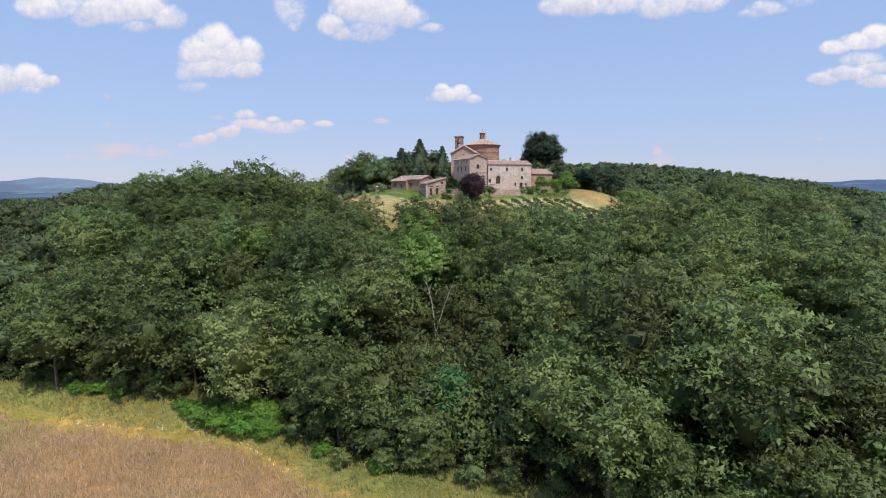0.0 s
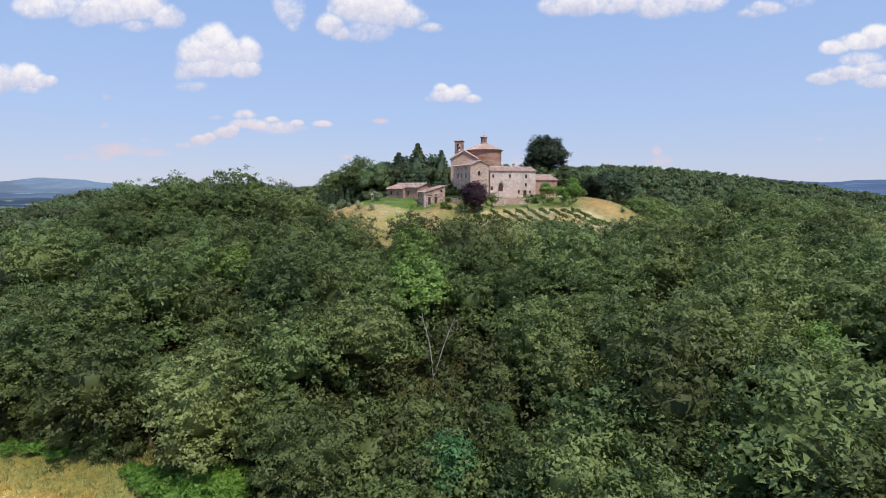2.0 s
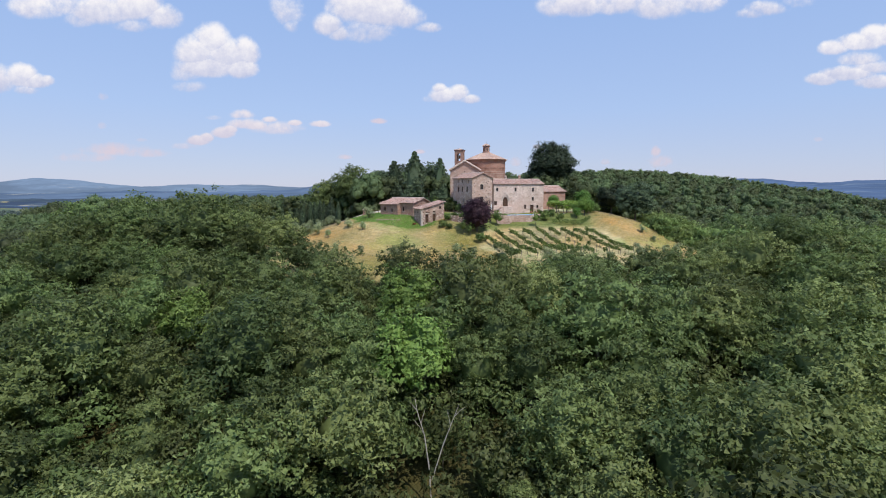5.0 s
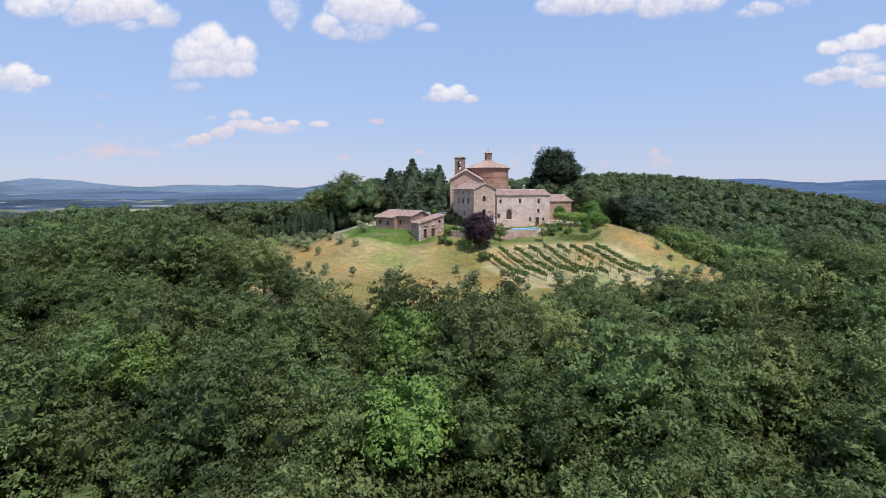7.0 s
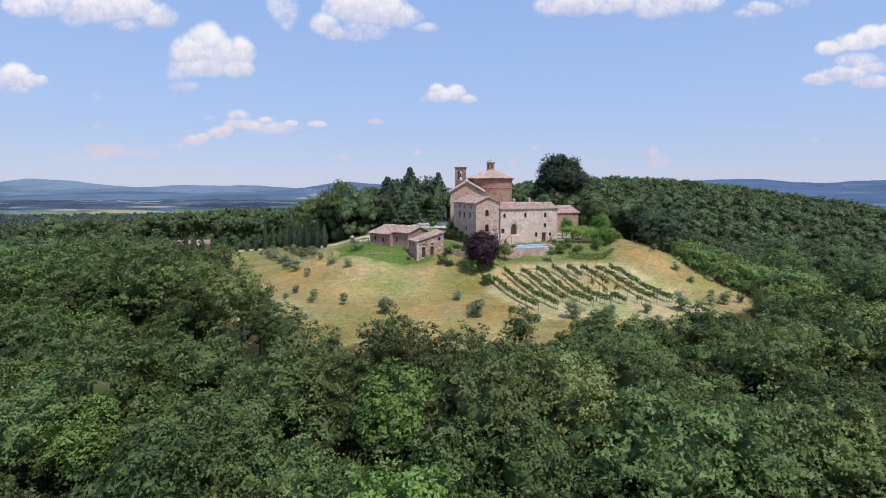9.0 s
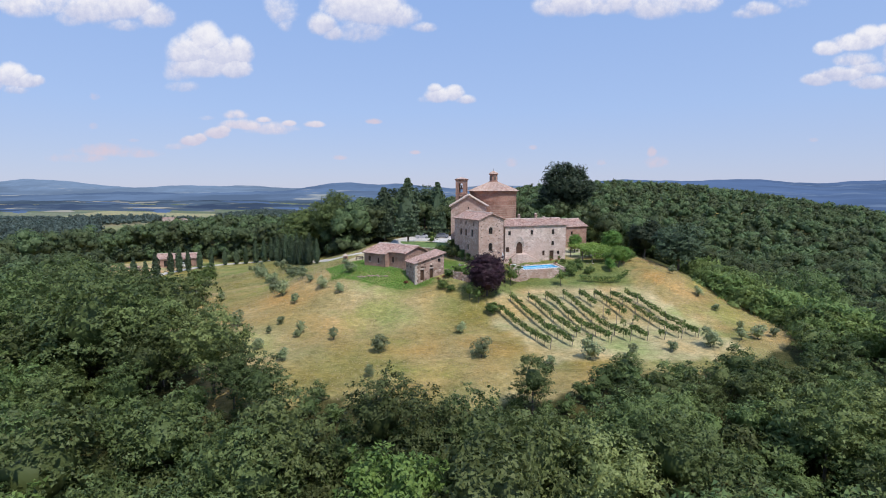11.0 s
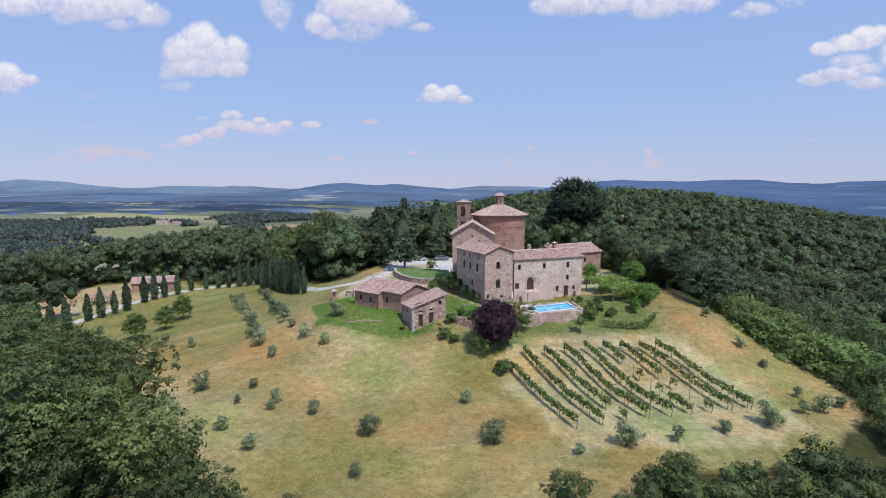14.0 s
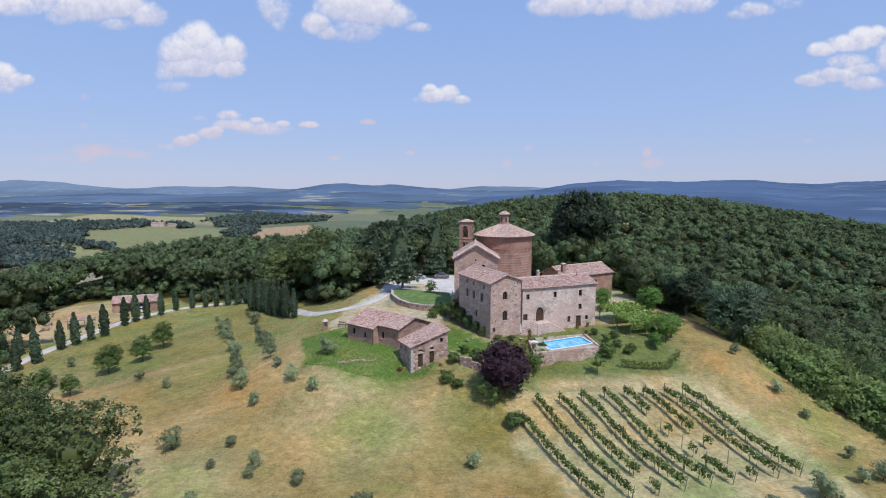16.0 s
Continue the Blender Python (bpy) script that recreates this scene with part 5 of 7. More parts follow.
def cloud_sheet():
    """Cumulus far behind the hills, as a thin glowing sheet that is clear between the clouds."""
    dist = 4650.0
    nx, nz = 640, 210
    xs, zs = np.linspace(-4700, 4700, nx), np.linspace(20, 2050, nz)
    x, z = np.meshgrid(xs, zs)
    dens, top, rosy = np.zeros_like(x), np.zeros_like(x), np.zeros_like(x)
    scale = dist / 902.0
    for name, puffs in CLOUDS.items():
        base = min(p[1] - p[3] * 0.8 for p in puffs)
        tall = max(p[1] + p[3] for p in puffs) - base
        thin = name in ("rosy haze", "wisps", "broken chain")
        for px, pz, rx, rz, weight in puffs:
            under = np.where(z / scale < pz, 1.35, 0.92)          # flat below, domed above
            g = weight * (1.22 if thin else 1.0) * np.clip(1.12 - 0.66 * (((x / scale - px) / rx) ** 2 + ((z / scale - pz) * under / rz) ** 2), 0, 1)
            lit = np.clip(0.55 * (z / scale - pz + rz) / (2 * rz) + 0.45 * (z / scale - base) / tall, 0, 1)
            top = np.where(g > dens, lit, top)
            rosy = np.where(g > dens, 1.0 if name in ("rosy haze", "wisps") else 0.45 if name == "broken chain" else 0.0, rosy)
            dens = np.maximum(dens, g)
    i = np.arange(nx * nz).reshape(nz, nx)
    f = np.stack([i[:-1, :-1], i[:-1, 1:], i[1:, 1:], i[1:, :-1]], -1).reshape(-1, 4)
    m = bpy.data.materials.new("cloud")
    m.use_nodes = True
    nt = m.node_tree
    nt.nodes.clear()
    out = nt.nodes.new("ShaderNodeOutputMaterial")
    at = nt.nodes.new("ShaderNodeAttribute")
    at.attribute_name = "vapour"
    sep = nt.nodes.new("ShaderNodeSeparateColor")
    nt.links.new(at.outputs["Color"], sep.inputs[0])
    n1, n2 = noise_of(nt, 0.0042, 7, rough=0.6), noise_of(nt, 0.013, 5, rough=0.6)
    add = nt.nodes.new("ShaderNodeMath")
    add.operation = "MULTIPLY_ADD"
    nt.links.new(n1, add.inputs[0])
    add.inputs[1].default_value = 0.80
    nt.links.new(sep.outputs[0], add.inputs[2])
    add2 = nt.nodes.new("ShaderNodeMath")
    add2.operation = "MULTIPLY_ADD"
    nt.links.new(n2, add2.inputs[0])
    add2.inputs[1].default_value = 0.46
    nt.links.new(add.outputs[0], add2.inputs[2])
    cover = node(nt, "ShaderNodeMapRange", **{"From Min": 0.92, "From Max": 1.52, "To Min": 0.0, "To Max": 0.94})
    cover.interpolation_type = "SMOOTHSTEP"
    nt.links.new(add2.outputs[0], cover.inputs[0])
    gate = node(nt, "ShaderNodeMapRange", **{"From Min": 0.02, "From Max": 0.4})
    nt.links.new(sep.outputs[0], gate.inputs[0])
    fac = nt.nodes.new("ShaderNodeMath")
    fac.operation = "MULTIPLY"
    nt.links.new(cover.outputs[0], fac.inputs[0])
    nt.links.new(gate.outputs[0], fac.inputs[1])
    lum = nt.nodes.new("ShaderNodeMath")
    lum.operation = "MULTIPLY_ADD"
    nt.links.new(n2, lum.inputs[0])
    lum.inputs[1].default_value = 0.9
    lum.inputs[2].default_value = -0.45
    lum2 = nt.nodes.new("ShaderNodeMath")
    lum2.operation = "ADD"
    nt.links.new(lum.outputs[0], lum2.inputs[0])
    nt.links.new(sep.outputs[1], lum2.inputs[1])
    # sunlit tops and greyer undersides are painted into the glow colour
    col = ramp(nt, lum2.outputs[0], [(0.12, (0.54, 0.58, 0.77)), (0.45, (0.70, 0.71, 0.84)), (0.85, (0.95, 0.93, 0.95))])
    # thin low puffs are tinted rose to stand for horizon haze
    col = mix(nt, sep.outputs[2], col, (0.72, 0.62, 0.70))
    em = nt.nodes.new("ShaderNodeEmission")
    nt.links.new(col, em.inputs[0])
    tr = nt.nodes.new("ShaderNodeBsdfTransparent")
    mx = nt.nodes.new("ShaderNodeMixShader")
    nt.links.new(fac.outputs[0], mx.inputs[0])
    nt.links.new(tr.outputs[0], mx.inputs[1])
    nt.links.new(em.outputs[0], mx.inputs[2])
    nt.links.new(mx.outputs[0], out.inputs[0])
    keep = (dens[:-1, :-1] + dens[1:, :-1] + dens[:-1, 1:] + dens[1:, 1:]).ravel() > 0.02
    me = mesh_of("backdrop", np.column_stack([x.ravel(), np.full(x.size, dist), z.ravel()]), f[keep], m, True)
    at2 = me.color_attributes.new("vapour", "FLOAT_COLOR", "POINT")
    at2.data.foreach_set("color", np.column_stack([dens.ravel(), top.ravel(), rosy.ravel(), np.ones(x.size)]).astype(np.float32).ravel())
    ob = tagged(new("backdrop_clouds", me), "white fair-weather cumulus clouds in the far sky", "clouds", kind="structure")
    ob.visible_shadow = False


cloud_sheet()


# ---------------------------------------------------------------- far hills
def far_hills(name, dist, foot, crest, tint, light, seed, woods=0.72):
    """A range of hills: crest(bearing) gives its height, bearing being x over distance. It glows, with distance haze
    painted into its colours.
    """
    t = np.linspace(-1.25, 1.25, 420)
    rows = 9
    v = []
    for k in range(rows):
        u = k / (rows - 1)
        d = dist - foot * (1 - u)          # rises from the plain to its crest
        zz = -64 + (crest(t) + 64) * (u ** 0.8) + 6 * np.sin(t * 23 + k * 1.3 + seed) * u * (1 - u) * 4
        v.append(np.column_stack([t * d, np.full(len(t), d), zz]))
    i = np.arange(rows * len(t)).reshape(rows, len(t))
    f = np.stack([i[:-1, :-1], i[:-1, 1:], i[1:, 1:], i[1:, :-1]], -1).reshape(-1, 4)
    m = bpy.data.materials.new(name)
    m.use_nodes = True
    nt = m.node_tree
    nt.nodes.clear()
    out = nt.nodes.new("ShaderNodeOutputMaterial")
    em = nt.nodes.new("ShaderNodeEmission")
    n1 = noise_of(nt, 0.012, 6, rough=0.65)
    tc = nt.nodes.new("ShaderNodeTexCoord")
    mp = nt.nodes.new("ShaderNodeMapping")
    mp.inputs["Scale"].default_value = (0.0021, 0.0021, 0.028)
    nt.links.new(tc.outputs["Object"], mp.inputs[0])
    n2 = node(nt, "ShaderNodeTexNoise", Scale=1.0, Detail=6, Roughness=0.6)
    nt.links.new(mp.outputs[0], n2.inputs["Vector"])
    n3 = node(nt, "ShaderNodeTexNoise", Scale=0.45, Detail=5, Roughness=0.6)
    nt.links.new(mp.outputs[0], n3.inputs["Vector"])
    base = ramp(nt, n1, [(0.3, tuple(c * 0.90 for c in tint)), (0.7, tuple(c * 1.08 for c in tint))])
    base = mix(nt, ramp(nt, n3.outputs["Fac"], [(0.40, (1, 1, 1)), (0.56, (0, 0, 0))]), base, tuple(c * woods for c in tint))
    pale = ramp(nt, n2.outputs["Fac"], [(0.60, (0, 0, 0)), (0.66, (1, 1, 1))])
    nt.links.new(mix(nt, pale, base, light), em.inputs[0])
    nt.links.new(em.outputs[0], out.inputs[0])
    tagged(new(name, mesh_of(name, np.concatenate(v), f, m, True)), "distant wooded land on the horizon, glowing in painted blue haze", "hills", kind="structure")


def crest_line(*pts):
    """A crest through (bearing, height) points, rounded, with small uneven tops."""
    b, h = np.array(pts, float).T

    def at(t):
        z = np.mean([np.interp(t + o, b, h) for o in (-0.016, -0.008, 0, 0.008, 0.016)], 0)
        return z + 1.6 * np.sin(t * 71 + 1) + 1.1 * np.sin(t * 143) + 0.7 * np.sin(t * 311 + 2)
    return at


# each tint holds the blue distance haze; the sheets glow, unlit by the sun
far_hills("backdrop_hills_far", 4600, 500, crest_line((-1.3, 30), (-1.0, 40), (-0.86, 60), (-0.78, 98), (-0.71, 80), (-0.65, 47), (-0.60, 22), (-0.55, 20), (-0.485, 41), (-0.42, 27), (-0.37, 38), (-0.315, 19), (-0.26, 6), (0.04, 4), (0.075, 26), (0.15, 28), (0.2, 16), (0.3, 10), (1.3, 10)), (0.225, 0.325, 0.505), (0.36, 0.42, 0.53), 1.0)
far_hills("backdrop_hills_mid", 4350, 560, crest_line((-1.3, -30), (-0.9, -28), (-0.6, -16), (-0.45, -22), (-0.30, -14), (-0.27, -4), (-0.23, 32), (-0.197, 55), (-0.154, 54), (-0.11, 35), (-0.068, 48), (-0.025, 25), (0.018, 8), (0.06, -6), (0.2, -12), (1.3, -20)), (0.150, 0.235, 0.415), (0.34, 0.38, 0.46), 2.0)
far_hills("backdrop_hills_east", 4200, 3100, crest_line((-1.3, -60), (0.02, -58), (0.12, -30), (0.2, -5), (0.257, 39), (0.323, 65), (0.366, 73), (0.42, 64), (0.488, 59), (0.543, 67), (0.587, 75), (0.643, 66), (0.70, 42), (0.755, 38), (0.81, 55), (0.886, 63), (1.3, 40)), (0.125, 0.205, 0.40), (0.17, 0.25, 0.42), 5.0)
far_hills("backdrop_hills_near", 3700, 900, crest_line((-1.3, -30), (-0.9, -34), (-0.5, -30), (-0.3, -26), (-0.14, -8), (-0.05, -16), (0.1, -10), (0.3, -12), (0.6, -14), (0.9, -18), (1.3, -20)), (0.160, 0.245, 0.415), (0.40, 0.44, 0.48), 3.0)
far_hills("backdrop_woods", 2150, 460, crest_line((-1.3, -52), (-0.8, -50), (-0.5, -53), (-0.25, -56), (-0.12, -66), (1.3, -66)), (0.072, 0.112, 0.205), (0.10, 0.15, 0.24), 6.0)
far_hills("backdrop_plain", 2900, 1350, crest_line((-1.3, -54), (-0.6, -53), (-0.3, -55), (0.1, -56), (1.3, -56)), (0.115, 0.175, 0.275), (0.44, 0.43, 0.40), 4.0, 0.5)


# ---------------------------------------------------------------- woods
rng = np.random.default_rng(11)
OAKS = [make_tree("oak_tree", "dense dark green oak in the hillside wood", "tree", 100 + k, h, r, tl, lb + 4, 5800, sz * 0.93, LEAF_OAK, 0.2, "hillside wood", 0.74, low=-0.95)
        for k, (h, r, tl, lb, sz) in enumerate([(11.5, 4.0, 4.9, 26, 0.225), (13.2, 4.3, 5.8, 30, 0.235), (9.8, 3.7, 4.3, 24, 0.215), (13.0, 3.8, 6.0, 28, 0.225), (10.8, 4.5, 4.7, 32, 0.24)])]
PALE = make_tree("pale_tree", "tall pale green tree at the wood's edge", "tree", 120, 13.4, 4.9, 6.9, 44, 11000, 0.22, LEAF_PALE, 0.22, low=-1.0)
FRESH = make_tree("bright_tree", "fresh bright green tree among dark oaks", "tree", 121, 11.5, 3.8, 4.6, 30, 6500, 0.23, LEAF_BRIGHT, 0.2)
TEAL = make_tree("teal_tree", "small blue-green tree among dark oaks", "tree", 122, 8.2, 2.5, 3.2, 20, 4200, 0.19, LEAF_TEAL, 0.14)


def put(ob, x, y, s=1.0, turn=None, first=False, dz=0.0, rnd=rng):
    m = pose(x, y, ground_at(x, y) + dz, 0, 0, rnd.uniform(0, 360) if turn is None else turn) @ Matrix.Scale(s, 4)
    if first:
        ob.matrix_basis = m
        return ob
    return copy_thing(ob, m)


spots = []
for gy_ in np.arange(28, 118, 5.2):
    for gx_ in np.arange(-64, 66, 5.9):
        x = gx_ + (2.95 if int(round((gy_ - 28) / 5.2)) % 2 else 0) + rng.uniform(-1.3, 1.3)
        y = gy_ + rng.uniform(-1.3, 1.3)
        if wooded(x, y) and abs(x) < 14 + 0.62 * y:
            spots.append((x, y))
used = set()
special = {(-22.6, 55.2): (PALE, 1.0), (0.6, 49.8): (TEAL, 0.95), (-2.9, 74.5): (FRESH, 1.1), (12.6, 88.2): (PALE, 0.88), (-3.8, 86.5): (FRESH, 0.95), (-31.0, 84.5): (FRESH, 0.85), (38.6, 60.5): (FRESH, 0.8),
           (22.0, 110.5): (OAKS[2], 0.5), (-6.0, 97.5): (OAKS[1], 0.85), (9.8, 105.0): (OAKS[3], 0.58)}
for (x, y), (tr, s) in special.items():
    put(tr, x, y, s, first=tr.name not in used)
    used.add(tr.name)
kept = [(x, y) for x, y in spots if (y < 97 or x < -33 or x > 57) and all(math.hypot(x - a, y - b + 1.2) > (5.2 if b < 90 else 4.0) for a, b in special) and math.hypot(x + 0.9, y - 62.0) > 5.0]
near = sorted(kept, key=lambda p: abs(p[0]) * 0.8 + p[1])[:290]
rest = [p for p in kept if p not in set(near)]
for k, (x, y) in enumerate(near):
    o = OAKS[(k * 7 + int(x * 3)) % 5]
    s = rng.uniform(0.82, 1.20) * (1.0 + 0.12 * step(5, 30, x) * step(80, 50, y)) * (1.0 - 0.22 * step(82, 98, y) * step(60, 50, abs(x)))
    put(o, x, y, float(s), first=o.name not in used)
    used.add(o.name)


def wood_stuff(name, label, pts, leaves, size, mat, seed, rmin=3.0, rmax=4.4, hmin=9.0, hmax=12.5, lobes=4, core=0.9):
    """Trees of a far wood joined into one object; each tree keeps a tint of its own."""
    rg = np.random.default_rng(seed)
    vs, fs, ns, tint, off = [], [], [], [], 0
    v0, f0 = ICO1
    for x, y in pts:
        r, h = rg.uniform(rmin, rmax), rg.uniform(hmin, hmax)
        low = 1.0 - 0.3 * float(step(84, 104, y) * step(122, 112, y) * step(58, 48, abs(x)))
        r, h = r * low, h * low
        tl = r * rg.uniform(0.95, 1.3)
        z = ground_at(x, y)
        c, rr = lobes_of(rg, r, tl, lobes, 0.6, 0.66, (0.34, 0.5))
        top = np.array([x, y, z + h - tl])
        c = c + top
        tn = rg.random()
        for q, s in zip(c, rr):
            v = v0 * (s * core * rg.uniform(0.75, 1.0, len(v0)))[:, None] + q
            vs.append(v)
            fs.append(f0 + off)
            ns.append(v0)
            tint.append(np.full(len(v), tn))
            off += len(v)
        d = rg.normal(0, 1, (leaves, 3))
        d[:, 2] = np.abs(d[:, 2]) * 0.9 + np.where(rg.random(leaves) < 0.2, -0.6, 0.0)
        d = unit(d)
        k = rg.choice(len(rr), leaves, p=rr ** 2 / (rr ** 2).sum())
        p = c[k] + d * (rr[k] * rg.uniform(0.9, 1.2, leaves))[:, None]
        v, f = leaf_tips(rg, p, d, size * 1.1, 0.6)
        face = unit(0.8 * d + 0.45 * unit(p - top) + 0.25 * rg.normal(0, 1, d.shape) + np.array([0, 0, 0.30]))
        vs.append(v)
        fs.append(f + off)
        ns.append(np.repeat(face, 3, 0))
        tint.append(np.full(len(v), tn))
        off += len(v)
    me = mesh_of(name, np.concatenate(vs), np.concatenate(fs), mat, normals=np.concatenate(ns))
    a = me.attributes.new("tint", "FLOAT", "POINT")
    a.data.foreach_set("value", np.concatenate(tint).astype(np.float32))
    return tagged(new(name, me), label, "woods", kind="stuff")


def wood_material(name, dark, light):
    m = leaf_material(name, dark, light, 0.02, 0.36)
    nt = m.node_tree
    at = nt.nodes.new("ShaderNodeAttribute")
    at.attribute_name = "tint"
    for n in nt.nodes:
        if n.bl_idname == "ShaderNodeMapRange":
            nt.links.new(at.outputs["Fac"], n.inputs[0])
    return m


WOOD_LEAF = wood_material("wood leaves", (0.086, 0.120, 0.047), (0.142, 0.184, 0.078))


def scatter(seed, x0, x1, y0, y1, gap, test):
    rg = np.random.default_rng(seed)
    pts = []
    for k, b in enumerate(np.arange(y0, y1, gap * 0.87)):
        for a in np.arange(x0, x1, gap):
            x, y = a + (gap / 2 if k % 2 else 0) + rg.uniform(-.27, .27) * gap, b + rg.uniform(-.27, .27) * gap
            if test(x, y):
                pts.append((x, y))
    return pts


def in_view(x, y):
    return abs(x) < 30 + 0.95 * (y + 5)


under = scatter(24, -66, 68, 30, 100, 3.7, lambda x, y: bool(wooded(x, y)) and field_edge(x, y) > 5.5 and math.hypot(x + 0.9, y - 63.0) > 1.8)
wood_stuff("undergrowth", "leafy undergrowth on the floor of the oak wood", under, 400, 0.235, wood_material("undergrowth leaves", (0.088, 0.120, 0.038), (0.160, 0.200, 0.066)), 30, 2.2, 3.2, 5.0, 8.0, 3, 0.42)
side = [p for p in scatter(21, -150, 170, 30, 222, 5.1, lambda x, y: bool(wooded(x, y)) and in_view(x, y) and x > -150) if not (p[1] < 119 and abs(p[0]) < min(67, 14 + 0.62 * p[1] + 3)) or (p[1] > 110 and p[0] < -40)] + rest
side = [p for p in side if not (40 < p[0] < 70 and 121 < p[1] < 178)]
close = [p for p in side if (-72 < p[0] < -24 and 98 < p[1] < 160) or (44 < p[0] < 80 and 108 < p[1] < 176)]
for k, (x, y) in enumerate(close):
    put(OAKS[(k * 3 + int(x)) % 5], x, y, float(rng.uniform(0.72, 1.05)))
for k, (x, y, s) in enumerate([(-27, 109.5, 0.95), (-23.5, 106.5, 0.85), (-31, 114, 1.0), (-34, 118, 0.95), (-36.5, 122, 0.9), (-20, 104.5, 0.7)]):
    put(OAKS[k % 5], x, y, s)
left = [p for p in side if p not in set(close)]
tall_w = [p for p in left if p[0] <= 0 and p[1] > 192]
front_e = [p for p in left if p[0] > 0]
front_w = [p for p in left if p[0] <= 0 and p[1] <= 192]
WOOD_DEEP = wood_material("deep wood leaves", (0.094, 0.132, 0.054), (0.155, 0.200, 0.088))
wood_stuff("wood_lane", "tall dark mixed wood beyond the lane", tall_w, 620, 0.40, WOOD_DEEP, 36, 3.2, 4.6, 11.0, 15.5)
low_w = scatter(29, -125, -12, 196, 256, 4.4, lambda x, y: bool(wooded(x, y)))
wood_stuff("wood_lane_undergrowth", "dark undergrowth beneath the wood beyond the lane", low_w, 110, 0.42, WOOD_DEEP, 37, 2.0, 2.8, 3.6, 6.0, 2)
wood_stuff("wood_east", "dense oak wood on the slope beside the vineyard", front_e, 420, 0.34, WOOD_LEAF, 31, 2.6, 3.9, 8.5, 12)
wood_stuff("wood_west", "dense oak wood beside the meadow and lane", front_w, 420, 0.36, WOOD_LEAF, 32, 2.8, 4.2, 7.5, 11.0)
back = scatter(22, -170, 330, 222, 330, 5.9, lambda x, y: bool(wooded(x, y)) and in_view(x, y) and ground_at(x, y) > -50)
wood_stuff("wood_behind", "dense mixed wood behind the hermitage", back, 150, 0.53, WOOD_LEAF, 33, 2.6, 3.9, 9, 13.5, 4)
ridge_pts = scatter(23, -190, 480, 330, 500, 6.4, lambda x, y: in_view(x, y) and ground_at(x, y) > -48)
wood_stuff("wood_ridge", "far wooded ridge", ridge_pts, 70, 0.64, WOOD_LEAF, 34, 2.5, 3.7, 9, 13.5, 3)


# ---------------------------------------------------------------- named trees
def set_tree(kind, x, y, **kw):
    t = kind
    t.matrix_basis = pose(x, y, ground_at(x, y), 0, 0, kw.get("turn", 0.0))
    return t


set_tree(make_conifer("conifer", "tall dark conifer beside the car park", 201, 19.5, 5.0, 13, 4600, 0.42, LEAF_CONIFER, 0.16), -8.8, 196.6)
set_tree(make_conifer("conifer", "dark pointed conifer behind the car park", 202, 17.0, 5.0, 12, 3000, 0.45, LEAF_CONIFER, 0.12), -16.5, 206.5)
set_tree(make_conifer("conifer", "dark conifer behind the chapel", 203, 18.5, 4.4, 12, 2800, 0.42, LEAF_CONIFER, 0.1), -0.3, 217.5)
set_tree(make_tree("great_oak", "great dark evergreen oak behind the hermitage", "tree", 204, 24.5, 9.0, 9.5, 52, 21000, 0.42, LEAF_CONIFER, 0.5, spread=0.6), 43.0, 224.0)
set_tree(make_tree("broad_tree", "broad dark green tree beside the lane", "tree", 205, 19.0, 7.2, 7.0, 26, 8500, 0.36, LEAF_OAK, 0.35), -33.0, 210.0)
set_tree(make_tree("broad_tree", "broad dark green tree beside the lane", "tree", 206, 16.5, 6.2, 6.4, 24, 7500, 0.36, LEAF_OAK, 0.3), -42.5, 214.0)
set_tree(make_tree("broad_tree", "dark rounded tree at the meadow's edge", "tree", 207, 11.6, 5.3, 5.9, 30, 13000, 0.24, LEAF_CONIFER, 0.3), 53.2, 163.2)
set_tree(make_tree("broad_tree", "dark leafy tree behind the garden at the meadow's edge", "tree", 209, 9.5, 4.2, 4.8, 24, 9000, 0.24, LEAF_CONIFER, 0.25), 51.0, 176.5)
for x, y, sd, hh in ((-23.5, 211.0, 241, 15.5), (-4.6, 224.0, 242, 17.0), (-14.5, 221.0, 243, 16.0)):
    set_tree(make_tree("broad_tree", "dark evergreen tree beyond the car park", "tree", sd, hh, 5.4, 6.6, 26, 6000, 0.36, LEAF_CONIFER, 0.3), x, y)
set_tree(make_tree("plum_tree", "rounded purple-leaved plum tree on the lawn", "tree", 208, 7.6, 3.9, 3.8, 60, 27000, 0.15, LEAF_PLUM, 0.2, spread=0.5, big=0.98), 8.3, 141.6)
rngp = np.random.default_rng(77)
# cypresses along the lane and in the dense row by the bend
cy = thing("cypress", Matrix(), "slim dark green cypress beside the gravel lane", "tree", "cypress avenue")
part("trunk", tube([(0, 0, -0.3), (0, 0, 1.0)], 0.12, 0.1, 6), BARK, cy)
part("crown", cypress_mesh("crown", np.random.default_rng(61), 6.2, 0.95, 420, 0.28, LEAF_CONIFER), None, cy)
row = [(-81.5, 161), (-82, 166.5), (-81.5, 170.5), (-81.2, 175), (-82.3, 183.5), (-81.5, 187), (-80.4, 190.5), (-79.2, 193.5), (-80.0, 203), (-79.5, 207), (-78, 209.5), (-76, 213), (-74.8, 218.6), (-71.5, 221.5), (-68, 222.3),
       (-65, 222.6), (-61.5, 222.5), (-58.5, 222), (-55.5, 220.5), (-53.5, 218.8), (-88.4, 176.2), (-88.0, 179.6)]
for k, (x, y) in enumerate(row):
    s = rngp.uniform(0.8, 1.15)
    put(cy, x, y, s, first=k == 0, rnd=rngp)
cd = thing("cypress", Matrix(), "tall dense dark cypress in a close row", "tree", "cypress clump")
part("trunk", tube([(0, 0, -0.3), (0, 0, 1.2)], 0.14, 0.12, 6), BARK, cd)
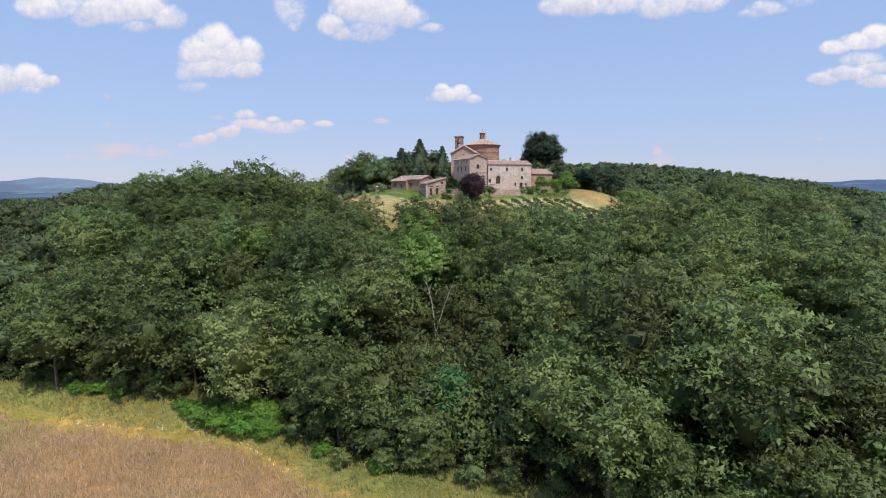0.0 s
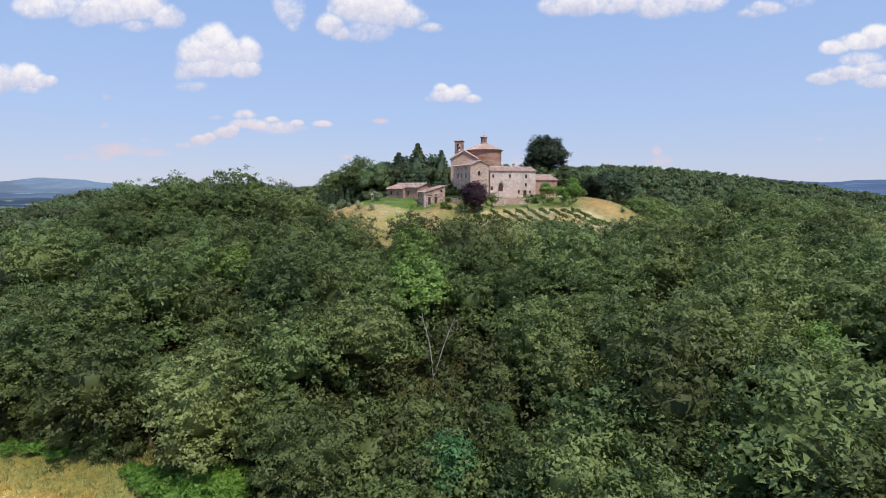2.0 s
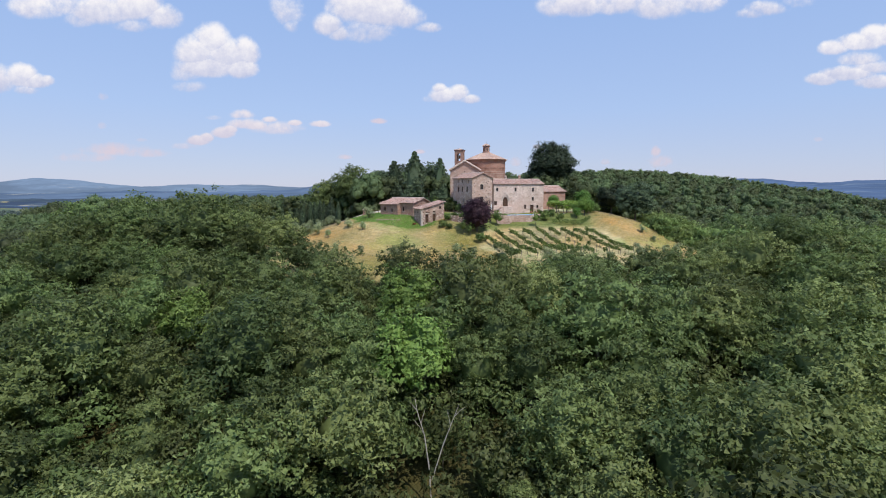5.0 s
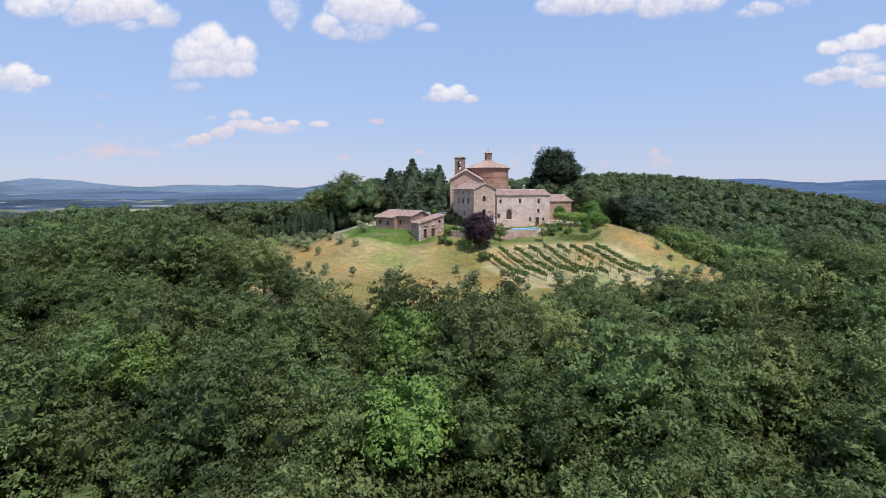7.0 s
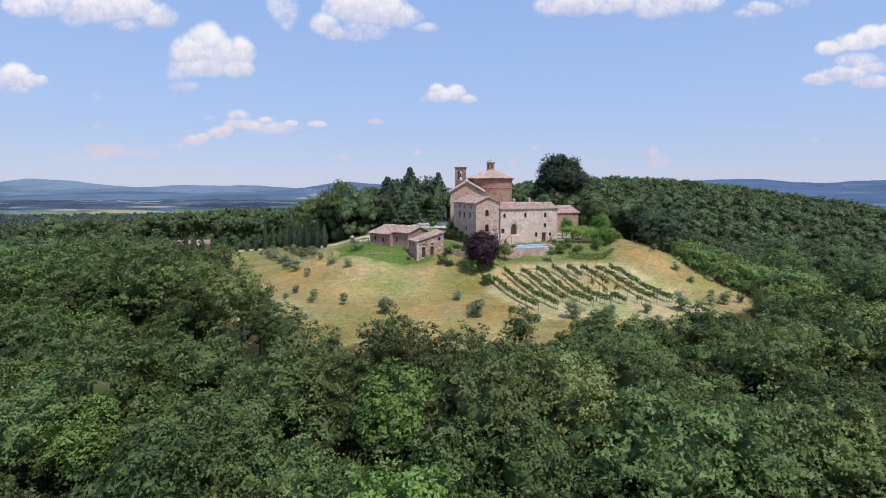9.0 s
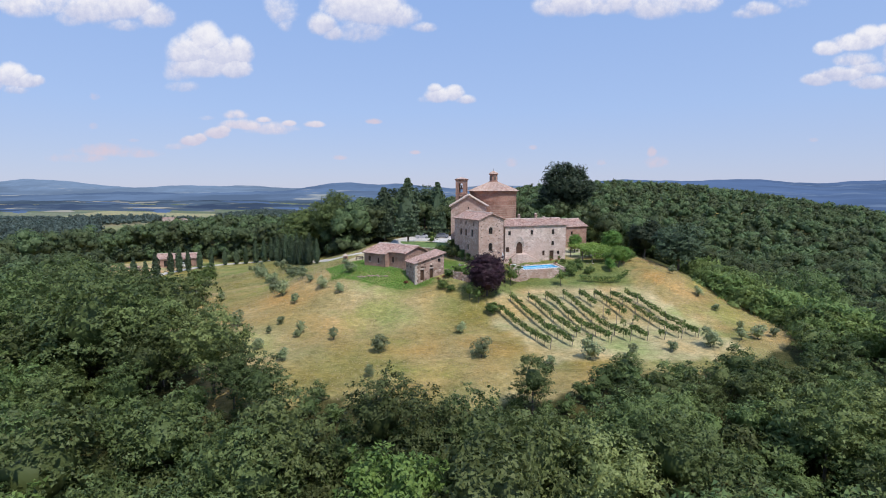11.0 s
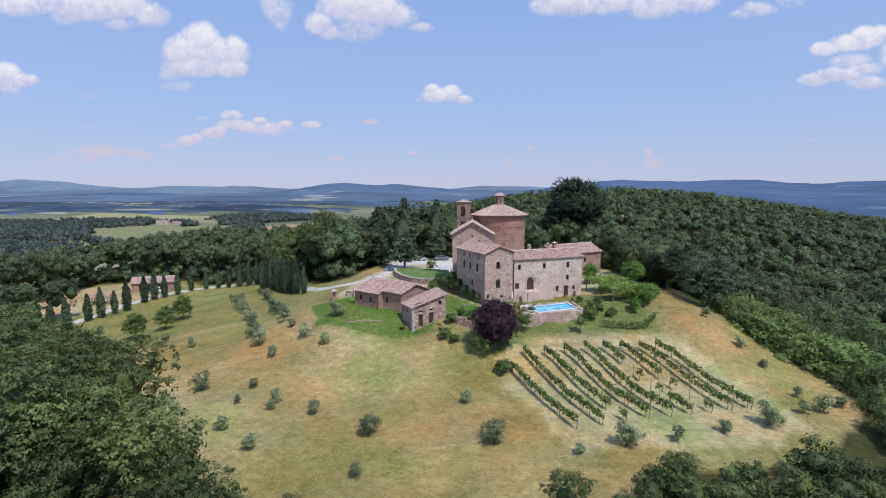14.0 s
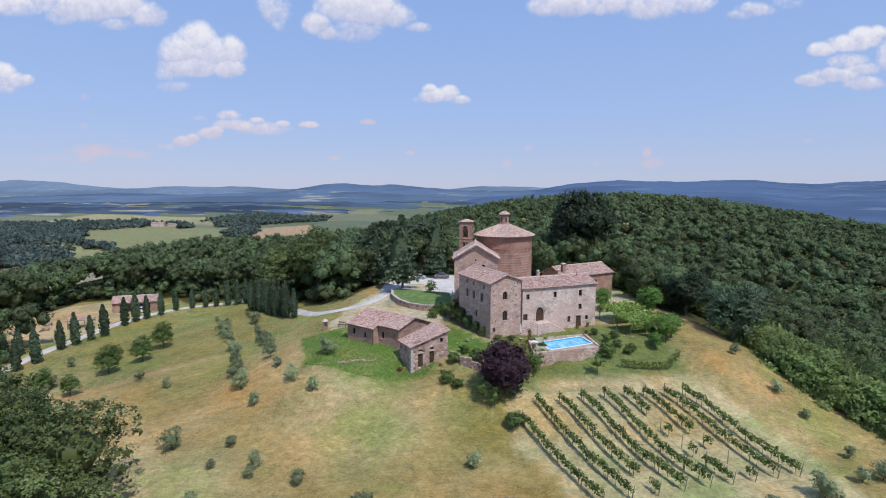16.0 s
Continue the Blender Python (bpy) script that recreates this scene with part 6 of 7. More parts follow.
part("crown", cypress_mesh("crown", np.random.default_rng(62), 9.5, 1.25, 620, 0.32, LEAF_CONIFER), None, cd)
k = 0
for j in range(15):
    u = j / 14
    for w in (0, 1):
        x, y = -49 + 20.5 * u + w * 1.6 + rngp.uniform(-.4, .4), 207 - 24 * u + w * 2.6 + 1.5 * math.sin(u * 3.1) + rngp.uniform(-.5, .5)
        if lane_distance(x, y) > 2.6:
            put(cd, x, y, rngp.uniform(0.8, 1.1), first=k == 0, rnd=rngp)
            k += 1

# olives on the meadow
ol = [make_tree("olive_tree", "small grey-green olive tree on the dry meadow", "tree", 210 + k, h, r, tl, 12, 1300, 0.14, LEAF_OLIVE, 0.07, "meadow olives", 0.6) for k, (h, r, tl) in enumerate([(2.7, 1.35, 1.5), (3.0, 1.4, 1.65), (2.3, 1.2, 1.25)])]
first = [True, True, True]
meadow = [(-9.3, 121.5), (-16.3, 125.8), (-26.5, 122.8), (-22.0, 118.6), (-22, 129.5), (-26.5, 134), (5, 119.5), (-9.5, 113.5), (14.5, 117.4), (20.5, 118.3), (26.5, 119.2), (32.5, 120.8), (38.5, 122.6), (44.5, 124.8), (50.5, 126.5), (46.9, 142.0), (47.7, 129.9), (47.8, 137.1), (47.4, 125.4),
          (-55.1, 199.3), (-51, 191.5), (-47.1, 184.5), (-43.6, 177.6), (-40.5, 171.3), (-37.9, 166), (-36.0, 161), (-33.4, 154), (-30.2, 148.4), (-26.7, 142.9), (-47.5, 199.8), (-43.8, 192.6), (-40.4, 185.3), (-37, 177.5), (-33.7, 169.9), (-28.8, 157.6), (-25.8, 152.2), (-22.6, 146.5), (-31, 163.6),
          (-48.8, 188), (-45.5, 181), (-42, 174.4), (-34.6, 157.5), (-35.3, 173.8), (-18.2, 143.2), (-68.3, 159.2), (-68.5, 162.4), (-72.8, 172.6), (-74.2, 167.9), (-33.5, 134.4), (-27.1, 129.9), (-22.2, 128),
          (-18.5, 152.5), (-44, 154), (-52, 160), (3, 129), (46.5, 151)]
for k, (x, y) in enumerate(meadow):
    j = k % 3
    put(ol[j], x + rngp.uniform(-.4, .4), y + rngp.uniform(-.4, .4), rngp.uniform(0.62, 1.12) * (1.3 if 18 < k < 43 else 1.0), first=first[j], rnd=rngp)
    first[j] = False
lt = make_tree("fruit_tree", "round green fruit tree on the western meadow", "tree", 220, 4.7, 2.1, 2.4, 22, 5200, 0.14, LEAF_VINE, 0.12, "fruit trees", 0.5)
for k, (x, y, s) in enumerate([(-62.4, 167.8, 1.15), (-58.8, 172.8, 0.95), (-59.4, 181.8, 1.05), (-66, 176, 0.6), (-69, 160, 0.75), (-62, 157, 0.7)]):
    put(lt, x, y, s, first=k == 0, rnd=rngp)
bush = make_tree("garden_shrub", "leafy green shrub in the garden", "shrub", 221, 2.2, 1.3, 1.2, 10, 1500, 0.17, LEAF_VINE, 0.06, "garden shrubs", 0.55)
sh = [(8.7, 135.9, 1.0), (0.4, 144.6, 0.85), (1.9, 143.2, 0.65), (4.8, 149.0, 0.75), (1.7, 149.0, 0.8), (3.4, 151.6, 0.6), (5.2, 150.6, 0.6), (26.0, 151.6, 1.05), (28.3, 153.6, 0.6), (29.6, 152.4, 0.55), (30.6, 153.4, 0.6), (27.2, 155.6, 0.6), (29.0, 157.0, 0.7), (39.5, 160.0, 1.2), (41.2, 162.5, 1.4),
      (16.2, 154.2, 0.6), (15.7, 151.6, 0.65), (16.3, 151.2, 0.5), (15.3, 156.9, 0.5), (17.6, 158.0, 0.4), (19.5, 158.6, 0.4), (21.2, 159.1, 0.4), (23.0, 159.8, 0.4), (-1.5, 172, 0.9), (1.2, 174, 1.2), (-0.2, 175.5, 1.0), (40.5, 165.0, 1.2), (11.5, 156.0, 0.4), (9.2, 156.6, 0.5), (26.5, 159.8, 0.5)]
for k, (x, y, s) in enumerate(sh):
    put(bush, x, y, s, first=k == 0, rnd=rngp)
LEAF_LAUREL = leaf_material("laurel leaves", (0.125, 0.235, 0.045), (0.225, 0.365, 0.085), 0.01, 0.4, value=(0.85, 1.15))
gb = make_tree("laurel_tree", "bright green rounded garden tree", "tree", 222, 5.6, 2.5, 2.8, 22, 7000, 0.14, LEAF_LAUREL, 0.16, "", 0.5)
for k, (x, y, s) in enumerate([(40.6, 170.6, 1.12), (37.0, 155.4, 0.74), (34.6, 153.8, 0.45), (38.6, 156.8, 0.6), (33.5, 176.5, 0.75), (35.2, 157.4, 0.4)]):
    put(gb, x, y, s, first=k == 0, rnd=rngp)
thin = make_tree("young_tree", "thin young tree with sparse leaves", "tree", 223, 3.4, 1.2, 1.4, 7, 420, 0.15, LEAF_VINE, 0.06, "young trees", 0.7)
for k, (x, y, s) in enumerate([(5.0, 140.0, 1.0), (6.6, 139.2, 0.9), (13.2, 146.6, 1.15), (22.9, 146.6, 1.0), (-1.9, 189.8, 1.25), (14.3, 147.6, 0.9)]):
    put(thin, x, y, s, first=k == 0, rnd=rngp)
# tall climbing shrubs against the house, white flowers on the court lawn, dry scrub by the shed
clim = make_tree("climbing_shrub", "tall dark green shrub climbing the house wall", "shrub", 231, 4.4, 1.7, 2.4, 18, 3600, 0.2, LEAF_OAK, 0.08, "wall shrubs", 0.6)
for k, (x, y, s) in enumerate([(2.9, 168.6, 0.95), (3.9, 166.2, 0.78), (5.1, 163.6, 0.62), (6.2, 161.2, 0.5), (7.2, 159.2, 0.42), (2.4, 170.4, 0.7)]):
    put(clim, x, y, s, first=k == 0, rnd=rngp)
BLOSSOM = leaf_material("white blossom", (0.55, 0.50, 0.44), (0.80, 0.76, 0.70), 0.01, 0.3)
bed = make_tree("flowering_shrub", "low shrub in full white blossom on the lawn", "shrub", 232, 1.0, 0.7, 0.6, 6, 420, 0.12, BLOSSOM, 0.03, "white flowers", 0.6)
for k, (x, y, s) in enumerate([(4.2, 156.2, 0.6), (5.2, 157.4, 0.45), (2.4, 155.0, 0.45), (8.4, 155.8, 0.4), (31.0, 157.6, 0.5), (32.2, 157.2, 0.4), (17.4, 159.2, 0.35)]):
    put(bed, x, y, s, first=k == 0, rnd=rngp)
RUST = leaf_material("rust-red leaves", (0.20, 0.085, 0.04), (0.36, 0.17, 0.08), 0.02, 0.3)
dry = make_tree("dry_shrub", "rust-brown dry shrub at the wall's foot", "shrub", 233, 1.3, 0.9, 0.75, 7, 480, 0.14, RUST, 0.04, "dry shrubs", 0.65)
for k, (x, y, s) in enumerate([(-6.6, 148.6, 0.5), (-0.4, 148.6, 0.7), (0.6, 149.2, 0.6), (5.6, 147.6, 0.9), (4.6, 156.9, 0.5), (18.8, 159.3, 0.5), (20.6, 159.8, 0.45), (1.6, 181.6, 1.3), (25.9, 153.4, 0.6), (11.0, 157.5, 0.5)]):
    put(dry, x, y, s, first=k == 0, rnd=rngp)
# broken garden wall between the outbuilding and the lawn
gw = thing("garden_wall", pose(0, 0, 0), "broken reddish rubble garden wall on the bank", "wall")
for p, q, z0, z1 in (((0.9, 150.3), (2.3, 149.0), -3.2, -0.55), ((2.5, 148.2), (4.0, 147.2), -3.6, -0.75), ((4.006, 147.196), (6.2, 145.4), -4.0, -1.15)):
    ln = math.hypot(q[0] - p[0], q[1] - p[1])
    bmw = wall_bm(ln, z0, z1, [], 0.45)
    for v in bmw.verts:
        if v.co.z > z1 - 0.01:
            v.co.z += 0.22 * math.sin(v.co.x * 3.1 + p[0])
    part("wall", bmw, STONE_ROUGH, gw).matrix_basis = along(p, q)
    rs = np.random.default_rng(int(p[0] * 10))
    for j in range(int(ln / 0.42)):      # loose cap stones
        b = bmesh.new()
        bmesh.ops.create_icosphere(b, subdivisions=1, radius=0.26)
        for v in b.verts:
            v.co = Vector((v.co.x * rs.uniform(0.8, 1.2), v.co.y, v.co.z * rs.uniform(0.5, 0.7)))
        part("stone", b, STONE_ROUGH, gw).matrix_basis = along(p, q) @ Matrix.Translation((0.25 + j * 0.42, 0.22, z1 + 0.08))
LEAF_SCRUB = leaf_material("scrub leaves", (0.145, 0.210, 0.058), (0.262, 0.345, 0.112), 0.014, 0.45, value=(0.64, 1.25))
# bright brambles at the field's edge, and low scrub along the eastern edge of the meadow
LEAF_BRAMBLE = leaf_material("bramble leaves", (0.135, 0.27, 0.045), (0.25, 0.43, 0.085), 0.008, 0.45, value=(0.9, 1.1))
br = make_tree("bramble_bush", "bright green bramble thicket at the wood's edge", "shrub", 224, 2.0, 2.2, 1.3, 18, 4200, 0.15, LEAF_BRAMBLE, 0.05, "brambles", 0.7)
bx = [(-25.6, 53.2, 0.9), (-23.2, 52.2, 1.0), (-20.8, 51.3, 0.95), (-18.4, 50.9, 0.9), (-27.8, 54.4, 0.75), (-22.2, 53.6, 1.2), (-19.6, 52.8, 1.2), (-29.6, 55.4, 0.55), (-41, 58.4, 0.75), (-44, 58.6, 0.6), (-38.2, 57.6, 0.6), (-12, 47.6, 0.6), (-6, 44.5, 0.6), (59.5, 160, 1.4), (61.5, 155, 1.5), (62.5, 149, 1.6), (63.0, 143, 1.5), (62.5, 137, 1.6), (61.5, 131, 1.4), (59.5, 165, 1.5), (65.5, 158, 1.7), (65.5, 152, 1.7), (66.5, 145, 1.7), (60, 127, 1.3), (66, 138, 1.6), (64, 163, 1.5), (70, 156, 1.6), (71, 149, 1.6), (56, 125, 1.1)]
def scrub_front(v):
    """Where the scrub begins, east of the meadow."""
    return float(np.interp(v, [122, 138, 144, 148, 152, 158, 166], [60, 59, 57.5, 55.5, 54.5, 56.5, 58]))


bx += [(scrub_front(v) + 0.8 * math.sin(v), v, 1.25 + 0.35 * math.sin(v * 2.3)) for v in np.arange(124.0, 166.0, 2.4)]
bx += [(x, y, 1.55 + 0.5 * math.sin(x * 2.1 + y * 1.3)) for x, y in scatter(31, 55, 72, 122, 177, 3.3, lambda a, b: a > scrub_front(b) + 1.5)]
es = make_tree("edge_shrub", "olive-green scrub along the meadow's edge", "shrub", 226, 2.0, 2.2, 1.3, 18, 2500, 0.155, LEAF_SCRUB, 0.05, "meadow edge scrub", 0.7)
seen = set()
for x, y, s in bx:
    kind = es if x > 50 else br
    put(kind, x, y, s, first=kind.name not in seen, rnd=rngp)
    seen.add(kind.name)
us = make_tree("oak_shrub", "low dark oak scrub at the edge of the wood", "shrub", 225, 4.6, 2.3, 2.5, 18, 1700, 0.20, LEAF_OAK, 0.08, "oak scrub", 0.68)
k = 0
for x in np.arange(-66, 34, 3.0):
    for e, sc in ((3.2, 0.7), (5.4, 1.15), (7.8, 1.6), (10.4, 1.8)):
        y = 41.5 - 0.44 * (x + 4) + 1.5 * math.sin(x * 0.21) + 1.09 * (e - 0.38 * max(0.0, -36.5 - x)) + rngp.uniform(-.8, .8)
        if y > 24 and rngp.random() < 0.9 and not (abs(x + 22.6) < 5.5):
            put(us, x + rngp.uniform(-.8, .8), y, rngp.uniform(0.9, 1.3) * sc, first=k == 0, rnd=rngp)
            k += 1
for x, y in scatter(26, -34, 58, 97, 122, 3.3, lambda a, b: bool(wooded(a, b)) and not (b > 110 and a < -24) and not (a > 8 and b > 109 and math.sin(a * 12.9 + b * 78.2) > -0.25)):
    put(us, x, y, rngp.uniform(0.75, 1.15) * (1.3 if x > 18 else 0.7 if y > 101 else 1.1), rnd=rngp)
for x, y in scatter(27, 44, 72, 150, 216, 4.4, lambda a, b: bool(wooded(a, b)) and (b > 178 or a > 70)):
    put(us, x, y, rngp.uniform(1.1, 1.8), rnd=rngp)
# the dead tree among the oaks
snag = thing("dead_tree", pose(-0.9, 64.5, ground_at(-0.9, 64.5) - 1.2), "bare pale dead tree with two forked stems", "tree")
part("stem", tube([(0, 0, -0.3), (-0.2, 0, 5), (-0.6, 0.1, 8.0), (-1.2, 0, 10.2), (-1.35, 0.1, 11.2)], 0.085, 0.02, 6), TWIG, snag)
part("stem", tube([(0, 0, 4.0), (1.0, 0.2, 7.2), (1.6, 0.2, 8.8), (2.3, 0.3, 10.6)], 0.06, 0.018, 6), TWIG, snag)
for p, q in (((-0.6, 0.1, 8.0), (-1.5, 0.2, 9.4)), ((-0.9, 0.1, 9.0), (-0.5, 0.2, 10.4)), ((1.6, 0.2, 8.8), (1.3, 0.3, 10.2)), ((1.9, 0.2, 9.6), (2.9, 0.4, 10.4)), ((-1.2, 0, 10.2), (-1.9, 0.1, 11.0))):
    part("branch", tube([p, ((p[0] + q[0]) / 2, (p[1] + q[1]) / 2, (p[2] + q[2]) / 2 + 0.1), q], 0.03, 0.01, 5), TWIG, snag)
for x, y in scatter(28, -50, -26, 104, 126, 4.8, lambda a, b: bool(wooded(a, b))):
    put(OAKS[int(abs(x * 3 + y)) % 5], x, y, rngp.uniform(0.72, 0.95), rnd=rngp)
for k, (x, y, s) in enumerate([(-57, 113, 1.1), (-53.5, 111, 1.2), (-50, 114, 1.0), (-44, 111.5, 1.15), (-40.5, 110.5, 1.2), (-37, 112, 1.05), (-47, 118, 0.95), (-60, 119, 1.0)]):
    put(OAKS[k % 5], x, y, s, rnd=rngp)


# ---------------------------------------------------------------- vineyard
def vine_row(p, q, gaps, seed):
    rg = np.random.default_rng(seed)
    p, q = np.array(p), np.array(q)
    ln = np.hypot(*(q - p))
    t = thing("vine_row", pose(p[0], p[1], ground_at(*p)), "row of green vines trained on wires between posts", "vine row", "vineyard rows")
    z0 = ground_at(*p)
    posts = int(ln / 4.2) + 1
    for k in range(posts + 1):
        u = k / posts
        x, y = p + (q - p) * u
        lean = 0.35 if k == posts else 0.0
        d = (q - p) / ln
        b = tube([(0, 0, -0.3), (d[0] * lean, d[1] * lean, 1.75)], 0.05, 0.045, 6)
        o = part("post", b, WOOD_GREY, t)
        o.location = (x - p[0], y - p[1], ground_at(x, y) - z0)
    for h in (0.8, 1.4):
        pts = [(*(p + (q - p) * u - p), ground_at(*(p + (q - p) * u)) - z0 + h) for u in np.linspace(0, 1, 7)]
        part("wire", tube(pts, 0.008, 0.008, 4), PIPE, t)
    n = int(ln / 0.95)
    for k in range(n):
        u = (k + 0.5) / n
        if any(a < u < b for a, b in gaps) and rg.random() < 0.75:
            continue
        x, y = p + (q - p) * u
        z = ground_at(x, y)
        m = 84
        d = (q - p) / ln
        s = rg.uniform(-0.62, 0.62, m)
        w = rg.normal(0, 0.14, m)
        hh = rg.uniform(0.35, 1.0, m) ** 0.7 * rg.uniform(1.35, 1.8) + rg.normal(0, 0.05, m)
        c = np.column_stack([d[0] * s - d[1] * w, d[1] * s + d[0] * w, hh])
        nm = np.column_stack([-d[1] * np.sign(w), d[0] * np.sign(w), np.full(m, 0.6)])
        v, f = leaf_quads(rg, c, nm, 0.155, 0.5)
        o = part("vine", mesh_of("vine", v, f, LEAF_VINE), None, t)
        o.location = (x - p[0], y - p[1], z - z0)
        if k % 2 == 0:
            part("stem", tube([(0, 0, -0.1), (0.04, 0.02, 0.5), (0, 0, 0.95)], 0.03, 0.02, 5), BARK, o)
    return t


rows_ = [((9.9, 136.6), (15.5, 122.2), []), ((12.4, 140.2), (18.8, 122.9), []), ((15.7, 140.7), (21.8, 123.4), [(0.82, 0.95)]), ((18.9, 141.2), (24.8, 123.9), []), ((22.2, 141.5), (27.8, 124.4), []),
         ((25.1, 141.9), (30.6, 125.0), [(0.3, 0.85)]), ((27.9, 142.0), (33.4, 125.5), [(0.5, 0.95)]), ((30.9, 142.2), (36.2, 126.0), []), ((33.6, 142.4), (38.9, 126.3), [])]
for k, (p, q, g) in enumerate(rows_):
    vine_row(p, q, g, 300 + k)
hedge = thing("vine_row", pose(27.3, 148.2, ground_at(27.3, 148.2)), "curved row of low vines along the lawn's edge", "vine row")
for k in range(16):
    u = k / 15
    x, y = 27.3 + 9.6 * u, 148.2 - 0.5 * math.sin(u * 2.4) + 8.5 * max(0, u - 0.65) * u
    rg = np.random.default_rng(400 + k)
    c = np.column_stack([rg.normal(0, 0.3, 55), rg.normal(0, 0.15, 55), rg.uniform(0.35, 1.35, 55)])
    v, f = leaf_quads(rg, c, np.column_stack([rg.normal(0, 1, 55), rg.normal(0, 1, 55), np.ones(55)]), 0.15, 0.4)
    o = part("vine", mesh_of("vine", v, f, LEAF_VINE), None, hedge)
    o.location = (x - 27.3, y - 148.2, ground_at(x, y) - ground_at(27.3, 148.2))


# ---------------------------------------------------------------- pergola beside the wing
def pergola(x, y, turn, w, d, h, seed, leaves):
    rg = np.random.default_rng(seed)
    t = thing("pergola", pose(x, y, ground_at(x, y), 0, 0, turn), "timber pergola covered in bright green vines", "pergola")
    for a in (0.1, w / 2, w - 0.1):
        for b in (0.1, d - 0.1):
            part("post", box_bm(a - 0.07, a + 0.07, b - 0.07, b + 0.07, -0.5, h), WOOD_GREY, t)
    for b in (0.1, d - 0.1):
        part("beam", box_bm(-0.2, w + 0.2, b - 0.06, b + 0.06, h + 0.002, h + 0.16), WOOD_GREY, t)
    for a in np.linspace(0.1, w - 0.1, 7):
        part("rafter", box_bm(a - 0.04, a + 0.04, -0.2, d + 0.2, h + 0.165, h + 0.27), WOOD_GREY, t)
    c = np.column_stack([rg.uniform(-0.3, w + 0.3, leaves), rg.uniform(-0.3, d + 0.3, leaves), h + 0.3 + np.abs(rg.normal(0, 0.3, leaves))])
    hang = rg.random(leaves) < 0.2
    c[:, 1] = np.where(hang, rg.choice([-0.3, d + 0.3], leaves), c[:, 1])
    c[:, 2] = np.where(hang, h + 0.3 - rg.uniform(0, 1.3, leaves), c[:, 2])
    v, f = leaf_quads(rg, c, np.tile([[0, 0, 1.0]], (leaves, 1)), 0.24, 0.55)
    part("vine", mesh_of("vine", v, f, LEAF_TRELLIS), None, t, "bright green vine leaves")


pergola(32.0, 165.6, 18, 6.6, 4.4, 2.1, 501, 3000)
pergola(32.4, 158.6, 18, 6.6, 3.8, 1.9, 502, 2800)


# ---------------------------------------------------------------- cars, barn, picnic ground, small things
def car(x, y, turn, mat, label):
    t = thing("car", pose(x, y, ground_at(x, y) + 0.14, 0, 0, turn), label, "car", "parked cars")
    prof = [(-2.05, 0.35), (-2.1, 0.75), (-1.9, 0.95), (-1.35, 1.02), (-0.75, 1.42), (0.9, 1.46), (1.65, 1.05), (2.05, 0.9), (2.1, 0.4), (1.9, 0.25), (-1.9, 0.25)]
    bm = bmesh.new()
    sides = []
    for s in (-0.85, 0.85):
        sides.append([bm.verts.new((px, s * (0.86 if pz > 1.1 else 1.0), pz)) for px, pz in prof])
    bm.faces.new(sides[0])
    bm.faces.new(sides[1][::-1])
    for k in range(len(prof)):
        q = (k + 1) % len(prof)
        bm.faces.new((sides[0][k], sides[0][q], sides[1][q], sides[1][k]))
    bmesh.ops.bevel(bm, geom=bm.edges[:], offset=0.05, segments=2, affect="EDGES")
    part("body", bm, mat, t)
    for s in (-1, 1):
        bm = bmesh.new()
        vs = [bm.verts.new((px, s * py, pz)) for px, py, pz in ((-1.15, 0.84, 1.06), (1.35, 0.84, 1.08), (0.85, 0.765, 1.38), (-0.75, 0.765, 1.36))]
        f = bm.faces.new(vs)
        r = bmesh.ops.extrude_face_region(bm, geom=[f])
        for v in r["geom"]:
            if isinstance(v, bmesh.types.BMVert):
                v.co.y += s * 0.012
        part("side_window", bm, GLASS, t)
    part("windscreen", box_bm(-0.02, 0.02, -0.62, 0.62, -0.30, 0.30), GLASS, t).matrix_basis = pose(-1.06, 0, 1.235, 0, 57, 0)
    part("rear_window", box_bm(-0.02, 0.02, -0.62, 0.62, -0.32, 0.32), GLASS, t).matrix_basis = pose(1.30, 0, 1.275, 0, -61, 0)
    for px in (-1.3, 1.3):
        for s in (-1, 1):
            w = part("wheel", lathe([(0.0, -0.1), (0.3, -0.1), (0.33, -0.07), (0.33, 0.07), (0.3, 0.1), (0, 0.1)], 20), RUBBER, t)
            w.matrix_basis = pose(px, s * 0.8, 0.33, 90, 0, 0)
            part("rim", lathe([(0.0, -0.11), (0.2, -0.108), (0.2, 0.108), (0, 0.11)], 14), CAR_SILVER, w)


car(-5.4, 213.5, 8, CAR_SILVER, "silver car parked on the gravel")
car(1.2, 214.5, 172, CAR_GREY, "grey car parked on the gravel")
car(-83.5, 217.0, 20, WHITE, "white car parked beside the lane")
barn = gabled_house("barn", "low open barn with a red tiled roof among trees", (-91.5, 216.5), 14.0, 11.5, 5.0, -11.0, -7.4, 1.3, BRICK_ROSE, over=0.4, gable_front=False, walls={"front": [("window", 2.0, 5.0, -10.0, -8.0, {"trim": False}), ("window", 6.5, 9.5, -10.0, -8.0, {"trim": False})]})


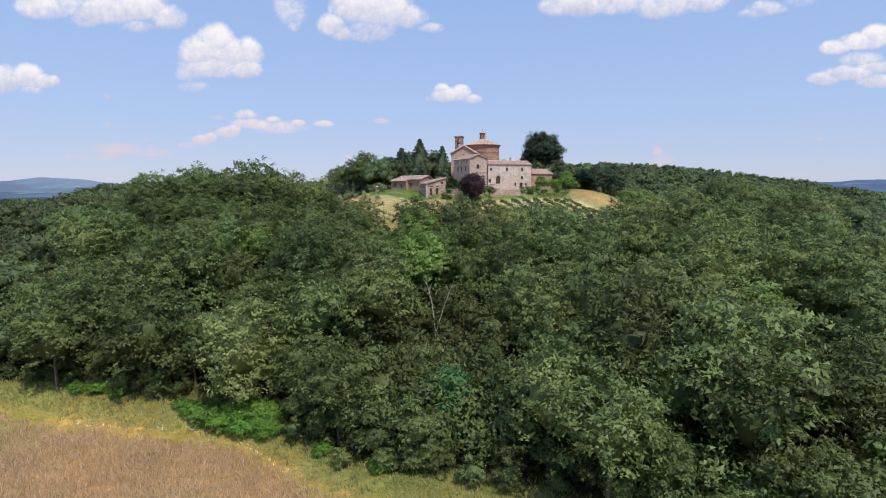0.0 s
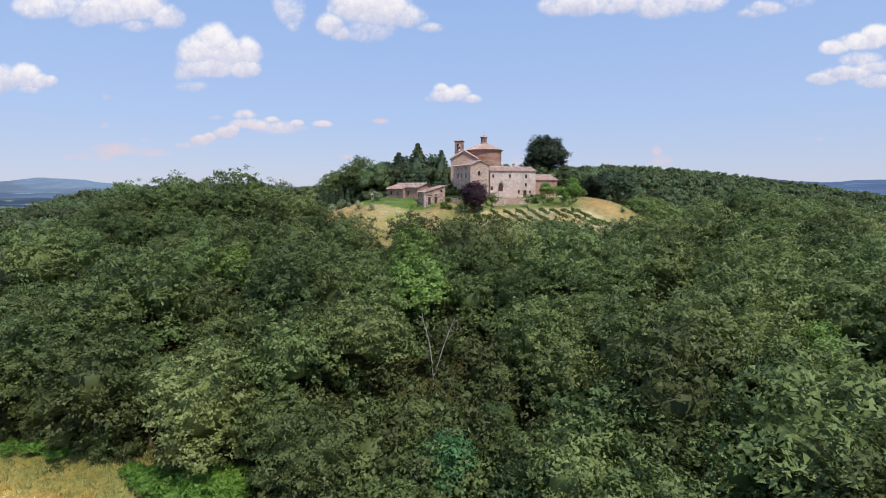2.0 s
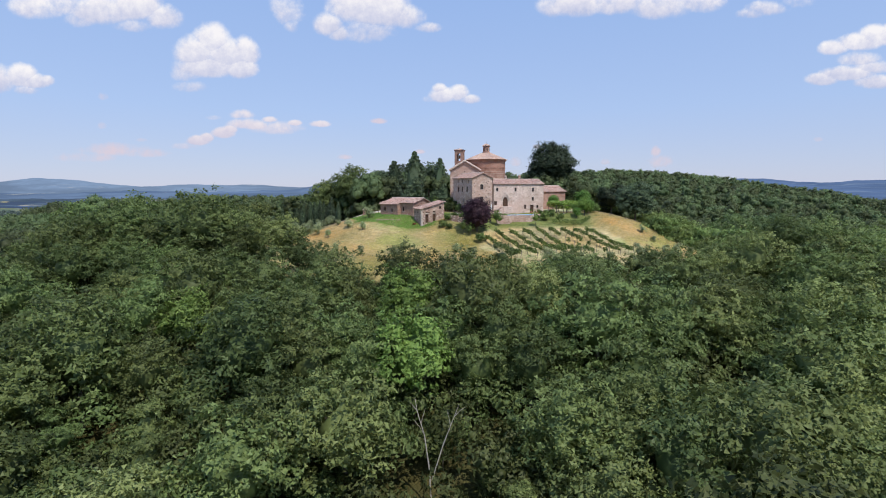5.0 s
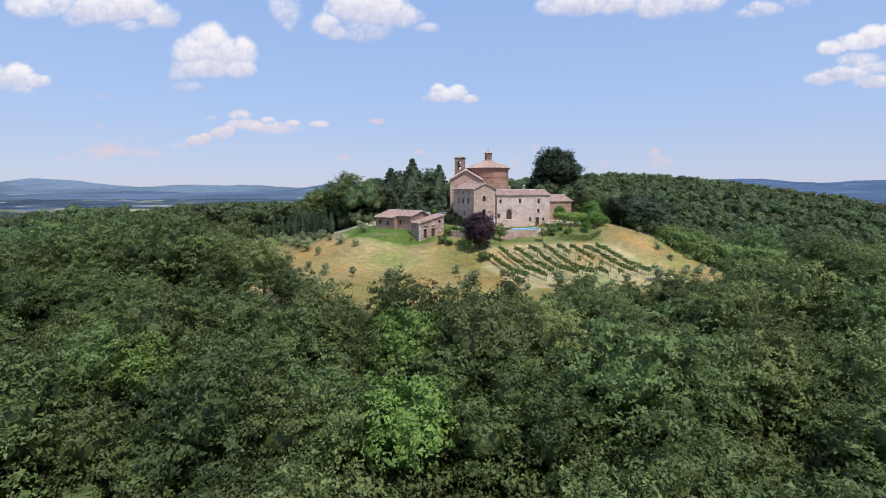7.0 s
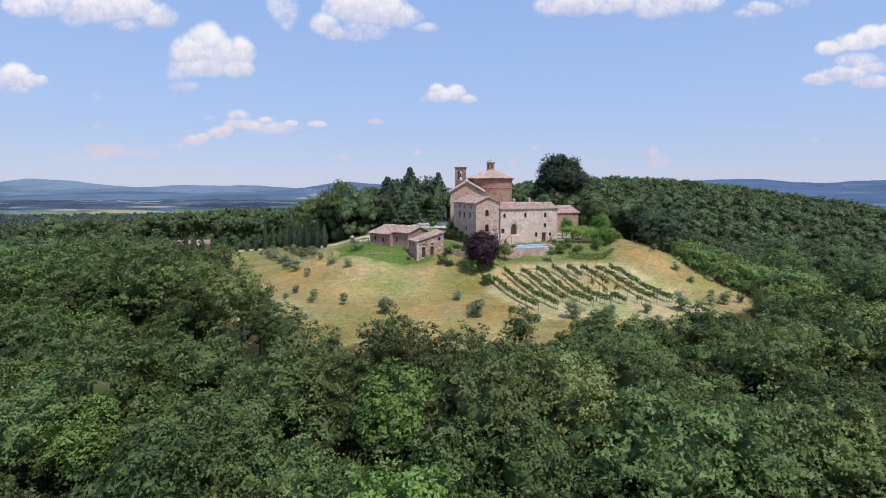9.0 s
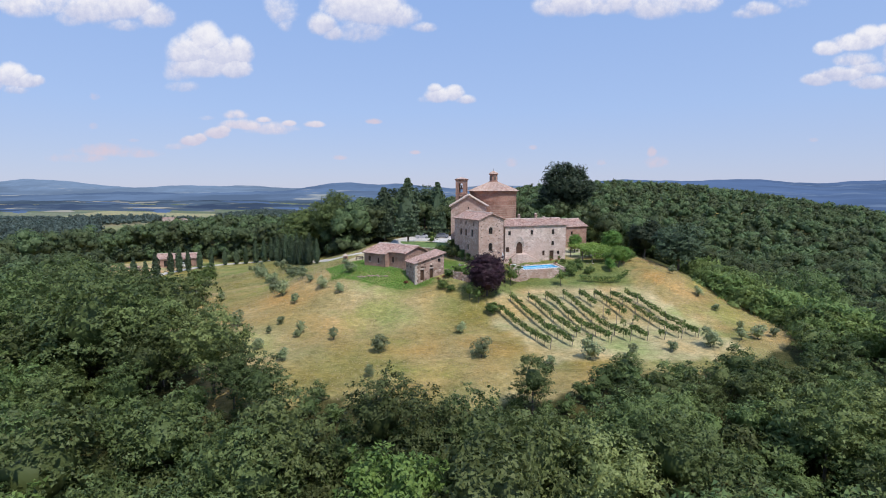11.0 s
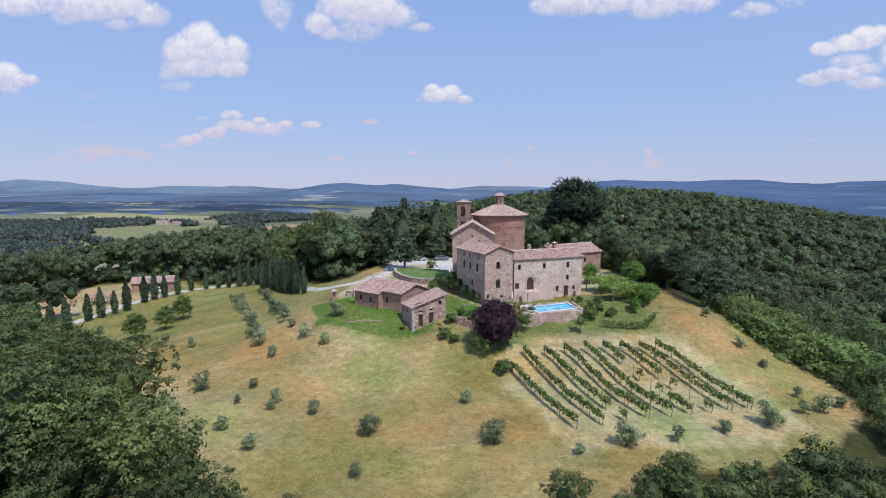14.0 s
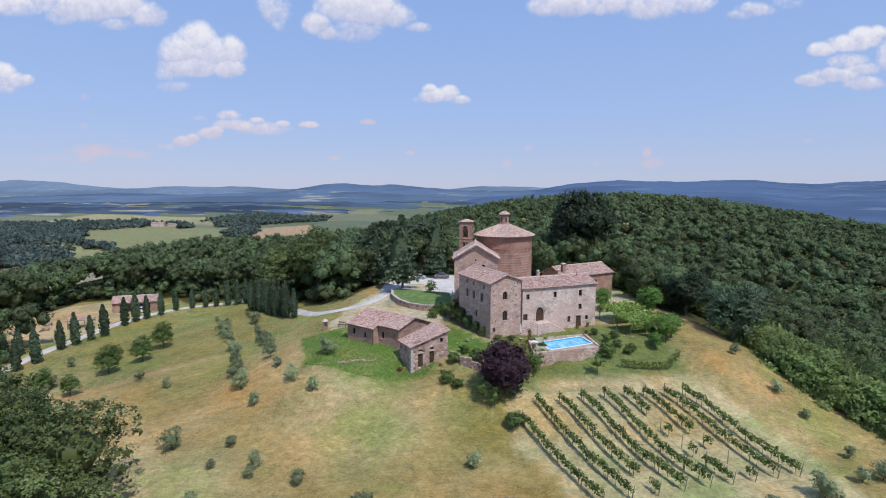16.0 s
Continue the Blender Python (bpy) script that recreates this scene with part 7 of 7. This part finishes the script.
def picnic_table(x, y, turn, first=None):
    t = thing("picnic_table", pose(x, y, ground_at(x, y), 0, 0, turn), "weathered timber picnic table with benches", "picnic table", "picnic tables")
    part("tabletop", box_bm(-0.9, 0.9, -0.38, 0.38, 0.70, 0.75), WOOD_GREY, t)
    for s in (-1, 1):
        part("bench", box_bm(-0.9, 0.9, s * 0.72 - 0.13, s * 0.72 + 0.13, 0.42, 0.46), WOOD_GREY, t)
        part("leg", box_bm(s * 0.6 - 0.05, s * 0.6 + 0.05, -0.8, 0.8, 0.34, 0.416), WOOD_GREY, t)
        part("leg", box_bm(s * 0.6 - 0.05, s * 0.6 + 0.05, -0.3, 0.3, 0.0, 0.696), WOOD_GREY, t)
    return t


pt = picnic_table(-97, 199, 20)
for x, y, a in ((-100, 204, 50), (-93.5, 203, 10), (-103, 196.5, 80), (-92, 208.5, 30)):
    copy_thing(pt, pose(x, y, ground_at(x, y), 0, 0, a))
kiosk = thing("picnic_shelter", pose(-92, 199.5, ground_at(-92, 199.5), 0, 0, 20), "open timber shelter with a shallow tiled roof", "shelter")
for a in (0, 3.6):
    for b in (0, 2.6):
        part("post", box_bm(a - 0.08, a + 0.08, b - 0.08, b + 0.08, -0.3, 2.2), WOOD_GREY, kiosk)
roof_slope(kiosk, "roof", [(-0.4, -0.4, 2.2), (4.0, -0.4, 2.2), (4.0, 1.3, 2.75), (-0.4, 1.3, 2.75)])
roof_slope(kiosk, "roof", [(4.0, 3.0, 2.2), (-0.4, 3.0, 2.2), (-0.4, 1.3, 2.75), (4.0, 1.3, 2.75)])
shrine = thing("wayside_shrine", pose(-21.4, 166.6, ground_at(-21.4, 166.6), 0, 0, 20), "small brick wayside shrine with a tiled cap", "shrine")
part("pillar", box_bm(-0.42, 0.42, -0.35, 0.35, -0.4, 1.7, bevel=0.03), BRICK_ROSE, shrine)
# dark plate on the pillar, its colour standing for a hollow's shade
part("niche", box_bm(-0.2, 0.2, -0.365, -0.30, 0.85, 1.4), SHADE_IN, shrine)
bm = bmesh.new()
bmesh.ops.create_cone(bm, cap_ends=True, segments=4, radius1=0.8, radius2=0.03, depth=0.5, matrix=Matrix.Translation((0, 0, 1.955)) @ Matrix.Rotation(radians(45), 4, "Z"))
part("roof", bm, RIDGE_TILE, shrine)
# curved retaining wall under the upper lawn
wall_pts = [(-11.3, 193.5), (-10.8, 188.0), (-8.8, 182.4), (-6.4, 179.0), (-3.4, 176.9), (0.0, 176.2), (2.4, 176.4)]
rw = thing("retaining_wall", pose(0, 0, 0), "curved rubble stone retaining wall under a lawn", "wall")
for p, q in zip(wall_pts, wall_pts[1:]):
    ln = math.hypot(q[0] - p[0], q[1] - p[1])
    o = part("wall", wall_bm(ln + 0.1, -2.5, 0.55, [], 0.45), STONE_ROUGH, rw)
    o.matrix_basis = along(p, q)
    c = part("coping", box_bm(-0.02, ln + 0.12, -0.05, 0.5, 0.554, 0.63), STONE_TRIM, rw)
    c.matrix_basis = along(p, q)
bm = bmesh.new()
lawn_pts = [(x + 0.3, y + 0.35) for x, y in wall_pts] + [(2.4, 189.5), (-4.5, 192.4), (-9.3, 193.2)]
bm.faces.new([bm.verts.new((x, y, 0.52)) for x, y in lawn_pts])
bmesh.ops.triangulate(bm, faces=bm.faces[:])
r = bmesh.ops.extrude_face_region(bm, geom=bm.faces[:])
for v in r["geom"]:
    if isinstance(v, bmesh.types.BMVert):
        v.co.z -= 1.6
part("lawn_upper", bm, plain("mown lawn", (0.15, 0.22, 0.065), 0.95, 0.3, 0.7, bumpy=0.5))
tagged(bpy.context.scene.objects["lawn_upper"], "green mown lawn above the curved wall", "lawn", kind="structure")
rail = thing("fence", pose(-8.6, 193.9, ground_at(-8.6, 193.9), 0, 0, -12), "low white rail fence along the car park", "fence")
for k in range(9):
    part("post", box_bm(k * 1.5 - 0.04, k * 1.5 + 0.04, -0.04, 0.04, -0.3, 1.55), WOOD_GREY, rail)
for z in (1.0, 1.42):
    part("rail", box_bm(-0.1, 12.1, -0.07, -0.045, z, z + 0.1), WHITE, rail)
tarp = thing("covered_woodpile", pose(82, 167, ground_at(82, 167) + 0.0, 0, 0, 20), "stack under a blue tarpaulin at the wood's edge", "stack")
part("stack", box_bm(-2.2, 2.2, -1.1, 1.1, -1.2, 2.0, bevel=0.2), WOOD_GREY, tarp)
part("cover", box_bm(-2.35, 2.35, -1.25, 1.25, 1.3, 2.15, bevel=0.25), TARP_BLUE, tarp)

bench = thing("garden_bench", pose(-18.2, 166.2, ground_at(-18.2, 166.2), 0, 0, -20), "dark wooden bench on the gravel by the outbuilding", "bench")
for k in range(3):
    part("seat_slat", box_bm(-0.9, 0.9, -0.2 + k * 0.15, -0.08 + k * 0.15, 0.42, 0.46, bevel=0.01), WOOD_DARK, bench)
for k in range(2):
    part("back_slat", box_bm(-0.9, 0.9, 0.27, 0.31, 0.6 + k * 0.18, 0.72 + k * 0.18, bevel=0.01), WOOD_DARK, bench)
for a in (-0.8, 0.8):
    part("leg", box_bm(a - 0.04, a + 0.04, -0.2, -0.12, -0.1, 0.416), WOOD_DARK, bench)
    part("leg", box_bm(a - 0.04, a + 0.04, 0.19, 0.268, -0.1, 0.92), WOOD_DARK, bench)
row_stones = thing("stone_row", pose(-15.9, 149.2, ground_at(-15.9, 149.2)), "low row of loose pale stones on the grass bank", "stones")
rs = np.random.default_rng(88)
for k in range(16):
    x, y = -15.9 + k * 0.36 + rs.uniform(-.1, .1), 149.2 + k * 0.075 + rs.uniform(-.25, .25)
    b = bmesh.new()
    bmesh.ops.create_icosphere(b, subdivisions=1, radius=rs.uniform(0.18, 0.34))
    for v in b.verts:
        v.co = Vector((v.co.x * rs.uniform(0.8, 1.25), v.co.y * rs.uniform(0.8, 1.2), v.co.z * rs.uniform(0.5, 0.75)))
    part("stone", b, STONE_ROUGH, row_stones).location = (x + 15.9, y - 149.2, ground_at(x, y) - ground_at(-15.9, 149.2) + 0.05)
TERRACOTTA = plain("terracotta", (0.42, 0.20, 0.12), 0.85, 0.2, 3.0)
pot = thing("flower_pot", Matrix(), "terracotta pot with green plant by the wall", "pot", "terracotta pots")
part("pot", lathe([(0.0, 0.0), (0.2, 0.0), (0.28, 0.42), (0.32, 0.42), (0.32, 0.5), (0.26, 0.5), (0.24, 0.4), (0.0, 0.4)], 16), TERRACOTTA, pot)
rg = np.random.default_rng(89)
c = rg.normal(0, 1, (70, 3)) * np.array([0.2, 0.2, 0.16]) + np.array([0, 0, 0.72])
v, f = leaf_quads(rg, c, np.tile([[0, 0, 1.0]], (70, 1)), 0.11, 0.3)
part("plant", mesh_of("plant", v, f, LEAF_VINE), None, pot)
for k, (x, y, z) in enumerate([(0.8, 171.8, None), (2.0, 170.3, None), (15.2, 159.5, None), (24.6, 163.2, None), (26.6, 163.9, None), (14.5, 152.4, PZ), (14.7, 157.2, PZ), (25.0, 159.6, PZ)]):
    m = pose(x, y, ground_at(x, y) if z is None else z, 0, 0, 40 * k)
    if k == 0:
        pot.matrix_basis = m
    else:
        copy_thing(pot, m)

# ---------------------------------------------------------------- farm on the plain
def farm(x, y, turn, w, l, h, label):
    gabled_house("farmhouse", label, (x, y), turn, w, l, ground_at(x, y) - 2, ground_at(x, y) + h, 2.0, STONE_PALE, over=0.4, gable_front=False, walls={
        "front": [("window", w * 0.2, w * 0.2 + 1, ground_at(x, y) + 1.5, ground_at(x, y) + 3, {}), ("window", w * 0.6, w * 0.6 + 1, ground_at(x, y) + 1.5, ground_at(x, y) + 3, {})]})


farm(-622, 1215, 10, 26, 12, 7, "distant pale farmhouse on the plain")
farm(-590, 1222, -15, 18, 10, 5, "distant long farm building on the plain")
farm(-640, 1236, 25, 15, 9, 6, "distant small farm building on the plain")


# ---------------------------------------------------------------- woods on the plain
def clump(seed, poly, gap):
    xs, ys = [p[0] for p in poly], [p[1] for p in poly]
    return scatter(seed, min(xs), max(xs), min(ys), max(ys), gap, lambda x, y: bool(inside(x + 6 * math.sin(y * 0.11), y + 6 * math.sin(x * 0.13), poly)))


pl = clump(41, [(-1150, 1310), (-800, 1225), (-585, 940), (-520, 825), (-560, 800), (-650, 840), (-900, 1000)], 8.5) + clump(42, [(-640, 790), (-470, 735), (-400, 640), (-480, 590), (-700, 700)], 8)
pl += clump(43, [(-515, 825), (-418, 762), (-412, 745), (-500, 790)], 7.5) + clump(44, [(-800, 1225), (-700, 1325), (-640, 1245), (-620, 1190), (-690, 1080)], 10) + clump(45, [(-560, 1330), (-560, 1640), (-270, 1450), (-270, 1320), (-380, 1200), (-470, 1300)], 11)
pl += clump(46, [(-365, 960), (-385, 1150), (-335, 1060), (-320, 960)], 8) + clump(47, [(-330, 640), (-190, 640), (-190, 760), (-290, 790)], 9) + clump(48, [(-560, 1180), (-535, 1205), (-515, 1185), (-535, 1160)], 7)
pl += clump(49, [(-640, 1236), (-570, 1262), (-560, 1250), (-640, 1224)], 8) + clump(50, [(-480, 1195), (-385, 1150), (-380, 1160), (-470, 1215)], 8) + clump(51, [(-900, 1290), (-690, 1330), (-690, 1340), (-900, 1305)], 9)
# bluer, greyer leaves than the near woods: distance haze put into the colour
HAZE_LEAF = wood_material("plain wood leaves tinted by haze", (0.078, 0.110, 0.092), (0.130, 0.165, 0.132))
wood_stuff("wood_plain", "scattered dark woods and hedges on the plain", pl, 22, 1.9, HAZE_LEAF, 35, 4.5, 7.5, 9, 14, 2)


# ---------------------------------------------------------------- grass
def tufts(name, label, seed, n, box, test, h0, h1, mat, blades=4, spread=0.25, lean=0.35, wide=1.0):
    rg = np.random.default_rng(seed)
    x, y = rg.uniform(box[0], box[1], n * 3), rg.uniform(box[2], box[3], n * 3)
    k = test(x, y)
    x, y = x[k][:n], y[k][:n]
    z = height(x, y)
    vs, fs = [], []
    m = len(x)
    for b in range(blades):
        a = rg.uniform(0, 2 * math.pi, m)
        h = rg.uniform(h0, h1, m)
        w = (rg.uniform(0.03, 0.07, m) + h * 0.08) * wide
        ox, oy = x + rg.normal(0, spread, m), y + rg.normal(0, spread, m)
        lx, ly = rg.normal(0, lean, m) * h, rg.normal(0, lean, m) * h
        v = np.stack([np.column_stack([ox - np.cos(a) * w, oy - np.sin(a) * w, z - 0.05]), np.column_stack([ox + np.cos(a) * w, oy + np.sin(a) * w, z - 0.05]), np.column_stack([ox + lx, oy + ly, z + h])], 1)
        vs.append(v.reshape(-1, 3))
    v = np.concatenate(vs)
    f = np.arange(len(v)).reshape(-1, 3)
    tagged(new(name, mesh_of(name, v, f, mat)), label, "grass", kind="stuff")


VERGE = leaf_material("verge grass blades", (0.19, 0.215, 0.07), (0.33, 0.335, 0.125), 0.015, 0.3)
PALE_STRAW = leaf_material("bleached straw", (0.56, 0.49, 0.30), (0.72, 0.66, 0.46), 0.01, 0.3)
HAY = leaf_material("dry grass blades", (0.45, 0.355, 0.185), (0.60, 0.50, 0.30), 0.015, 0.3)
WEED = leaf_material("green grass blades", (0.21, 0.22, 0.075), (0.36, 0.36, 0.14), 0.02, 0.3)
LUSH = leaf_material("lush grass blades", (0.12, 0.25, 0.05), (0.22, 0.39, 0.09), 0.01, 0.35)
CORN = leaf_material("ripe corn stalks", (0.38, 0.275, 0.155), (0.48, 0.36, 0.215), 0.01, 0.3)
STRAW = leaf_material("yellow straw", (0.42, 0.30, 0.09), (0.56, 0.44, 0.18), 0.01, 0.3)


def on_meadow(x, y):
    return inside(x, y, CLEARING) & ~inside(x, y, VINEYARD) & ~inside(x, y, LAWN) & ~inside(x, y, LAWN_COURT) & ~inside(x, y, YARD) & ~inside(x, y, PICNIC) & (lane_distance(x, y) > 2.6) & (y < 200)


def clumpy(x, y, s, cut):
    return wobble(x, y, s, 0.7) > cut


tufts("dry_grass", "long dry hay-coloured grass of the meadow", 601, 34000, (-86, 60, 105, 200), lambda x, y: on_meadow(x, y), 0.06, 0.15, HAY, 3, 0.3, 1.8, 0.7)
tufts("green_grass", "green weeds among the dry grass", 602, 6000, (-86, 60, 105, 200), lambda x, y: on_meadow(x, y) & clumpy(x, y, 0.07, 0.12), 0.05, 0.14, WEED, 3, 0.3, 1.8, 0.7)
tufts("bank_grass", "lush green grass on the bank by the outbuilding", 603, 9000, (-26, 6, 142, 167), lambda x, y: inside(x, y, GREEN_BANK), 0.06, 0.2, LUSH, 3)
tufts("corn", "ripe brown corn standing in the field", 604, 46000, (-75, 30, 6, 60), lambda x, y: (field_edge(x, y) < -2.2 + 0.6 * wobble(x, y, 0.5, 1.0)) & (np.abs(np.mod(x - 0.55 * y, 17.0) - 8.0) > 0.35), 0.35, 0.62, CORN, 3, 0.3, 0.35, 0.5)
tufts("verge_straw", "golden straw along the field's edge", 605, 5000, (-75, 30, 20, 75), lambda x, y: np.abs(field_edge(x, y) + 1.7) < 1.3 + 0.5 * wobble(x, y, 0.3, 4.0), 0.12, 0.35, STRAW, 3, 0.3, 0.6, 0.7)
tufts("track_straw", "pale flattened straw in a wheel track", 607, 1500, (-44, -12, 40, 60), lambda x, y: (np.abs(field_edge(x, y) + 0.9 + 0.5 * np.sin(x * 0.3)) < 0.22) & (wobble(x, y, 0.4, 5.0) > -0.35), 0.06, 0.16, PALE_STRAW, 4, 0.15, 1.6)
tufts("verge_grass", "yellow-green verge grass along the wood", 606, 13000, (-75, 30, 20, 75), lambda x, y: (field_edge(x, y) > -0.9) & (field_edge(x, y) < 4.5), 0.18, 0.5, VERGE, 4, 0.3, 0.5, 0.6)
